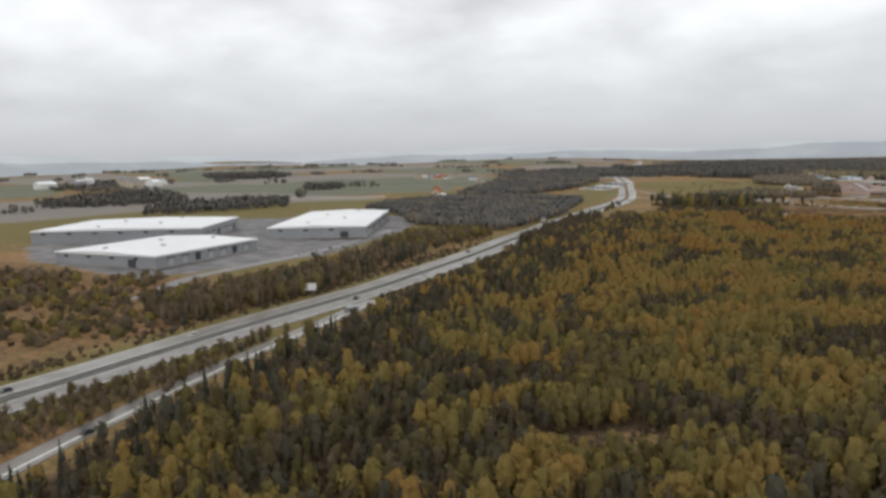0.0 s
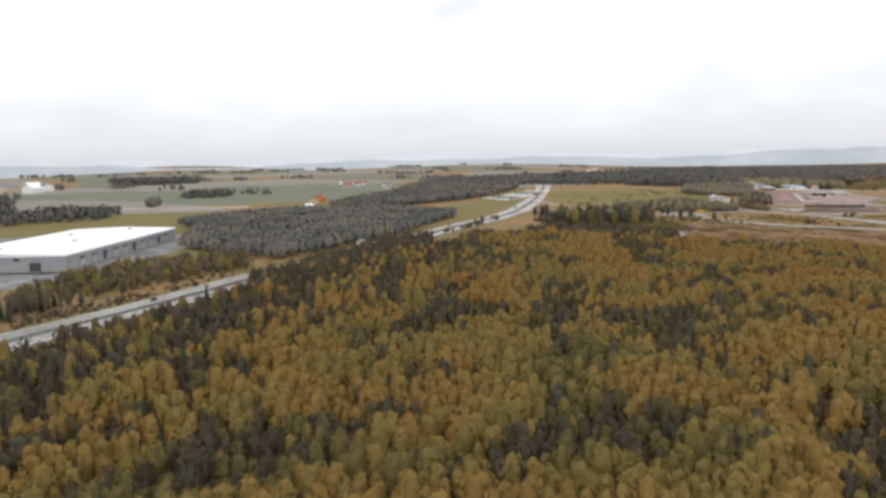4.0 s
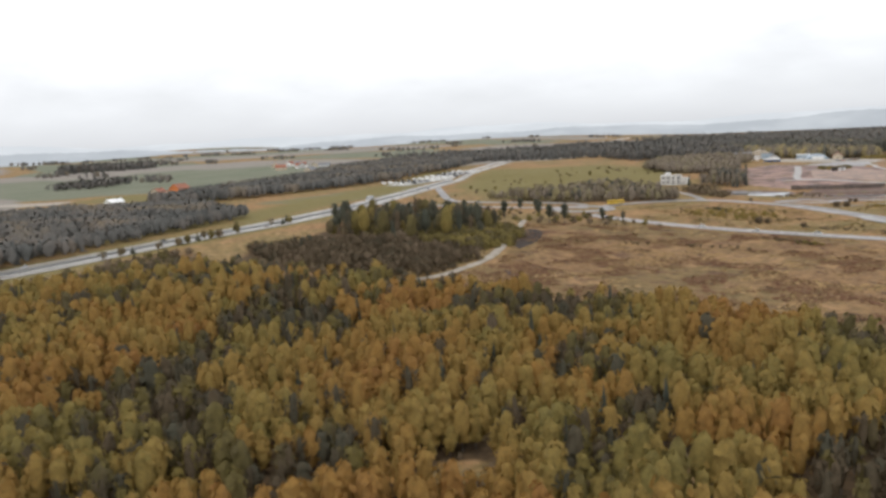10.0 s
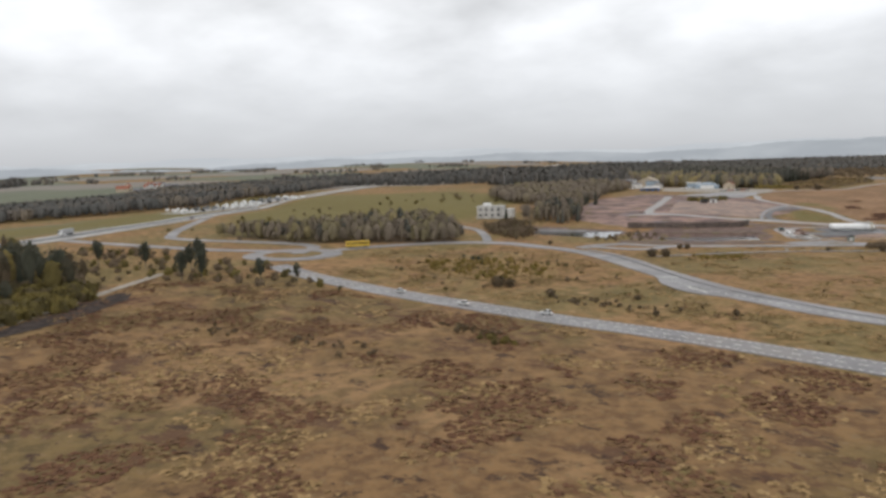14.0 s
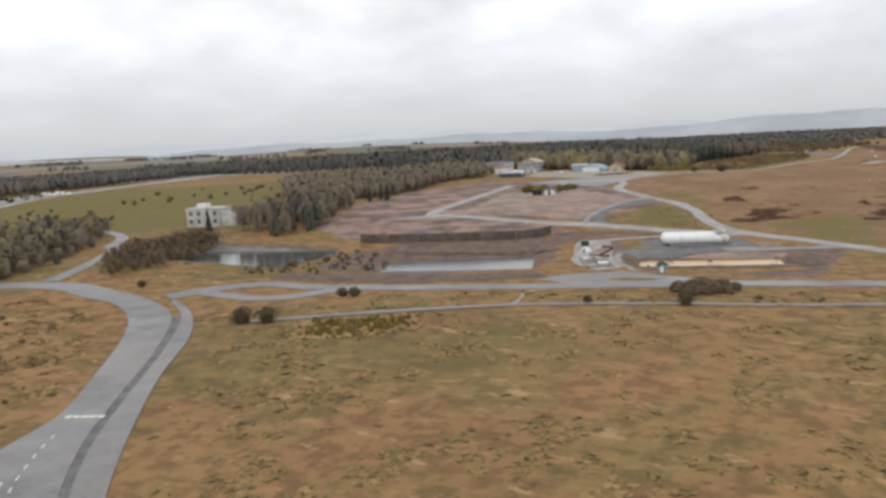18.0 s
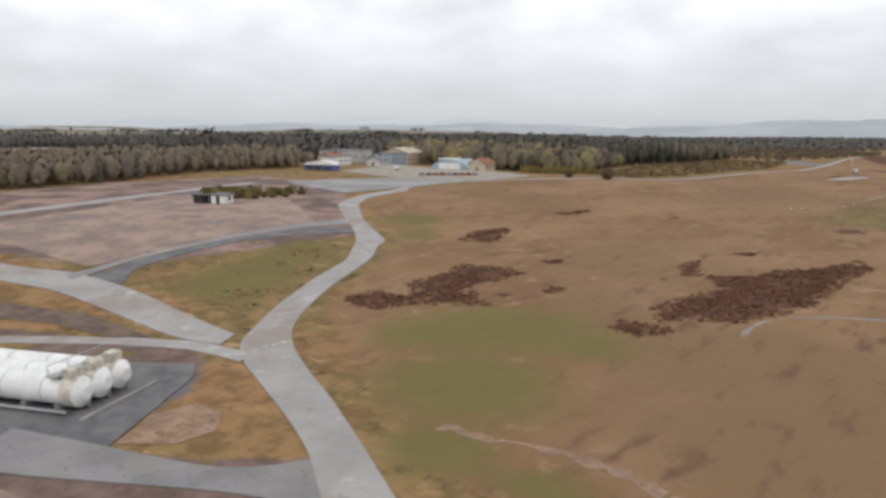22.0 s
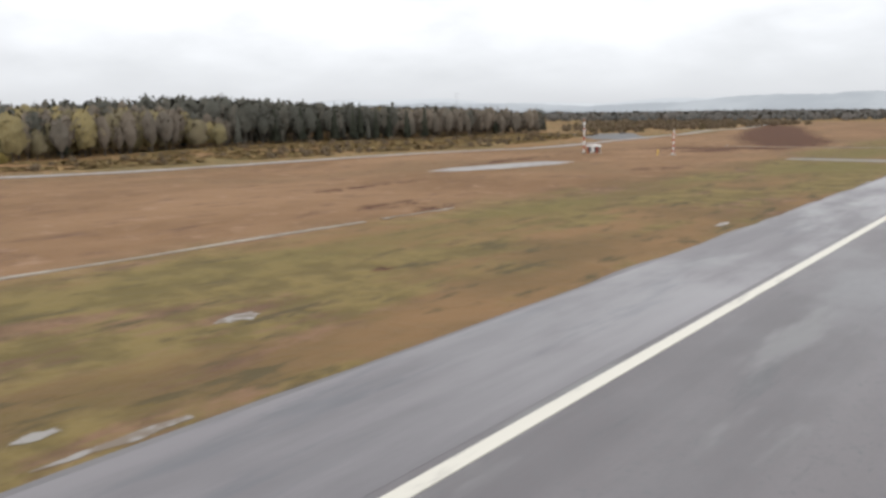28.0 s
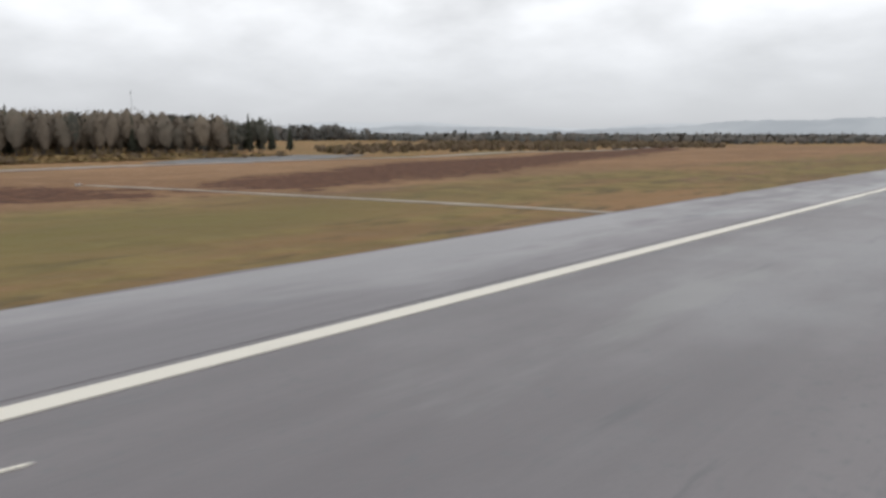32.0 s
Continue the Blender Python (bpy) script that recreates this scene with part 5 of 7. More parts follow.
def hues(base, rng):
    """Autumn tints that change from stand to stand: mostly gold, some olive and orange, with dull or leafless stands between."""
    x, y = base[:, 0], base[:, 1]
    n = len(base)
    t = 0.72 + 0.02 * smooth(300, 400, y) - 0.06 * (1 - smooth(180, 320, y)) + 0.42 * (patchy(x, y, 17) - 0.5) + rng.normal(size=n) * 0.028
    t = np.clip(t, 0.56, 0.77 + 0.18 * smooth(260, 400, y))
    stand = patchy(x * 1.25, y * 0.8, 15, 5) + rng.normal(size=n) * 0.045
    near_road = smooth(-46, -14, area_distance(x, y, BIRCH_WOOD)) * (x < -110) * (y < 420)
    slope = smooth(70, 100, -x) * (1 - smooth(110, 200, y))
    dull = stand > 0.575 - 0.025 * (1 - smooth(180, 300, y)) - 0.1 * near_road - 0.03 * slope
    bare = (dull & (rng.uniform(size=n) < 0.62)) | (rng.uniform(size=n) < 0.03 + 0.45 * near_road + 0.08 * slope)
    t = np.where(dull, rng.uniform(0.5, 0.585, n), t)
    return np.where(bare, rng.uniform(0.2, 0.33, n), t), bare, dull


# young birch and aspen wood under the approach
base, rng = scatter(BIRCH_WOOD, 2.42, 3, 0.5)
for c, r in CLEARINGS:
    base = base[np.hypot(base[:, 0] - c[0], base[:, 1] - c[1]) > r + waves(base[:, 0], base[:, 1], 3.0) * 2]
base = base[patchy(base[:, 0], base[:, 1], 5.5, 9) < 0.83]
rng = np.random.RandomState(8)
n = len(base)
tint, bare, dull = hues(base, rng)
h = (3.9 + 3.5 * rng.uniform(size=n) ** 1.4) * (0.74 + 0.5 * patchy(base[:, 0], base[:, 1], 9, 3)) * (1 + 0.18 * smooth(150, 200, -base[:, 0])) * np.where(dull, 0.86, 1.0)
kind = np.where(bare & (rng.uniform(size=n) < 0.6), 3, 0)
edge_row = smooth(-18, -6, area_distance(base[:, 0], base[:, 1], BIRCH_WOOD)) * (base[:, 1] < 180) * (base[:, 0] < -75)
fir = rng.uniform(size=n) < np.clip(0.035 + 0.5 * edge_row + 0.16 * smooth(85, 160, -base[:, 0]) * (1 - smooth(200, 420, base[:, 1])) + 0.05 * waves(base[:, 0], base[:, 1], 31), 0.02, 0.6)
kind = np.where(fir, 1, kind)
tint = np.where(fir, rng.uniform(0.0, 0.16, n), tint)
w = h * np.where(kind == 1, rng.uniform(0.34, 0.44, n), rng.uniform(0.42, 0.58, n))
hero_band = (base[:, 0] > -78) & (base[:, 0] < -62) & (base[:, 1] > 150) & (base[:, 1] < 300)
hero = np.where(hero_band)[0][:240]
rest = np.ones(n, bool)
rest[hero] = False
edges = [(-34, 0, 16, 0.95, 0), (-105, -34, 40, 0.7, 0), (-150, -105, 23, 0.9, 0), (-400, -150, 15, 1.05, 0)]
for i, (lo, hi, nq, size, limbs) in enumerate(edges):
    s = rest & (base[:, 0] > lo) & (base[:, 0] <= hi)
    wood("birch_wood", base[s], h[s], w[s], tint[s], kind[s], nq, size, 20 + i, "dense young birch wood in yellow and ochre autumn leaf", limbs, -110 < lo < 0)


def tree_model(name, h, w, tint, kind, n, size, seed, limbs=4):
    """One tree as a thing: trunk and crown as parts. Returned at the origin."""
    rng = np.random.RandomState(seed)
    one = np.zeros((1, 3))
    ob = new(name)
    args = (np.array([h]), np.array([w]))
    v, q = stems(one, *args, np.array([kind]), rng, limbs)
    mt = fill_mesh(bpy.data.meshes.new("trunk"), v, q)
    mt.materials.append(MATS["bark"])
    t = new("trunk", mt)
    t.parent = ob
    mc = crown_mesh("crown", one, *args, np.array([tint]), np.array([kind]), n, size, rng, "foliage", 9)
    c = new("crown", mc)
    c.parent = ob
    return ob


def plant(model, x, y, scale=1.0, turn=0.0, sink=0.05):
    ob = copy_thing(model, Matrix.Translation((x, y, ground_at(x, y) - sink)) @ Matrix.Rotation(turn, 4, "Z"))
    ob.scale = (scale, scale, scale)
    return ob


def retire(model):
    for o in (*model.children_recursive, model):
        bpy.data.objects.remove(o)


birches = [tagged(tree_model("birch_tree", 7.2, 3.5, t, 0, 90, 0.62, 60 + k), "slender young birch in " + word + " autumn leaf", "tree", "young birches of the wood")
           for k, (t, word) in enumerate([(0.7, "yellow"), (0.64, "olive-yellow"), (0.78, "golden"), (0.86, "ochre"), (0.72, "yellow"), (0.58, "dull green")])]
for k, i in enumerate(hero):
    pick = int(np.argmin([abs(tint[i] - t) for t in (0.7, 0.64, 0.78, 0.86, 0.72, 0.58)])) if k % 5 else k % 6
    plant(birches[pick], base[i, 0], base[i, 1], h[i] / 7.2, k * 1.7)
for b in birches:
    retire(b)

# other woods: outline, spacing, height, share of firs, pines and bare trees, clumps, clump size
OUTLINES = {
    "roadside_wood": [(-203, 302), (-211, 330), (-222, 372), (-235, 416), (-239, 431), (-228, 434), (-216, 412), (-202, 376), (-192, 330), (-192, 300)],
    "copse": [(-196, 556), (-176, 570), (-184, 606), (-236, 606), (-258, 578), (-234, 558)],
    "fir_row": [(-224, 514), (-218, 541), (-209, 543), (-214, 512)],
    "edge_belt": [(-210, 448), (-207, 474), (-184, 494), (-162, 500), (-162, 489), (-180, 476), (-198, 448)],
    "slip_wood": [(-149, 38), (-154, 87), (-161, 130), (-144, 89), (-134, 53), (-124, 18), (-149, 10)],
    "west_belt": [(-184, 107), (-195, 172), (-214, 233), (-225, 261), (-237, 248), (-229, 190), (-217, 113)],
    "west_thicket": [(-230, 270), (-240, 335), (-262, 346), (-276, 310), (-262, 262), (-246, 248)],
    "dark_wood": [(-247, 356), (-261, 420), (-275, 470), (-318, 575), (-402, 585), (-460, 500), (-430, 425), (-376, 400), (-350, 380), (-318, 352), (-290, 350)],
    "hill_wood": [(-420, 590), (-428, 730), (-462, 880), (-585, 1090), (-720, 1060), (-560, 760), (-480, 600)],
    "junction_wood": [(-163, 722), (-212, 692), (-262, 690), (-228, 782), (-188, 754)],
    "house_wood": [(-163, 797), (-164, 806), (-170, 820), (-180, 842), (-188, 854), (-198, 852), (-193, 830), (-188, 812), (-188, 800)],
    "bare_wood": [(-206, 862), (-199, 880), (-209, 914), (-222, 950), (-230, 1000), (-262, 1010), (-290, 960), (-270, 890), (-234, 858)],
    "airport_wood": [(-160, 1060), (-158, 1090), (-168, 1120), (-174, 1150), (-178, 1195), (-178, 1215), (-166, 1285), (-184, 1318), (-212, 1318), (-204, 1285), (-214, 1200), (-206, 1120), (-200, 1078), (-190, 1066)],
    "airport_wood_back": [(-190, 1066), (-200, 1078), (-206, 1120), (-214, 1200), (-204, 1285), (-212, 1322), (-290, 1340), (-320, 1100), (-250, 1085), (-204, 1062)],
    "north_wood": [(-330, 1230), (-420, 1140), (-610, 1020), (-800, 1120), (-760, 1420), (-480, 1560), (-330, 1400)],
    "behind_airport": [(-260, 1060), (-340, 1000), (-430, 1100), (-350, 1200), (-290, 1110)],
    "yard_wood": [(-560, 300), (-640, 380), (-600, 480), (-530, 420)],
    "far_wood_west": [(-760, 300), (-900, 420), (-860, 500), (-680, 420)],
    "far_wood_hill": [(-1200, 800), (-1400, 900), (-1380, 1050), (-1180, 960)],
    "far_wood_north": [(-250, 1500), (-700, 1650), (-900, 2300), (-100, 2500), (60, 2000), (-120, 1650)],
    "highway_far_wood": [(-560, 1150), (-620, 1260), (-760, 1500), (-520, 1620), (-420, 1580)],
    "field_copse": [(-760, 640), (-860, 720), (-830, 760), (-740, 690)],
    "motorway_verge": [(-252, 470), (-276, 560), (-290, 585), (-262, 520)],
    "town_trees": [(-1150, 480), (-1350, 600), (-1300, 660), (-1100, 540)],
}
WOODS = [("copse", 5.4, (4.6, 11.0), 0.08, 0.42, 0.2, 70, 0.7, "mixed copse of pines, bare trees and yellow birch"),
         ("fir_row", 3.2, (2.6, 4.8), 0.75, 0.1, 0.1, 40, 0.6, "row of young conifers in a thicket"),
         ("edge_belt", 2.6, (4.0, 6.5), 0.4, 0.1, 0.25, 50, 0.6, "dark belt of conifers and bare trees at a wood edge"),
         ("slip_wood", 2.3, (1.6, 3.4), 0.03, 0.0, 0.5, 30, 0.6, "brown and yellow trees between slip road and motorway"),
         ("west_belt", 3.2, (5, 7.5), 0.1, 0.05, 0.7, 30, 0.95, "dark belt of bare and evergreen trees"),
         ("west_thicket", 3.6, (3.5, 6), 0.06, 0.0, 0.4, 26, 0.95, "low olive thicket beside the motorway"),
         ("dark_wood", 3.3, (5.4, 6.8), 0.05, 0.15, 0.15, 9, 1.3, "dark mixed wood of pine and bare trees"),
         ("hill_wood", 4.2, (6.4, 7.8), 0.06, 0.16, 0.12, 7, 1.7, "dark pine and birch wood on a low hill"),
         ("junction_wood", 3.5, (2.6, 7.2), 0.03, 0.08, 0.45, 64, 0.7, "brownish wood of bare and yellowing trees"),
         ("house_wood", 3.4, (4.6, 8.2), 0.1, 0.15, 0.4, 80, 0.7, "tall mixed trees beside a pale house"),
         ("bare_wood", 3.4, (5.2, 7.8), 0.02, 0.03, 0.45, 40, 0.95, "grey-brown leafless wood"),
         ("airport_wood", 3.7, (5.8, 9.9), 0.06, 0.06, 0.5, 90, 0.75, "tall mixed forest of pine, spruce and bare or yellow birch"),
         ("airport_wood_back", 4.6, (8, 11), 0.12, 0.12, 0.4, 20, 1.4, "tall mixed forest behind the airfield"),
         ("north_wood", 8.5, (8, 12), 0.45, 0.2, 0.25, 6, 2.8, "dark far forest"),
         ("behind_airport", 5.5, (8, 12), 0.3, 0.15, 0.4, 16, 2.4, "dark trees behind the airport buildings"),
         ("yard_wood", 6.5, (6, 9), 0.4, 0.1, 0.4, 14, 2.6, "dark trees behind the warehouses"),
         ("far_wood_west", 7.5, (7, 10), 0.4, 0.1, 0.4, 12, 3.2, "distant dark wood"),
         ("far_wood_hill", 10, (8, 12), 0.4, 0.1, 0.3, 12, 4.2, "distant wooded knoll"),
         ("far_wood_north", 13, (3.5, 6), 0.35, 0.15, 0.3, 3, 3.6, "distant forest beyond the airfield"),
         ("highway_far_wood", 7.5, (8, 12), 0.5, 0.15, 0.25, 12, 3.2, "dark forest beside the far motorway"),
         ("field_copse", 7, (5, 8), 0.3, 0.1, 0.4, 12, 2.8, "dark copse among fields"),
         ("motorway_verge", 3.6, (2.5, 4.5), 0.3, 0.0, 0.3, 20, 1.2, "low bushes along the motorway"),
         ("town_trees", 12, (6, 10), 0.3, 0.1, 0.4, 12, 4.0, "distant trees round a town"),
         ("roadside_wood", 2.7, (5.6, 8.4), 0.14, 0.04, 0.62, 36, 0.8, "dark brown half-bare wood beside the motorway")]
for k, (key, space, (h0, h1), pf, pp, pb, nq, size, label) in enumerate(WOODS):
    base, rng = scatter(OUTLINES[key], space, 100 + k)
    n = len(base)
    r = rng.uniform(size=n) + 0.22 * waves(base[:, 0], base[:, 1], 24)
    tall = np.zeros(n)
    if key.startswith("airport_wood"):
        # a stand of old spruce and pine in the middle of the paler wood, another at its far end
        tall = smooth(1146, 1158, base[:, 1]) * (1 - smooth(1212, 1228, base[:, 1]))
        r = r * (1 - 0.78 * np.maximum(tall, 0.9 * smooth(1292, 1302, base[:, 1])))
        pf, pp, pb = 0.03, 0.3, 0.36 + 0.3 * smooth(1215, 1235, base[:, 1])
        r = np.where((r < 0.34) & (tall < 0.3) & (base[:, 1] < 1285) & (rng.uniform(size=n) < 0.86), 0.4 + 0.6 * rng.uniform(size=n), r)
    kind = np.where(r < pf, 1, np.where(r < pf + pp, 2, np.where(r < pf + pp + pb, 3, 0)))
    lo_, hi_ = (0.52, 0.68) if key.startswith('airport') else (0.47, 0.66) if key == 'copse' else (0.42, 0.63) if key == 'junction_wood' else (0.34, 0.56) if key in ('bare_wood', 'house_wood') else (0.26, 0.34) if key == 'roadside_wood' else (0.22, 0.34) if space >= 4 or key == 'dark_wood' else (0.44, 0.63)
    tint = np.choose(kind, [rng.uniform(lo_, hi_, n), rng.uniform(0.06, 0.2, n), rng.uniform(0.1, 0.24, n), rng.uniform(0.22, 0.34, n) if key == 'roadside_wood' else rng.uniform(0.29, 0.41, n) if key.startswith('airport') else rng.uniform(0.4, 0.5, n) if space < 4 and key != 'dark_wood' else rng.uniform(0.25, 0.38, n)])
    h = rng.uniform(h0, h1, n) * np.where(kind == 2, 1.03, 1.0) * (1 + 0.3 * tall) * (1 + 0.1 * waves(base[:, 0], base[:, 1], 15))
    w = np.maximum(h * np.choose(kind, [rng.uniform(0.48, 0.72, n), rng.uniform(0.32, 0.44, n), rng.uniform(0.36, 0.52, n), rng.uniform(0.42, 0.62, n)]), space * 0.8)
    if key in ("dark_wood", "hill_wood"):
        w *= 1.2
        tint = np.clip(tint + 0.75 * (patchy(base[:, 0], base[:, 1], 16, 7) - 0.5), 0.02, 0.6)
    elif key.startswith("airport") or key == "bare_wood":
        w *= np.choose(kind, [1.2, 1.0, 1.25, 1.9])
    wood(key, base, h, w, tint, kind, nq, size, 200 + k, label, 1 if space < 4 and key != "dark_wood" else 0, space < 6 and key not in ("dark_wood", "hill_wood"), "mixed_woodland" if key.startswith("airport") or key in ("bare_wood", "house_wood", "junction_wood") else "haze_grey_woodland" if key == "dark_wood" or (space >= 4.2 and key != "copse") else "foliage")

# hedges and copses over the far fields
rng = np.random.RandomState(12)
spots = []
for k in range(90):
    cx, cy = -rng.uniform(600, 2400), rng.uniform(250, 2600)
    if area_distance(np.array([cx]), np.array([cy]), OUTLINES["hill_wood"])[0] < 20:
        continue
    m = rng.randint(6, 26)
    turn, run = rng.uniform(0, 3.14), rng.uniform(3, 9)
    along = np.arange(m) * run * 0.6 + rng.normal(size=m) * 2
    side_ = rng.normal(size=m) * rng.choice([2, 9])
    spots.append(np.column_stack([cx + np.cos(turn) * along - np.sin(turn) * side_, cy + np.sin(turn) * along + np.cos(turn) * side_]))
spots = np.concatenate(spots)
base = np.column_stack([spots, height(spots[:, 0], spots[:, 1])])
n = len(base)
h = rng.uniform(5, 10, n)
wood("hedges", base, h, h * rng.uniform(0.7, 1.1, n), rng.uniform(0.2, 0.5, n), rng.choice([0, 0, 3], n), 6, 2.4, 77, "distant hedges and copses between fields", trunks=False, mat="haze_grey_woodland")

# heath bushes and scrub
def scrub(outline, space, h0, h1, t0, t1, seed, label, nq=12, size=0.6, keep=1.0, kind=4):
    base, rng = scatter(outline, space, seed)
    base = base[rng.uniform(size=len(base)) < keep * (0.5 + 0.9 * (waves(base[:, 0], base[:, 1], 7) > -0.2))]
    n = len(base)
    h = rng.uniform(h0, h1, n)
    b = base.copy()
    b[:, 2] -= h * 0.12
    wood("scrub", b, h, h * rng.uniform(1.0, 1.7, n), rng.uniform(t0, t1, n), np.full(n, kind), nq if kind == 3 else max(8, int(nq * 0.7)), size, seed, label, trunks=False)


scrub([(-192, 290), (-200, 340), (-210, 400), (-203, 460), (-222, 500), (-244, 500), (-236, 430), (-216, 350), (-204, 290)], 3.4, 0.8, 3.0, 0.3, 0.56, 318, "brown low scrub beside the motorway", 24, 0.8, 0.7)
scrub([(-170, 172), (-182, 226), (-206, 308), (-192, 290), (-169, 214), (-152, 168)], 2.1, 0.5, 1.9, 0.26, 0.4, 319, "brown weeds and saplings on the motorway verge", 16, 0.6, 0.75)
scrub([(-166, 20), (-172, 57), (-181, 106), (-192, 172), (-205, 229), (-230, 318), (-238, 314), (-214, 229), (-202, 172), (-190, 106), (-178, 30)], 2.1, 0.4, 1.5, 0.26, 0.42, 320, "brown weeds and saplings on the motorway verge", 16, 0.6, 0.7)
for k_, (c_, r_) in enumerate(CLEARINGS):
    scrub([(c_[0] + r_ * 1.1 * math.cos(a_ * 0.7), c_[1] + r_ * 1.1 * math.sin(a_ * 0.7)) for a_ in range(9)], 1.5, 0.3, 1.3, 0.28, 0.42, 350 + k_, "rusty low brush in a forest clearing", 16, 0.4, 0.7)
scrub(OUTLINES["copse"], 3.2, 1.4, 3.8, 0.4, 0.62, 315, "yellow-green undergrowth of a copse", 22, 0.8, 0.8)
scrub([(-58, 672), (-52, 656), (-120, 655), (-160, 660), (-158, 712), (-120, 716), (-100, 706), (-80, 690)], 5.2, 0.25, 0.8, 0.36, 0.6, 302, "scattered bushes in a meadow", 40, 0.36, 0.3)
scrub([(-102, 684), (-116, 672), (-140, 676), (-146, 690), (-132, 700), (-114, 703)], 1.9, 0.5, 1.6, 0.63, 0.71, 303, "yellow-green willow scrub", 40, 0.45, 0.35)
scrub([(-70, 742), (-80, 732), (-86, 738), (-75, 748)], 1.4, 0.5, 1.1, 0.63, 0.71, 304, "yellow-green willow scrub in a meadow", 40, 0.34)
scrub([(-37, 784), (-41, 780), (-46, 781), (-47, 785), (-41, 789), (-37, 787)], 1.0, 0.7, 1.7, 0.39, 0.44, 305, "grey-brown leafless thicket beside a road", 120, 0.3, 1.0, 4)
scrub([(-146, 547), (-143, 534), (-141, 520), (-147, 510), (-161, 509), (-179, 506), (-200, 505), (-224, 514), (-222, 530), (-204, 550), (-186, 556), (-164, 553)], 2.2, 1.0, 4.2, 0.25, 0.4, 316, "brown leafless thicket along a gravel track", 64, 0.6, 0.75, 3)
scrub([(-156, 556), (-152, 566), (-164, 592), (-180, 606), (-198, 597), (-194, 574), (-190, 556)], 2.4, 1.8, 3.8, 0.5, 0.64, 317, "yellow-green willows at a copse edge", 50, 0.75)
scrub([(-132, 912), (-150, 903), (-156, 912), (-140, 924)], 2.0, 1.4, 2.6, 0.5, 0.64, 306, "olive bushes on the practice ground", 22, 0.7)
scrub([(-200, 20), (-190, 110), (-270, 150), (-330, 120), (-320, 20)], 4.2, 1.0, 4.2, 0.28, 0.66, 307, "scrub and young birches on waste ground", 22, 0.85, 0.75)
scrub([(-130, 640), (-190, 610), (-230, 600), (-260, 640), (-225, 655)], 5.0, 0.9, 2.4, 0.34, 0.6, 308, "scrub beside a wood", 16, 0.8, 0.6)
FOREST_BELT = [(-146, 1062), (-150, 1090), (-160, 1120), (-168, 1150), (-172, 1190), (-172, 1215), (-160, 1286), (-140, 1290), (-124, 1240), (-118, 1200), (-120, 1160), (-122, 1120), (-124, 1088), (-126, 1064)]
scrub(FOREST_BELT, 4.4, 0.5, 1.5, 0.4, 0.46, 309, "brown and olive scrub before a forest edge", 26, 0.5, 0.35)
scrub([(-152, 1042), (-146, 1060), (-148, 1086), (-156, 1088), (-158, 1060), (-162, 1044)], 2.6, 1.4, 3.2, 0.6, 0.67, 312, "olive-yellow bushes at a forest edge", 44, 0.6, 0.8)
scrub([(-140, 1300), (-180, 1330), (-260, 1500), (-200, 1700), (-120, 1500)], 6, 1.0, 2.4, 0.38, 0.47, 310, "low brown scrub beyond the airfield", 14, 1.5, 0.8)
scrub([(-210, 690), (-300, 690), (-345, 800), (-330, 930), (-250, 900), (-230, 800)], 9, 0.7, 2.2, 0.4, 0.6, 311, "scattered bushes on rough pasture", 16, 0.8, 0.22)
scrub([(-110, 766), (-136, 758), (-128, 792), (-112, 792)], 3.2, 0.5, 1.3, 0.36, 0.5, 313, "brown weeds round a tarn", 14, 0.5, 0.7)

for k_, (cx_, cy_, rx_, ry_, h_, t_) in enumerate(((-91, 604, 9, 4, 1.0, 0.42), (-102, 604, 5, 3, 0.8, 0.42), (-83, 625, 9, 2.5, 1.0, 0.44), (-73, 621, 4, 2, 1.3, 0.58), (-121, 598, 5, 3, 0.7, 0.42),
                                                       (-80, 660.5, 9, 4, 0.8, 0.43), (-66, 659.6, 6, 2.4, 0.6, 0.43), (-96, 687, 2, 1.6, 1.0, 0.42), (-136, 696, 3, 2, 1.6, 0.14), (-111, 702, 7, 3.4, 1.5, 0.52))):
    scrub([(cx_ + rx_ * math.cos(a_ * 0.63), cy_ + ry_ * math.sin(a_ * 0.63)) for a_ in range(10)], 1.25, h_ * 0.4, h_, t_ - 0.04, t_ + 0.05, 360 + k_, "low brown shrubs in rough grass", 34, 0.4, 0.42, 3 if k_ % 2 == 0 else 4)
scrub([(-152, 742), (-150, 752), (-160, 768), (-176, 786), (-186, 786), (-184, 766), (-168, 750)], 2.4, 1.4, 3.4, 0.38, 0.48, 372, "grey-brown leafless bushes between side road and tarn", 60, 0.55, 0.7, 3)


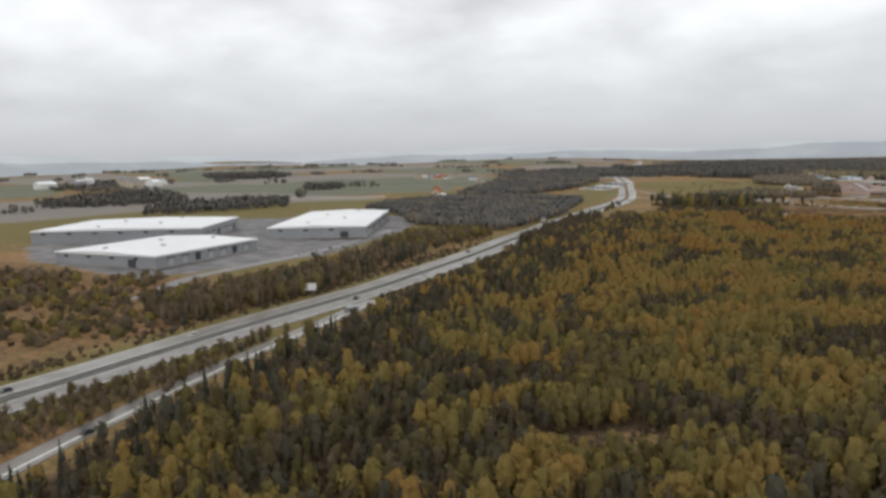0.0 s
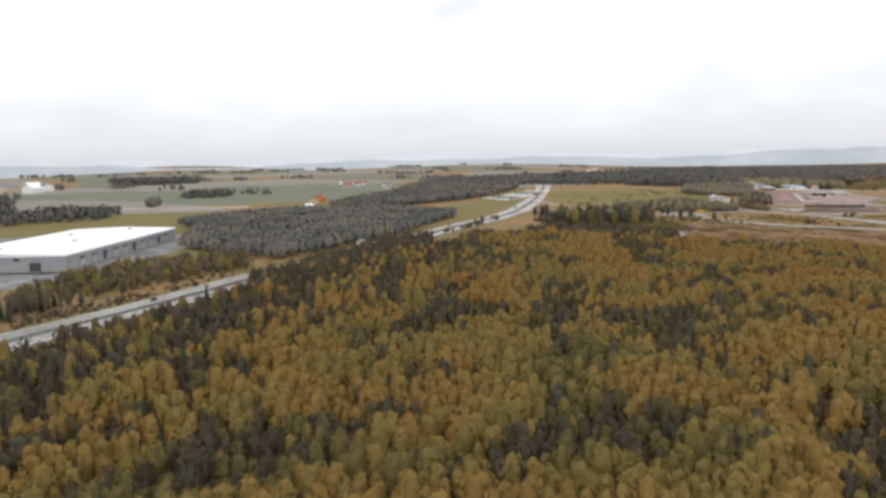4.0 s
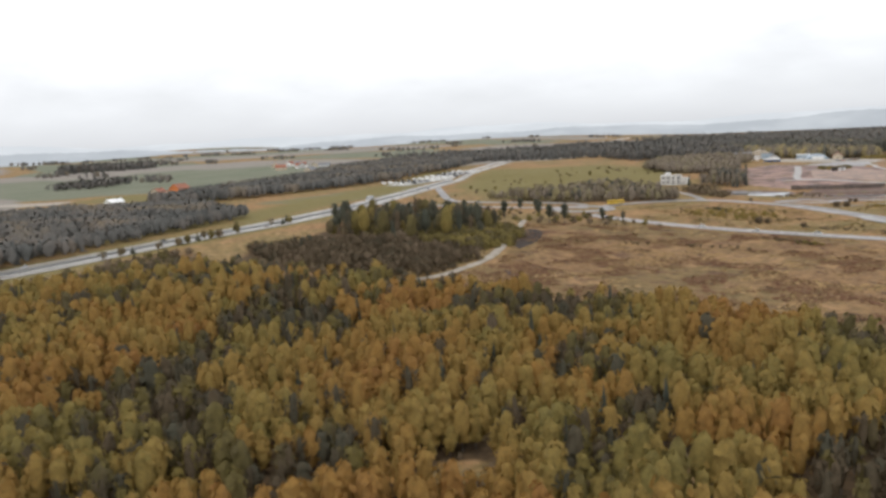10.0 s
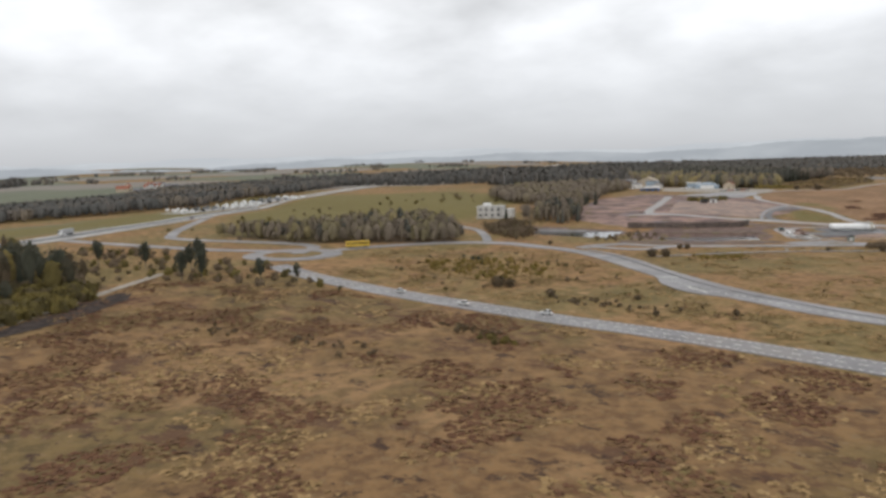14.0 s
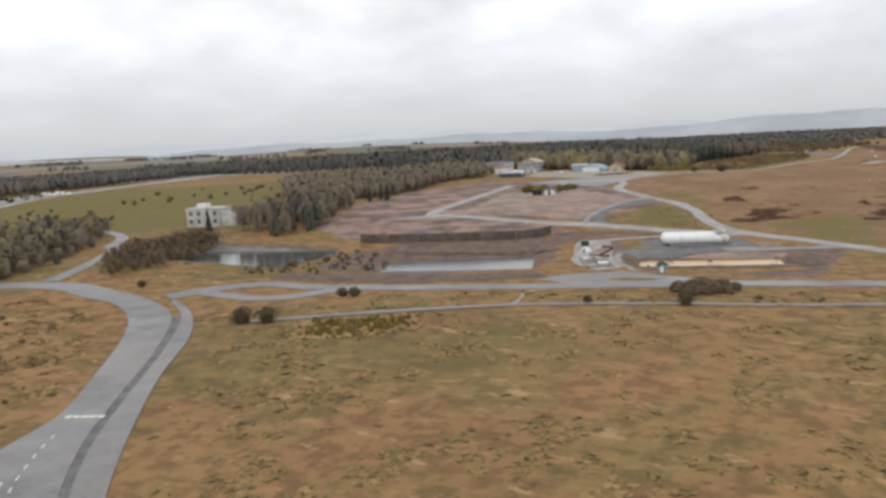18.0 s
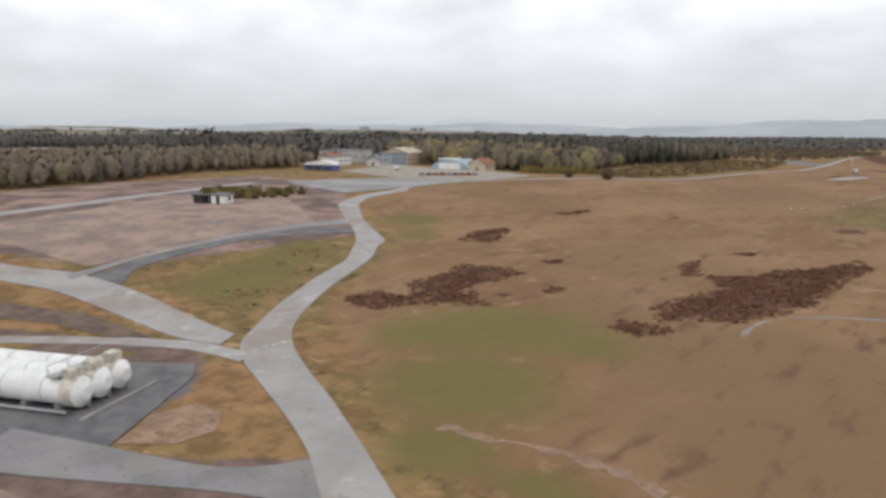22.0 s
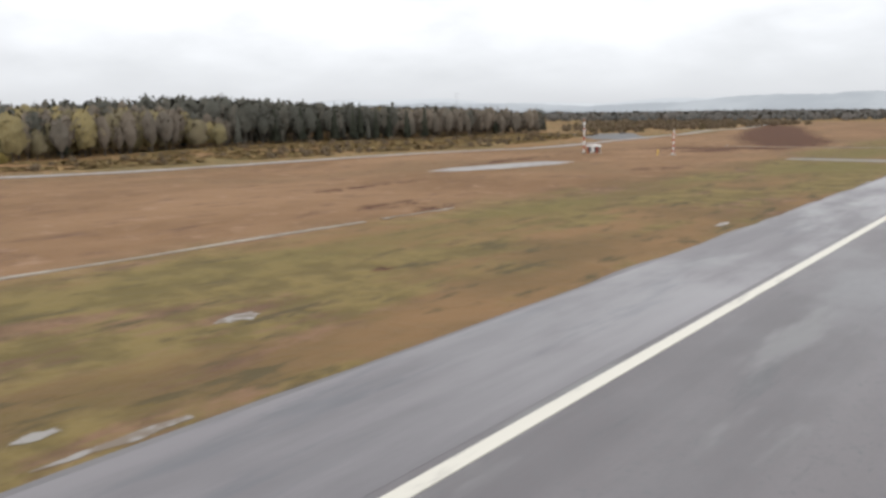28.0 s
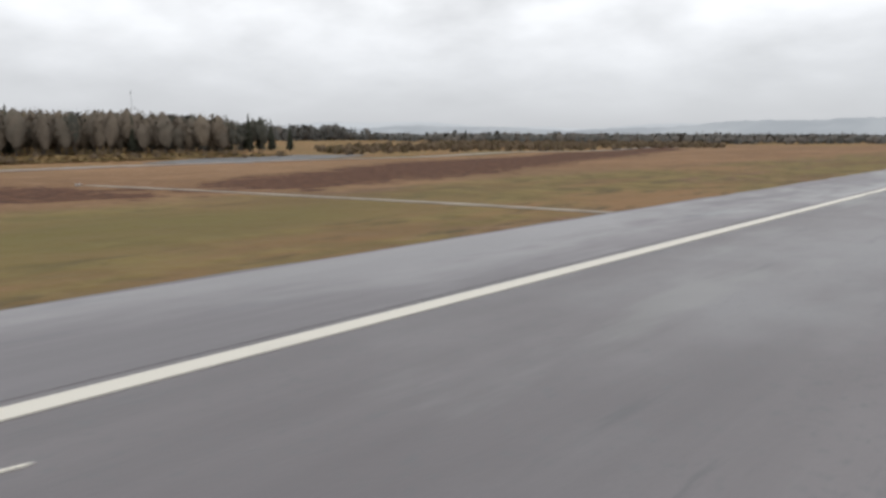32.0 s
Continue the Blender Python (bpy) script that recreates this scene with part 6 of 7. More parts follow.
def tussocks(outline, space, t0, t1, h0, h1, wide, seed, label, keep=0.5, size=6.0):
    """Low tufts of dry grass or heather in uneven patches: a few spreading blades each."""
    base, rng = scatter(outline, space, seed, 0.0, 0.5)
    lot = patchy(base[:, 0], base[:, 1], size, seed)
    base, lot = base[lot > keep], lot[lot > keep]
    n, m = len(base), 4
    h = rng.uniform(h0, h1, n)
    i = np.repeat(np.arange(n), m)
    a_ = rng.uniform(0, 6.283, n * m)
    out = np.column_stack([np.cos(a_), np.sin(a_), np.zeros(n * m)])
    w_ = rng.uniform(0.5, 1.2, n)[i] * wide
    c = base[i] + out * (w_ * 0.35)[:, None] + np.array([0, 0, 1.0]) * (h[i] * 0.5)[:, None]
    along = out + np.array([0, 0, 0.25]) + rng.normal(size=out.shape) * 0.3
    q = leaf_quads(c, out * 0.3 + np.array([0, 0, 1.0]), w_ * 1.0, rng, np.full((n * m, 1), 0.8), along)
    me = fill_mesh(bpy.data.meshes.new("tussocks"), q.reshape(-1, 3), np.arange(n * m * 4).reshape(-1, 4), True)
    me.normals_split_custom_set_from_vertices(np.repeat(unit(out * 0.35 + np.array([0, 0, 1.0])), 4, axis=0))
    tinted(me, np.repeat(np.clip(t0 + (t1 - t0) * patchy(base[:, 0], base[:, 1], size * 0.5, seed + 2) + rng.normal(size=n) * 0.06, 0, 1)[i], 4))
    me.materials.append(MATS["dry_plants"])
    tagged(new("tussocks", me), label, "grass", kind="stuff")


MEADOW = [(-8, 678), (-24, 678), (-40, 686), (-54, 692), (-68, 702), (-82, 715), (-94, 728), (-88, 738), (-70, 754), (-54, 763), (-40, 769), (-8, 785)]
INFIELD = [(-8, 660), (-30, 665), (-52, 674), (-66, 681), (-78, 694), (-100, 710), (-116, 722), (-140, 724), (-162, 712), (-172, 690), (-150, 655), (-100, 653), (-50, 650), (-8, 646)]
tussocks(HEATH, 1.0, 0.14, 0.42, 0.05, 0.22, 0.9, 401, "red-brown heather and withered tufts on a heath", 0.56, 9.0)
tussocks(HEATH, 1.25, 0.6, 0.9, 0.05, 0.18, 0.9, 402, "tan grass tufts on a heath", 0.6, 8.0)
tussocks(MEADOW, 0.9, 0.54, 0.76, 0.04, 0.12, 0.9, 403, "straw-coloured grass tufts in a meadow", 0.67, 4.0)
tussocks(MEADOW, 1.2, 0.5, 0.64, 0.05, 0.15, 0.9, 404, "brown withered weeds in a meadow", 0.72, 6.0)
tussocks(INFIELD, 1.0, 0.52, 0.8, 0.05, 0.13, 0.9, 405, "straw-coloured grass tufts beside the roads", 0.6, 4.0)
tussocks(INFIELD, 1.0, 0.38, 0.56, 0.06, 0.25, 0.9, 406, "brown withered weeds beside the roads", 0.62, 7.0)
tussocks([(-104, 730), (-96, 756), (-62, 776), (-36, 789), (-8, 800), (-8, 787), (-40, 774), (-68, 760), (-86, 747), (-97, 732)], 1.0, 0.45, 0.8, 0.05, 0.16, 0.9, 407, "dry grass between cycleway and works road", 0.55, 4.0)
for k_, o_ in enumerate(HEATHER):
    if o_[0][1] < 960:
        tussocks(o_, 0.5, 0.02, 0.26, 0.03, 0.1, 0.5, 420 + k_, "dark red-brown heather on the airfield", 0.36, 2.2)
for k_, o_ in enumerate(([(-101, 843), (-97, 847), (-77, 848), (-62, 846), (-70, 843), (-78, 839), (-87, 838)], [(-90, 856), (-99, 890), (-92, 893), (-80, 880), (-70, 862), (-66, 856)],
                         [(-55, 797), (-46, 804), (-32, 811.7), (-25, 815), (-24, 812), (-36, 804), (-45, 800)])):
    tussocks(o_, 0.9, 0.5, 0.72, 0.04, 0.1, 0.7, 440 + k_, "rough grass tufts on the practice ground", 0.68, 3.0)

tussocks([(-100, 684), (-116, 671), (-142, 674), (-148, 690), (-132, 701), (-112, 704)], 0.8, 0.72, 0.98, 0.2, 0.5, 1.1, 451, "tall straw-yellow grass round willow scrub", 0.3, 5.0)
tussocks([(-68, 742), (-80, 730), (-88, 738), (-75, 750)], 0.7, 0.75, 0.98, 0.2, 0.5, 0.9, 452, "tall straw-yellow grass round willow scrub", 0.2, 4.0)
tussocks(FOREST_BELT, 0.9, 0.3, 0.72, 0.2, 0.55, 1.3, 450, "withered brown and straw-coloured herbs before a forest edge", 0.36, 9.0)

# single pines and bushes that stand free
pine = tagged(tree_model("pine_tree", 6.5, 2.6, 0.1, 2, 130, 0.6, 71, 5), "free-standing dark pine beside a road", "tree", "pines along the road")
fir_m = tagged(tree_model("spruce_tree", 6.0, 2.4, 0.06, 1, 90, 0.62, 72, 0), "dark spruce standing free", "tree", "free-standing spruces")
for k, (x, y, s) in enumerate([(-173, 622, 1.2), (-185, 632, 1.15), (-155, 633, 0.95), (-167, 624, 1.25), (-150, 640.5, 0.7), (-192, 640, 1.1), (-200, 627, 1.2), (-207, 648, 1.0), (-218, 622, 1.2)]):
    plant(pine, x, y, s, k * 2.1)
for k, (x, y, s) in enumerate([(-67.9, 495.5, 1.25), (-55.4, 494.8, 1.1), (-128, 690, 0.45), (-131, 694, 0.4), (-192, 794, 1.3), (-189, 860, 1.2), (-186, 866, 1.35), (-193, 870, 1.1)]):
    plant(fir_m, x, y, s, k * 1.3)
spire = tagged(tree_model("spruce_tree", 11.6, 4.4, 0.07, 1, 240, 0.95, 74, 0), "tall dark pointed spruce at the forest edge", "tree", "tall spruces of the forest edge")
for k, (x, y, s) in enumerate([(-164, 1102, 0.8), (-178, 1168, 0.98), (-177, 1177, 1.05), (-179, 1185, 1.0), (-178, 1191, 1.06), (-177, 1198, 1.0), (-179, 1203, 1.07), (-178, 1209, 0.95), (-177, 1214, 1.06), (-175, 1221, 0.98),
                               (-174, 1229, 1.04), (-182, 1244, 1.0), (-172, 1268, 0.8), (-175, 1296, 0.86), (-177, 1304, 0.92), (-180, 1310, 0.88), (-184, 1317, 0.84), (-187, 1326, 0.74)]):
    plant(spire, x, y, s, k * 1.9)
retire(spire)
bush_m = tagged(tree_model("bush", 2.2, 2.8, 0.33, 4, 150, 0.42, 73, 3), "dark rounded bush in a meadow", "bush", "free-standing bushes")
for k, (x, y, s) in enumerate([(-96, 733.5, 1.1), (-92.5, 735.5, 1.05), (-96, 755, 0.7), (-94, 756, 0.75), (-41, 773, 0.85), (-136, 740, 0.6), (-106, 667, 1.2), (-103, 668, 0.9),
                               (-88, 662, 0.8), (-55, 768.5, 0.5), (-119, 1033, 1.3), (-121, 1037, 1.5), (-131, 1029, 1.1), (-60, 655, 0.5), (-70, 668, 0.5), (-47.5, 663, 0.5)]):
    plant(bush_m, x, y, s, k * 0.9)
for mdl in (pine, fir_m, bush_m):
    retire(mdl)

# distant hills close the view; their haze is a glow in the material
def ridge(name, radius, turn0, turn1, low_, high_, seed, label, mat="haze_glow_hills"):
    n = 420
    a_ = np.radians(np.linspace(turn0, turn1, n))
    r = np.random.RandomState(seed)
    p = [r.uniform(0, 6) for _ in range(6)]
    s = np.linspace(0, 1, n)
    top = low_ + (high_ - low_) * (0.5 + 0.25 * np.sin(9 * s + p[0]) + 0.22 * np.sin(21 * s + p[1]) + 0.14 * np.sin(47 * s + p[2]) + 0.06 * np.sin(130 * s + p[3])) + r.uniform(0, 3.5, n)
    cx, cy = -60, 600
    rows = []
    for f, zf in ((0.9, -0.05), (0.93, 0.5), (0.97, 0.85), (1.0, 1.0), (1.06, 0.9)):
        rows.append(np.column_stack([cx + radius * f * np.cos(a_), cy + radius * f * np.sin(a_), top * zf]))
    v = np.stack(rows, 1).reshape(-1, 3)
    ii = np.arange(n * 5).reshape(n, 5)
    q = np.stack([ii[:-1, :-1], ii[:-1, 1:], ii[1:, 1:], ii[1:, :-1]], -1).reshape(-1, 4)
    me = fill_mesh(bpy.data.meshes.new(name), v, q, True)
    me.materials.append(MATS[mat])
    tagged(new(name, me), label, "hills", kind="structure")


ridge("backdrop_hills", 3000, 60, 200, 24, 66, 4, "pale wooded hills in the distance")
ridge("backdrop_far_hills", 4200, 50, 205, 50, 120, 9, "faint grey hills on the horizon", "faint_haze_glow_hills")

# ---- helpers for built things ----
def part(name, bm, mat, parent, label=""):
    me = bpy.data.meshes.new(name)
    bm.to_mesh(me)
    bm.free()
    me.materials.append(MATS[mat])
    ob = new(name, me)
    ob.parent = parent
    if label:
        ob["label"] = label
    return ob


def thing(name, x, y, yaw, label, category, group="", z=None):
    ob = new(name)
    ob.matrix_world = pose(x, y, ground_at(x, y) if z is None else z, 0, 0, yaw)
    return tagged(ob, label, category, group)


def block(sx, sy, sz, at=(0, 0, 0), bevel=0.0, bm=None):
    """A box standing on at, with bevelled edges."""
    b = bmesh.new()
    bmesh.ops.create_cube(b, size=1.0, matrix=Matrix.Translation((at[0], at[1], at[2] + sz / 2)) @ Matrix.Diagonal((sx, sy, sz, 1)))
    if bevel:
        bmesh.ops.bevel(b, geom=b.edges[:], offset=bevel, segments=2, affect="EDGES")
    if bm is None:
        return b
    t = bpy.data.meshes.new("t")
    b.to_mesh(t)
    b.free()
    bm.from_mesh(t)
    bpy.data.meshes.remove(t)
    return bm


def tube(r, length, at=(0, 0, 0), axis="Z", seg=14, r2=None, bm=None):
    """A cylinder or cone from at, along an axis."""
    b = bm or bmesh.new()
    turn = {"Z": Matrix(), "X": Matrix.Rotation(radians(90), 4, "Y"), "Y": Matrix.Rotation(radians(-90), 4, "X")}[axis]
    m_ = Matrix.Translation(at) @ turn @ Matrix.Translation((0, 0, length / 2))
    bmesh.ops.create_cone(b, cap_ends=True, segments=seg, radius1=r, radius2=r if r2 is None else r2, depth=length, matrix=m_)
    return b


def prism(profile, length, at=(0, 0, 0)):
    """A profile in x and z drawn out along y, centred."""
    b = bmesh.new()
    ends = []
    for s in (-0.5, 0.5):
        ends.append([b.verts.new((at[0] + x, at[1] + s * length, at[2] + z)) for x, z in profile])
    b.faces.new(ends[0])
    b.faces.new(ends[1][::-1])
    n = len(profile)
    for k in range(n):
        b.faces.new((ends[0][k], ends[1][k], ends[1][(k + 1) % n], ends[0][(k + 1) % n]))
    bmesh.ops.recalc_face_normals(b, faces=b.faces)
    return b


# ---- warehouses by the motorway ----
def warehouse(c, yaw, sx, sy, hgt, doors, label):
    w_ = thing("warehouse", *c, yaw, label, "warehouse", "white-roofed warehouses", ground_at(*c) - 0.4)
    part("wall", block(sx, sy, hgt - 0.5, bevel=0.1), "grey_cladding", w_)
    part("roof", prism([(-sx / 2 - 0.3, hgt - 0.5), (sx / 2 + 0.3, hgt - 0.5), (sx / 2 + 0.3, hgt), (0, hgt + 1.0), (-sx / 2 - 0.3, hgt)], sy + 0.6), "white_roof_sheet", w_, "white profiled roof")
    part("plinth", block(sx + 0.3, sy + 0.3, 0.9), "concrete", w_)
    part("eaves_band", block(sx + 0.5, sy + 0.5, 0.35, (0, 0, hgt - 0.95)), "pale_cladding", w_)
    k = 0
    for side in (-1, 1):
        for i in range(doors):
            y = (i + 0.5) / doors * sy * 0.86 - sy * 0.43
            d_ = part("dock_door", block(0.2, 3.0, 3.0, (side * (sx / 2 + 0.08), y, 0.9), 0.03), "pale_cladding" if (i + k) % 3 else "dark_trim", w_)
            part("shelter", block(1.0, 3.5, 0.3, (side * (sx / 2 + 0.5), y, 4.0 if hgt > 5 else 3.6)), "dark_trim", d_)
        k += 1
    for side in (-1, 1):
        for i in range(int(sx // 14)):
            part("window", block(2.4, 0.12, 1.0, ((i + 0.5) * 14 - sx / 2, side * (sy / 2 + 0.05), hgt - 2.2), 0.02), "window_glass", w_)
        part("gate", block(4.5, 0.2, 3.4, (sx * 0.28, side * (sy / 2 + 0.08), 0.4), 0.03), "dark_trim", w_)
    for i in range(4):
        part("roof_vent", block(1.6, 1.6, 0.8, (sx * (0.3 * (i % 2) - 0.15), sy * (i / 4 - 0.36), hgt + 0.6), 0.08), "pale_cladding", w_)
    return w_


warehouse((-323, 182), 14.4, 60, 65, 5.8, 7, "large grey warehouse with a white sheet roof")
warehouse((-347, 313.6), 37.6, 54, 117, 6.6, 10, "long grey warehouse with a white sheet roof")
warehouse((-416, 224), 39, 93, 72, 7.6, 6, "wide grey warehouse with a white sheet roof behind others")


# ---- vehicles ----
def car_model(name, paint, label, group, sx=1.06, sy=2.5, hh=0.86):
    """A car to the scale of the place: body, glasshouse, wheels, lamps."""
    c_ = new(name)
    bm = block(sx, sy, hh * 0.42, (0, 0, hh * 0.2), 0.1)
    part("body", bm, paint, c_)
    part("cabin", prism([(-sy * 0.33, hh * 0.6), (-sy * 0.24, hh * 0.98), (sy * 0.1, hh), (sy * 0.24, hh * 0.6)], sx * 0.86), "window_glass", c_).matrix_basis = pose(0, 0, 0, 0, 0, 90)
    part("roof_panel", block(sx * 0.8, sy * 0.34, 0.05, (0, -sy * 0.07, hh * 0.985), 0.02), paint, c_)
    for ux in (-1, 1):
        for uy in (-1, 1):
            wheel = part("wheel", tube(hh * 0.21, 0.16, (ux * sx * 0.46 - 0.08, uy * sy * 0.31, hh * 0.21), "X"), "rubber", c_)
            part("rim", tube(hh * 0.12, 0.17, (ux * sx * 0.46 - 0.085, uy * sy * 0.31, hh * 0.21), "X", 10), "galvanised", wheel)
        part("headlight", block(0.22, 0.06, 0.12, (ux * sx * 0.34, sy * 0.5 - 0.02, hh * 0.42), 0.01), "white_paint", c_)
        part("tail_light", block(0.2, 0.06, 0.12, (ux * sx * 0.36, -sy * 0.5 + 0.02, hh * 0.44), 0.01), "red_paint", c_)
    return tagged(c_, label, "car", group)


def lorry_model():
    l_ = new("lorry")
    part("cab", block(1.6, 1.4, 1.9, (0, 3.3, 0.3), 0.12), "white_paint", l_)
    part("windscreen", block(1.4, 0.06, 0.6, (0, 4.0, 1.4), 0.02), "window_glass", l_)
    part("trailer", block(1.7, 6.0, 2.0, (0, -0.6, 0.6), 0.05), "pale_cladding", l_)
    for uy in (3.2, -1.6, -2.5):
        for ux in (-1, 1):
            part("wheel", tube(0.34, 0.26, (ux * 0.7 - 0.13, uy, 0.34), "X"), "rubber", l_)
    return tagged(l_, "white articulated lorry on the motorway", "lorry", "lorries")


def place(model, x, y, yaw, lift=0.1):
    return copy_thing(model, pose(x, y, ground_at(x, y) + lift, 0, 0, yaw))


white_car = car_model("car", "white_paint", "small white car on the road", "cars")
silver_car = car_model("car", "silver_car", "silver-grey car parked on gravel", "cars")
dark_car = car_model("car", "dark_car", "dark car on the road", "cars")
red_car = car_model("car", "red_paint", "red car parked on gravel", "cars")
lorry = lorry_model()
place(white_car, -78, 644.2, 97, 0.17)
place(white_car, -98.5, 643.8, 97, 0.17)
place(dark_car, -160, 645.5, 80, 0.17)
place(white_car, -120, 647, -84, 0.17)
for k, (idx_, d, kind_) in enumerate([(6, 6.4, "d"), (14, -4, "d"), (20, -4, "w"), (27, 5.2, "d"), (33, 4.2, "w"), (41, -5.2, "d"), (47, 5.2, "w"), (58, 4.6, "l"), (63, -5.2, "w"),
                                      (70, -4.6, "d"), (76, 5.2, "w"), (84, 4.2, "w"), (90, -4.6, "l"), (99, 5.2, "d")]):
    q = offset_line(hw, d)[idx_]
    tdir = hw[idx_ + 1] - hw[idx_]
    place({"d": dark_car, "w": white_car, "l": lorry}[kind_], q[0], q[1], math.degrees(math.atan2(tdir[1], tdir[0])) - 90 + (180 if d < 0 else 0), 0.27)
place(dark_car, -131, 57, 15, 0.17)
for k in range(9):
    place((silver_car, dark_car, red_car, red_car)[k % 4], -166 + k * 1.4, 994 + k * 1.75, 100, 0.13)
far_cars = []
for paint, word in (("white_paint", "white"), ("silver_car", "silver"), ("dark_car", "dark")):
    fcar = new("parked_car")
    part("body", block(1.7, 3.6, 0.75, (0, 0, 0.15), 0.12), paint, fcar)
    part("cabin", block(1.4, 1.8, 0.5, (0, -0.2, 0.88), 0.14), paint if word == "white" else "window_glass", fcar)
    far_cars.append(tagged(fcar, word + " car parked in a crowded lot", "car", "cars in the far lot"))
for k in range(84):
    row, i = divmod(k, 14)
    place(far_cars[(0, 1, 0, 2, 0, 0, 1)[(k * 5) % 7]], -396 - row * 5.2 - i * 0.5 - (3 if row > 2 else 0), 756 + i * 7.4 + row * 1.2 + (row % 2) * 2, 70, 0.14)
for k in range(22):
    place(far_cars[(0, 1, 0, 2)[k % 4]], -410 - (k % 11) * 4.2, 584 + (k // 11) * 8 + (k % 11) * 2.2, 40, 0.1)
for mdl in far_cars:
    retire(mdl)
for k in range(6):
    place((white_car, dark_car, silver_car)[k % 3], -272 + (k % 3) * 3 - (k // 3) * 8, 222 + k * 6, 20, 0.1)
for mdl in (white_car, silver_car, dark_car, red_car, lorry):
    retire(mdl)

bus = thing("bus", -184, 694.5, -38, "yellow bus standing on the roundabout approach", "bus", z=ground_at(-184, 694.5) + 0.16)
part("body", block(1.7, 8.0, 1.75, (0, 0, 0.35), 0.12), "yellow_paint", bus)
for ux in (-1, 1):
    for k in range(6):
        part("window", block(0.06, 1.05, 0.6, (ux * 0.84, -3.2 + k * 1.25, 1.15), 0.02), "window_glass", bus)
    for uy in (-2.5, 2.4):
        part("wheel", tube(0.34, 0.2, (ux * 0.75 - 0.1, uy, 0.34), "X"), "rubber", bus)
part("windscreen", block(1.5, 0.06, 0.9, (0, 3.99, 1.0), 0.02), "window_glass", bus)

# light aircraft on the car park
plane = thing("light_aircraft", -196, 1013, 35, "small white light aircraft parked on gravel", "aircraft")
fb = tube(0.55, 3.4, (0, -1.7, 1.0), "Y", 14, 0.55)
part("fuselage", fb, "white_paint", plane)
part("tail_boom", prism([(-0.4, 0.75), (0.4, 0.75), (0.4, 1.4), (-0.4, 1.4)], 3.0, (0, -3.0, 0)), "white_paint", plane)
part("wing", block(8.0, 1.1, 0.16, (0, 0.3, 1.65), 0.06), "white_paint", plane)
part("tailplane", block(2.6, 0.7, 0.1, (0, -4.2, 1.15), 0.04), "white_paint", plane)
part("fin", prism([(-0.05, 1.3), (0.05, 1.3), (0.04, 2.4), (-0.04, 2.4)], 0.8, (0, -4.2, 0)), "white_paint", plane)
for ux in (-0.8, 0.8):
    part("wheel", tube(0.25, 0.14, (ux - 0.07, 0.2, 0.25), "X"), "rubber", plane)
part("nose_wheel", tube(0.22, 0.12, (-0.06, 1.5, 0.22), "X"), "rubber", plane)


# ---- houses ----
def house(name, x, y, yaw, sx, sy, wall_h, roof_h, wall, roof, label, group="", category="house", windows=3, flat=False):
    """Walls, a gabled or flat roof, a door and windows in the long sides."""
    h_ = thing(name, x, y, yaw, label, category, group, ground_at(x, y) - 0.25)
    part("wall", block(sx, sy, wall_h, bevel=0.04), wall, h_)
    if flat:
        part("roof", block(sx + 0.5, sy + 0.5, 0.35, (0, 0, wall_h), 0.05), roof, h_)
    else:
        part("gable", prism([(-sx / 2, wall_h), (sx / 2, wall_h), (0, wall_h + roof_h)], sy - 0.02), wall, h_)
        for s in (-1, 1):
            e = 0.45
            part("roof_side", prism([(s * (sx / 2 + e), wall_h - e * roof_h / (sx / 2)), (s * (sx / 2 + e), wall_h + 0.22 - e * roof_h / (sx / 2)), (0, wall_h + roof_h + 0.24), (0, wall_h + roof_h + 0.02)], sy + 0.8), roof, h_)
        part("chimney", block(0.6, 0.6, 1.0, (sx * 0.1, sy * 0.2, wall_h + roof_h * 0.75), 0.03), "dark_trim", h_)
    for s in (-1, 1):
        for i in range(windows):
            u = (i + 0.5) / windows * sy * 0.9 - sy * 0.45
            w_ = part("window", block(0.1, 0.9, 1.0, (s * (sx / 2 + 0.03), u, wall_h * 0.42), 0.02), "white_paint", h_)
            part("pane", block(0.12, 0.74, 0.84, (s * (sx / 2 + 0.04), u, wall_h * 0.42 + 0.08), 0.01), "window_glass", w_)
    part("door", block(0.8, 0.1, 1.6, (0, -sy / 2 - 0.03, 0.25), 0.02), "dark_timber", h_)
    return h_


ruin = thing("white_house", -209, 806, 22, "pale two-storey house with blank openings among trees", "house", z=ground_at(-209, 806) - 0.2)
part("wall", block(12, 7, 5.6, bevel=0.05), "pale_render", ruin)
part("parapet", block(12.4, 7.4, 0.4, (0, 0, 5.6), 0.05), "pale_render", ruin)
part("annexe", block(5, 6, 4.4, (8.4, 0.5, 0), 0.05), "pale_render", ruin)
part("stair_head", block(3.2, 3, 1.2, (-2, 0.6, 6.0), 0.05), "white_paint", ruin)
for lv in (1.2, 3.7):
    for i in range(4):
        part("opening", block(1.0, 0.14, 1.2, (-4.4 + i * 2.9, -3.52, lv), 0.02), "dark_trim", ruin)
    for i in range(2):
        part("opening", block(0.14, 1.0, 1.2, (-6.02, -1.6 + i * 3.2, lv), 0.02), "dark_trim", ruin)
part("ramp", prism([(-7.2, 0), (-6.1, 0), (-6.1, 2.4)], 2.0), "pale_render", ruin)

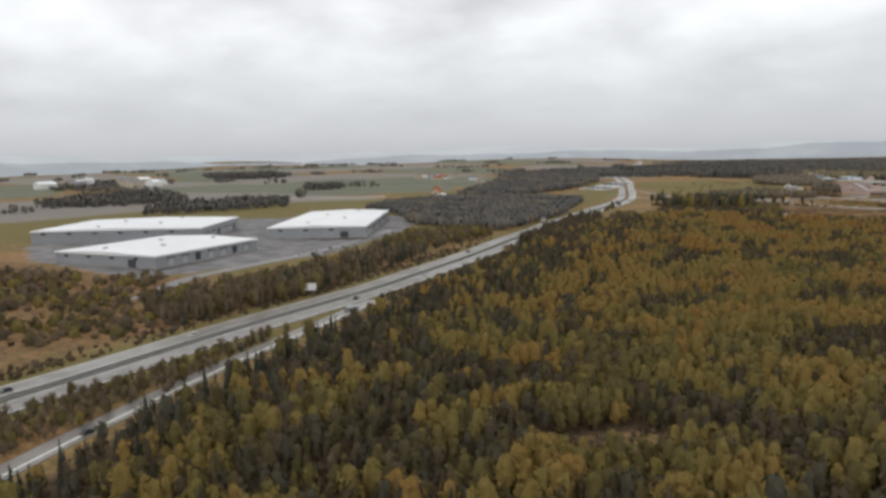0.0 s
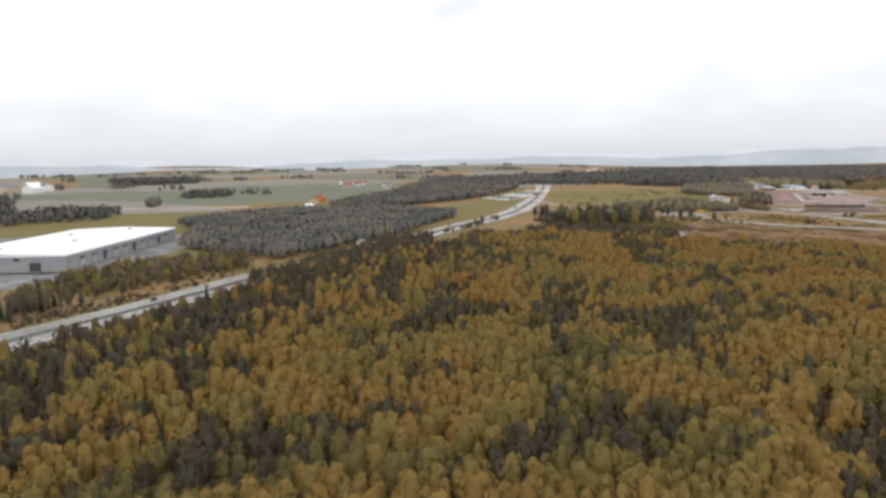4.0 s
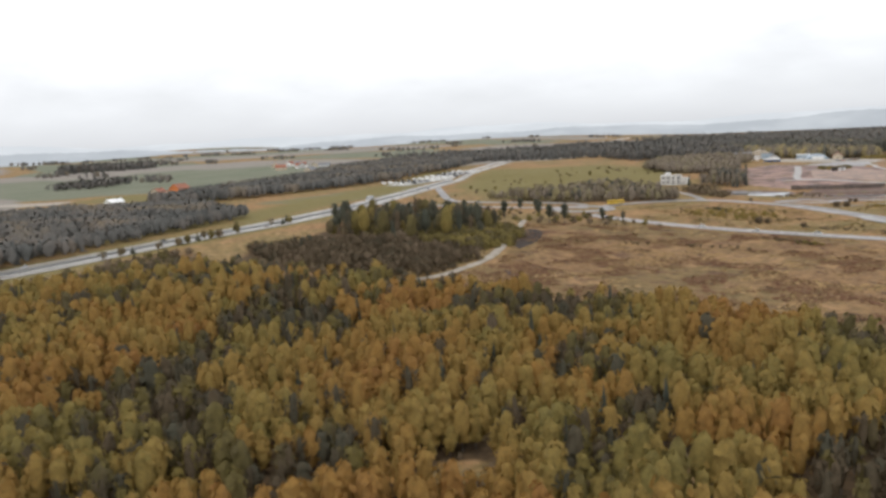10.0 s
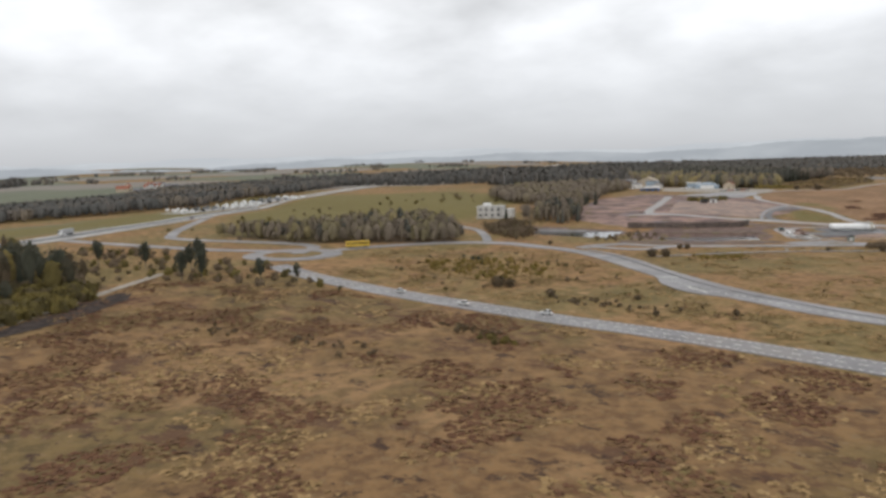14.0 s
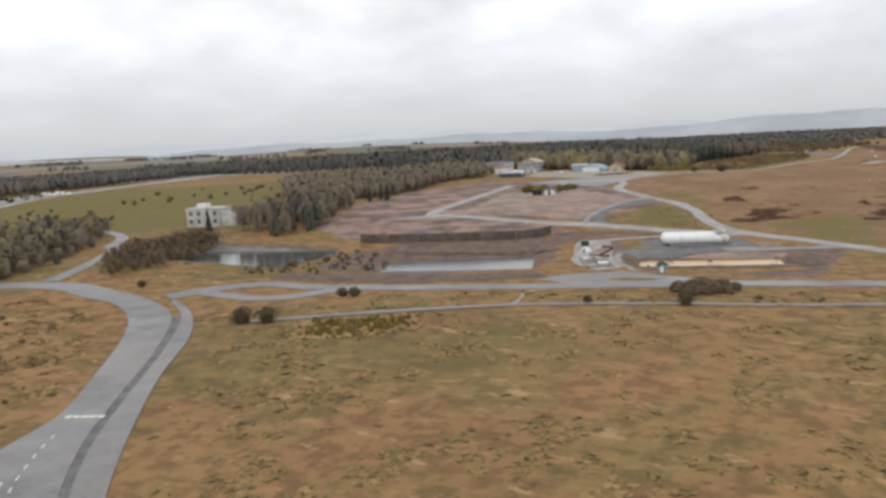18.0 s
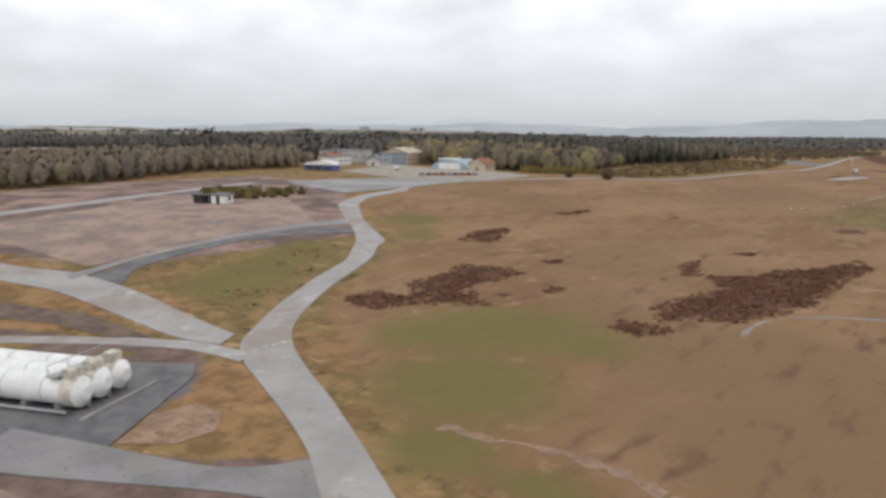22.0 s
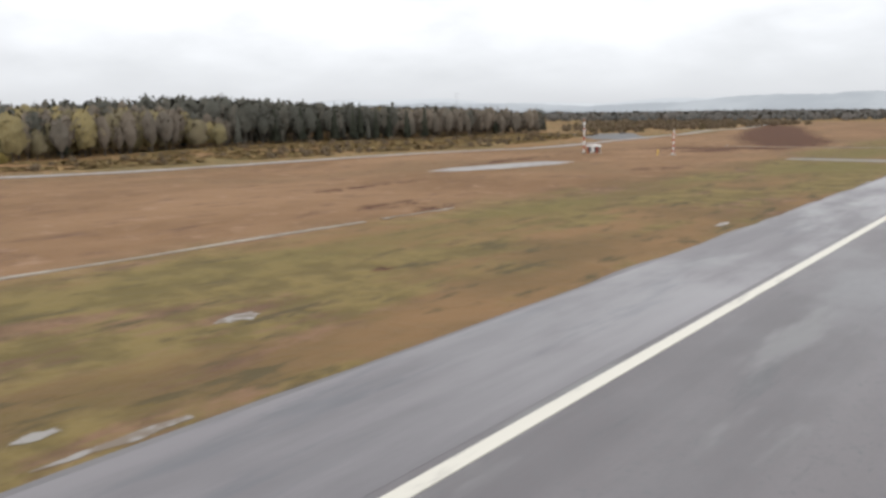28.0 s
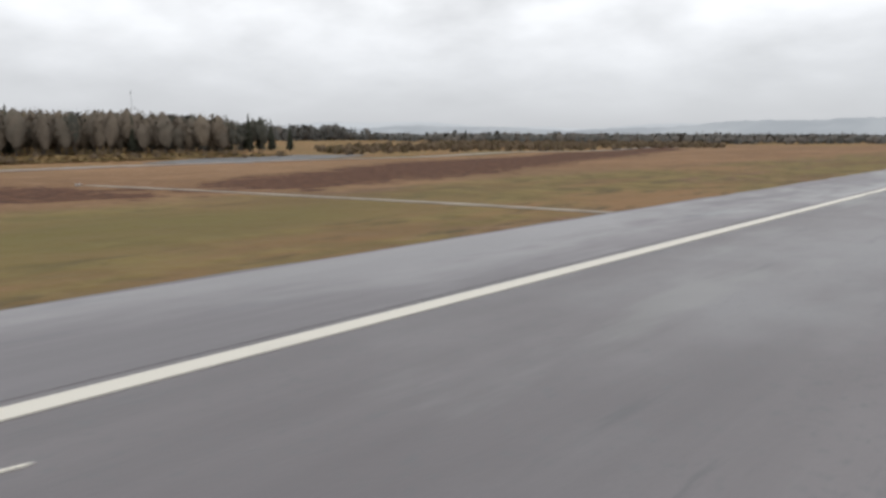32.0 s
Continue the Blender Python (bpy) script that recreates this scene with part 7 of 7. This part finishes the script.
house("farmhouse", -562, 669, 30, 9, 16, 4, 3.5, "orange_paint", "tile_roof", "orange farmhouse with a tiled roof", "farm buildings")
house("barn", -540, 640, 40, 8, 14, 3.4, 2.8, "cream_render", "tile_roof", "cream barn with a red tiled roof", "farm buildings")
house("shed", -482, 581, 20, 6, 11, 3.0, 1.8, "white_paint", "white_roof_sheet", "white farm shed with a pale roof", "farm buildings")
house("hut", -258, 414, 35, 3, 5, 2.2, 0.9, "white_paint", "grey_roof", "small white hut in a wood", "huts")
house("farmhouse", -640, 860, 20, 8, 14, 4, 3, "cream_render", "grey_roof", "cream farmhouse beside fields", "farm buildings")
rng = np.random.RandomState(77)
for k in range(12):
    t = k / 11
    house("village_house", -730 - 150 * t + rng.uniform(-25, 25), 935 + 90 * t + rng.uniform(-40, 20), rng.uniform(0, 180), 8, 13, 4, 3, ("white_paint", "cream_render", "pale_render")[k % 3],
          ("grey_roof", "tile_roof")[k % 2], ("white", "cream", "grey")[k % 3] + " village house among far trees", "village houses", windows=2)
for k in range(10):
    house("town_building", -1200 - rng.uniform(-60, 130), 520 + k * 22, rng.uniform(0, 90), 16, 30, 8, 4, ("white_paint", "cream_render")[k % 2], "white_roof_sheet" if k % 3 == 0 else "grey_roof",
          ("white", "cream")[k % 2] + " town building in the distance", "town buildings", "building", 3)
silo_at = (-1225, 570)
for k in range(2):
    s_ = thing("silo", silo_at[0] - 6 * k, silo_at[1] + 10 * k, 0, "tall white silo in a distant town", "silo", "silos")
    part("body", tube(5, 14, (0, 0, 0), "Z", 20), "white_paint", s_)
    part("cap", tube(5.2, 3, (0, 0, 14), "Z", 20, 0.4), "white_paint", s_)

# airport buildings
house("terminal_block", -254, 1040, 20, 14, 24, 5.5, 0, "pale_render", "grey_roof", "pale flat-roofed airport building", "airport buildings", "building", 6, True)
house("office_block", -238, 1052, 20, 9, 16, 5.0, 0, "pale_blue_sheet", "grey_roof", "pale blue flat-roofed office block", "airport buildings", "building", 5, True)
house("brick_hall", -252, 1075, 20, 14, 20, 5.8, 2.4, "cream_render", "cream_render", "cream hall with a shallow roof", "airport buildings", "building", 5)
house("brick_hall", -262, 1098, 40, 12, 16, 5.0, 2.4, "cream_render", "tile_roof", "cream hall with a red roof", "airport buildings", "building", 4)
house("gatehouse", -178, 1042, 15, 7, 10, 3.2, 2.0, "cream_render", "tile_roof", "low house with a brown tiled roof", "airport buildings", "house", 3)
house("store_shed", -236, 1018, 20, 8, 12, 3.6, 0, "white_paint", "grey_roof", "white flat-roofed store shed", "airport buildings", "building", 3, True)
house("crew_hut", -224, 1030, 25, 6, 9, 3.0, 1.4, "pale_render", "grey_roof", "pale hut with a grey roof", "airport buildings", "house", 2)
house("crew_hut", -246, 1024, 15, 7, 10, 3.2, 1.6, "cream_render", "tile_roof", "cream hut with a brown tiled roof", "airport buildings", "house", 2)
house("long_shed", -214, 1072, 20, 10, 26, 4.2, 0, "pale_blue_sheet", "white_roof_sheet", "long low shed with a white sheet roof", "airport buildings", "building", 5, True)
house("store_shed", -270, 1050, 20, 10, 14, 5.0, 0, "white_paint", "grey_roof", "white flat-roofed building among trees", "airport buildings", "building", 4, True)
hangar = thing("hangar", -196, 1050, 20, "low pale blue hangar with a curved sheet roof", "hangar", "airport buildings")
arc = [(8 * math.cos(math.pi * k / 12), 0.6 + 3.4 * math.sin(math.pi * k / 12)) for k in range(13)]
part("roof", prism([(8, 0)] + arc + [(-8, 0)], 24), "pale_blue_sheet", hangar)
part("gate", block(9, 0.15, 2.8, (0, -12.05, 0.1), 0.02), "white_paint", hangar)
part("end_band", block(14, 0.12, 0.3, (0, -12.06, 0.0)), "dark_trim", hangar)
depot = thing("depot_shed", -212, 990, 18, "blue depot shed with a white load on its roof", "shed", "airport buildings")
part("wall", block(12, 5, 2.0, bevel=0.05), "blue_paint", depot)
part("roof", prism([(-6.2, 2.0), (6.2, 2.0), (5.5, 2.9), (1, 3.5), (-4, 3.0)], 5.2), "white_paint", depot)
for i in range(3):
    part("gate", block(2.6, 0.1, 1.6, (-3.8 + 3.8 * i, -2.53, 0.1), 0.02), "dark_trim", depot)

# ---- the practice ground ----
rig = thing("tank_group", -61.2, 833.0, 26, "three long white tanks lying side by side on gravel", "tank", z=ground_at(-61.2, 833.0))
sheet("tank_pad", [(-73.4, 829), (-74, 833.4), (-57.4, 845), (-54.6, 843.2), (-46.4, 832), (-49.4, 830.6), (-55, 829), (-66.4, 823.2)], "dark_gravel", 0.09, 0.8, "dark gravel pad under white tanks", "pavement")
plain("weathered_white", (0.6, 0.56, 0.48), 0.6, 0.3, 1.4)
for k in range(3):
    y = -2.15 + 2.15 * k
    b = tube(1.08, 12.2, (-6.6, y, 1.45), "X", 28)
    tube(0.45, 0.6, (-7.2, y, 1.45), "X", 28, 1.08, b)
    t_ = part("tank", b, "white_paint", rig)
    for u in (-5, -1.5, 2, 5):
        part("saddle", block(0.4, 1.7, 0.6, (u, y, 0), 0.03), "concrete", t_)
    for u in (-3.4, 0.2, 3.8):
        part("band", tube(1.1, 0.08, (u, y, 1.45), "X", 28), "pale_cladding", t_)
    e_ = part("end_drum", tube(1.16, 1.1, (5.5, y, 1.42), "X", 24), "weathered_white", rig, "weathered off-white end drum")
    part("cap", tube(1.16, 0.55, (6.6, y, 1.42), "X", 24, 0.5), "white_paint", e_)
    part("valve_box", block(1.0, 1.2, 0.75, (5.9, y, 2.45), 0.08), "weathered_white", rig)
    part("pipe", tube(0.12, 1.3, (6.9, y + 0.3, 0.2), "Z", 8), "galvanised", e_)
part("gangway", block(0.9, 6.4, 0.1, (4.9, 0, 2.62), 0.02), "galvanised", rig, "grey gangway across the tanks")
for k in range(4):
    part("handrail_post", tube(0.035, 0.8, (4.5, -3.0 + 2.0 * k, 2.7), "Z", 6), "galvanised", rig)
part("handrail", tube(0.035, 6.1, (4.5, -3.05, 3.45), "Y", 6), "galvanised", rig)
part("kerb", block(0.25, 8.6, 0.3, (8.2, 0, 0), 0.03), "concrete", rig, "pale kerb before the tank ends")
part("pipe_run", tube(0.12, 12.0, (-5.6, -3.7, 0.35), "X", 8), "galvanised", rig)

hut = thing("hut", -54.4, 797.2, 26, "small green wooden hut with a dark roof and white door", "hut")
hut.scale = (0.84, 0.84, 0.84)
part("wall", block(2.0, 2.4, 1.7, bevel=0.03), "green_boards", hut)
part("gable", prism([(-1.0, 1.7), (1.0, 1.7), (0, 2.4)], 2.38), "green_boards", hut)
for s in (-1, 1):
    part("roof_side", prism([(s * 1.25, 1.5), (s * 1.25, 1.62), (0, 2.55), (0, 2.4)], 2.8), "black_sheet", hut)
door_ = part("door", block(0.75, 0.07, 1.4, (-0.15, -1.22, 0.05), 0.02), "white_paint", hut, "white door")
part("handle", tube(0.03, 0.1, (0.12, -1.3, 0.7), "Y", 6), "dark_trim", door_)
for s in (-1, 1):
    part("corner_board", block(0.1, 0.1, 1.7, (s * 0.98, -1.2, 0)), "white_paint", hut)

tent = thing("dome_tent", -78.5, 813.5, 0, "small white dome tent on hardstanding", "tent")
bm = bmesh.new()
bmesh.ops.create_uvsphere(bm, u_segments=16, v_segments=8, radius=1.1, matrix=Matrix.Translation((0, 0, 0.2)) @ Matrix.Diagonal((1, 1, 0.95, 1)))
bmesh.ops.bisect_plane(bm, geom=bm.verts[:] + bm.edges[:] + bm.faces[:], plane_co=(0, 0, 0), plane_no=(0, 0, -1), clear_outer=True)
part("canopy", bm, "white_paint", tent)
part("base_ring", tube(1.15, 0.12, (0, 0, 0), "Z", 20), "pale_cladding", tent)
part("opening", block(0.5, 0.3, 0.8, (0, -0.95, 0.05), 0.05), "dark_trim", tent)

skip = thing("container", -83.2, 822.0, 26, "dark green steel container", "container")
part("body", prism([(-0.85, 0.12), (0.85, 0.12), (1.0, 1.2), (-1.0, 1.2)], 1.2), "black_sheet", skip)
part("rim", block(2.1, 1.3, 0.1, (0, 0, 1.18), 0.02), "green_boards", skip)
for k in range(4):
    part("rib", block(0.08, 1.26, 0.95, (-0.75 + k * 0.5, 0, 0.18)), "green_boards", skip)

trough = thing("burn_trough", -75.2, 814.2, 100, "long low steel trough of reddish earth for fire practice", "trough")
part("bed", block(9.5, 2.0, 0.4, (0, 0, 0.05), 0.04), "pink_soil", trough)
for s in (-1, 1):
    part("rail", block(9.8, 0.16, 0.5, (0, s * 1.08, 0), 0.03), "rust", trough)
part("end_frame", block(0.25, 2.6, 0.9, (4.9, 0, 0), 0.03), "rust", trough)
slab = thing("practice_slab", -70.4, 802.0, 124, "pale stained concrete slab with loose plates and a low frame", "platform")
part("deck", block(11.5, 5.2, 0.25, (0, 0, 0), 0.04), "overgrown_concrete", slab)
for u, v_, a0, b0, m0 in ((-4.2, 1.2, 2.2, 1.6, "concrete"), (-1.6, -1.3, 1.8, 2.0, "white_paint"), (0.8, 1.0, 2.6, 1.4, "pink_soil"), (3.4, -0.8, 2.0, 2.4, "concrete"), (4.6, 1.5, 1.4, 1.2, "white_paint"), (-4.4, -1.4, 1.2, 1.4, "pink_soil")):
    part("plate", block(a0, b0, 0.1, (u, v_, 0.25), 0.02), m0, slab)
for s in (-1, 1):
    part("edge_beam", block(11.7, 0.22, 0.4, (0, s * 2.65, 0.02), 0.03), "concrete", slab)
for k in range(3):
    part("post", tube(0.07, 0.9, (-3.6 + 2.8 * k, 0.2, 0.25), "Z", 8), "dark_trim", slab)
part("crossbar", tube(0.06, 5.8, (-3.7, 0.2, 1.12), "X", 8), "dark_trim", slab)
part("drain_pipe", tube(0.16, 5.0, (-9.6, -2.2, 0.05), "X", 10), "concrete", slab, "pale pipe lying off the slab's end")
wreck = thing("burnt_trolley", -71.5, 808.5, 50, "charred steel trolley on the practice ground", "trolley")
part("tray", block(1.6, 1.0, 0.3, (0, 0, 0.35), 0.04), "rust", wreck)
for ux in (-1, 1):
    for uy in (-1, 1):
        part("wheel", tube(0.2, 0.1, (ux * 0.6 - 0.05, uy * 0.45, 0.2), "X", 10), "rubber", wreck)
part("back", block(0.1, 1.0, 0.5, (-0.75, 0, 0.6), 0.02), "rust", wreck)

for i, (x, y) in enumerate([(-58.0, 810.6), (-50.5, 812.0)]):
    p_ = thing("basin_inlet", x, y, 26, "small rusty inlet frame standing in muddy water", "inlet", "basin inlets", -4.6)
    for s in (-0.3, 0.3):
        part("post", tube(0.07, 1.3, (s, 0, 0), "Z", 8), "rust", p_)
    part("hood", block(0.9, 0.6, 0.18, (0, 0, 1.25), 0.04), "rust", p_)
    part("beam", tube(0.05, 2.6 if i == 0 else 0.8, (-2.6 if i == 0 else -0.4, 0, 1.3), "X", 8), "rust", p_)
for x, y in ((-39.9, 815.6), (-39.2, 816.1)):
    p_ = thing("basin_post", x, y, 0, "thin rusty post at the basin edge", "post", "basin posts", -4.6)
    part("shaft", tube(0.05, 1.3, (0, 0, 0), "Z", 8), "rust", p_)
    part("cap", tube(0.08, 0.08, (0, 0, 1.3), "Z", 8), "dark_trim", p_)
raft = thing("pump_raft", -60.3, 804.6, 20, "small white pump raft at the water's edge", "raft", z=-4.2)
part("float", block(1.3, 0.9, 0.35, bevel=0.1), "white_paint", raft)
part("pump", tube(0.2, 0.4, (0, 0, 0.3), "Z", 12), "dark_trim", raft)

house("observation_shed", -137.5, 900, 20, 3.4, 3.0, 2.0, 0.0, "white_paint", "grey_roof", "white box shed on the practice ground", "", "shed", 1, True)
house("black_shed", -141.5, 898, 20, 3.2, 2.6, 1.7, 0.0, "black_sheet", "black_sheet", "black box shed on the practice ground", "", "shed", 1, True)

# palisade of dark planks below the plateau
pal = tagged(new("palisade"), "dark weathered plank palisade holding an earth bank", "fence", kind="")
line = curve_points([(-137, 801.8), (-130, 805), (-119, 811.5), (-110, 817.5), (-103.6, 822.6), (-99.6, 828), (-98.8, 833.6)], 0.36)
plank = block(0.34, 0.1, 2.5, (0, 0, 0), 0.015)
pm = bpy.data.meshes.new("plank")
plank.to_mesh(pm)
plank.free()
pm.materials.append(MATS["palisade_timber"])
rng = np.random.RandomState(5)
for k in range(len(line) - 1):
    d = line[k + 1] - line[k]
    o = new("plank", pm)
    o.parent = pal
    o.matrix_basis = pose(line[k][0], line[k][1], ground_at(*line[k]) - 0.25 + rng.uniform(-0.06, 0.06), 0, rng.uniform(-1.5, 1.5), math.degrees(math.atan2(d[1], d[0])))

# pump wells and stones by the pond
for i, (x, y) in enumerate([(-112, 783), (-110, 786.5), (-113.5, 780)]):
    s_ = thing("concrete_well", x, y, 0, "concrete well ring by the pond", "well", "well rings")
    part("ring", tube(0.6, 0.9, (0, 0, -0.1), "Z", 18, 0.55), "concrete", s_)
    part("lid", tube(0.62, 0.1, (0, 0, 0.8), "Z", 18), "dark_trim", s_)

# motorway sign and shelters
sg = thing("road_sign", -191.5, 160, 53, "pale sign board on two posts beside the motorway", "sign", "road signs")
part("board", block(4.4, 0.12, 2.4, (0, 0, 2.0), 0.03), "white_paint", sg)
for s in (-1.5, 1.5):
    part("post", tube(0.09, 4.2, (s, 0.12, 0), "Z", 8), "galvanised", sg)
sg = thing("lay_by_shelter", -161, 151, 70, "small white shelter beside the motorway", "shelter")
part("roof", prism([(-2.0, 2.1), (2.0, 2.1), (2.0, 2.3), (0, 2.5), (-2.0, 2.3)], 2.4), "pale_cladding", sg)
for ux in (-2.2, 2.2):
    for uy in (-1.4, 1.4):
        part("post", tube(0.08, 2.2, (ux, uy, 0), "Z", 8), "galvanised", sg)
part("back_wall", block(4.6, 0.1, 1.6, (0, 1.5, 0.2), 0.02), "pale_cladding", sg)

# motorway barriers: one rail and its posts to a carriageway edge
barrier = tagged(new("crash_barrier"), "galvanised crash barrier in the motorway median", "barrier")
for s in (-1.0, 1.0):
    strip("rail", offset_line(hw, s)[4:110], 0.12, "galvanised", 0.62, parent=barrier)
for k in range(4, 64, 2):
    q = hw[k]
    o = part("post", block(0.1, 0.1, 0.75), "galvanised", barrier)
    o.matrix_basis = pose(q[0], q[1], ground_at(*q))

# ---- by the runway ----
wx = thing("weather_station", -73.5, 1166.5, 8, "small white instrument hut with red posts on the airfield", "hut")
part("body", block(1.9, 1.5, 1.1, (0, 0, 0.25), 0.04), "dark_trim", wx)
part("roof", prism([(-1.25, 1.3), (1.25, 1.3), (1.05, 1.62), (0, 1.72), (-1.05, 1.62)], 2.1), "white_paint", wx, "white rounded roof")
part("front", block(0.7, 0.06, 1.15, (0.1, -0.77, 0.22), 0.02), "white_paint", wx)
for ux in (-1, 1):
    for uy in (-1, 1):
        part("leg", block(0.22, 0.22, 1.3, (ux * 0.95, uy * 0.75, 0), 0.02), "red_paint" if uy < 0 else "white_paint", wx)


def mast(name, x, y, hgt, bands, rad, label, group):
    m_ = thing(name, x, y, 0, label, "mast", group)
    seg = hgt / bands
    for k in range(bands):
        part("section", tube(rad * (1 - 0.3 * k / bands), seg, (0, 0, seg * k), "Z", 10), "red_paint" if k % 2 else "white_paint", m_)
    part("foot", block(rad * 5, rad * 5, 0.15, (0, 0, 0), 0.02), "concrete", m_)
    return m_


ma = mast("instrument_mast", -75.0, 1165.2, 5.8, 7, 0.16, "red and white banded mast with instruments", "airfield masts")
part("cross_arm", tube(0.05, 1.2, (-0.6, 0, 4.2), "X", 8), "galvanised", ma)
part("sensor_dish", tube(0.35, 0.3, (0, 0, 5.8), "Z", 14, 0.2), "white_paint", ma)
part("sensor_dish", tube(0.35, 0.3, (0.1, -0.1, 4.3), "Z", 14, 0.3), "white_paint", ma)
part("lamp", tube(0.1, 0.3, (0, 0, 6.3), "Z", 10), "orange_paint", ma)
mb = mast("glide_path_mast", -57.7, 1168.2, 4.6, 9, 0.17, "slender red and white banded mast", "airfield masts")
part("aerial", tube(0.03, 0.5, (0, 0, 4.6), "Z", 6), "galvanised", mb)
ms = thing("sensor_post", -60, 1166.5, 0, "low yellow sensor post on the airfield", "post")
part("shaft", tube(0.07, 0.8, (0, 0, 0), "Z", 8), "yellow_paint", ms)
part("head", block(0.3, 0.25, 0.25, (0, 0, 0.75), 0.03), "yellow_paint", ms)
mk = thing("marker_board", -26.0, 1029.6, 40, "orange and white marker board leaning in the grass", "marker")
part("board", block(0.14, 0.05, 1.0, (0, 0, 0), 0.01), "orange_paint", mk).matrix_basis = pose(0, 0, 0.02, 0, 38, 0)
part("stripe", block(0.15, 0.06, 0.25, (0, 0, 0.4), 0.01), "white_paint", mk).matrix_basis = pose(0, 0, 0.02, 0, 38, 0)
part("stake", tube(0.03, 0.7, (0.1, 0, 0), "Z", 6), "dark_timber", mk)
for i, (x, y, s) in enumerate([(-48.2, 993.5, 1.0), (-49.8, 991.5, 0.8), (-24.5, 1028.3, 0.7), (-18.5, 1170, 0.35), (-61.5, 1207, 0.5)]):
    c_ = thing("manhole_cover", x, y, 20 * i, "pale concrete cover slab in the grass", "slab", "cover slabs")
    part("slab", block(s, s * 0.8, 0.14, (0, 0, 0), 0.03), "concrete", c_)
    part("lid", tube(s * 0.3, 0.05, (0, 0, 0.13), "Z", 14), "white_paint", c_)
for x, y, hgt in ((-205, 1285, 17), (-235, 1185, 15), (-330, 990, 14)):
    ph = thing("lattice_mast", x, y, 0, "thin grey mast rising above the trees", "mast", "far masts")
    part("shaft", tube(0.16, hgt, (0, 0, 0), "Z", 6, 0.06), "galvanised", ph)
    part("aerial", block(1.4, 0.1, 0.1, (0, 0, hgt - 0.8)), "galvanised", ph)
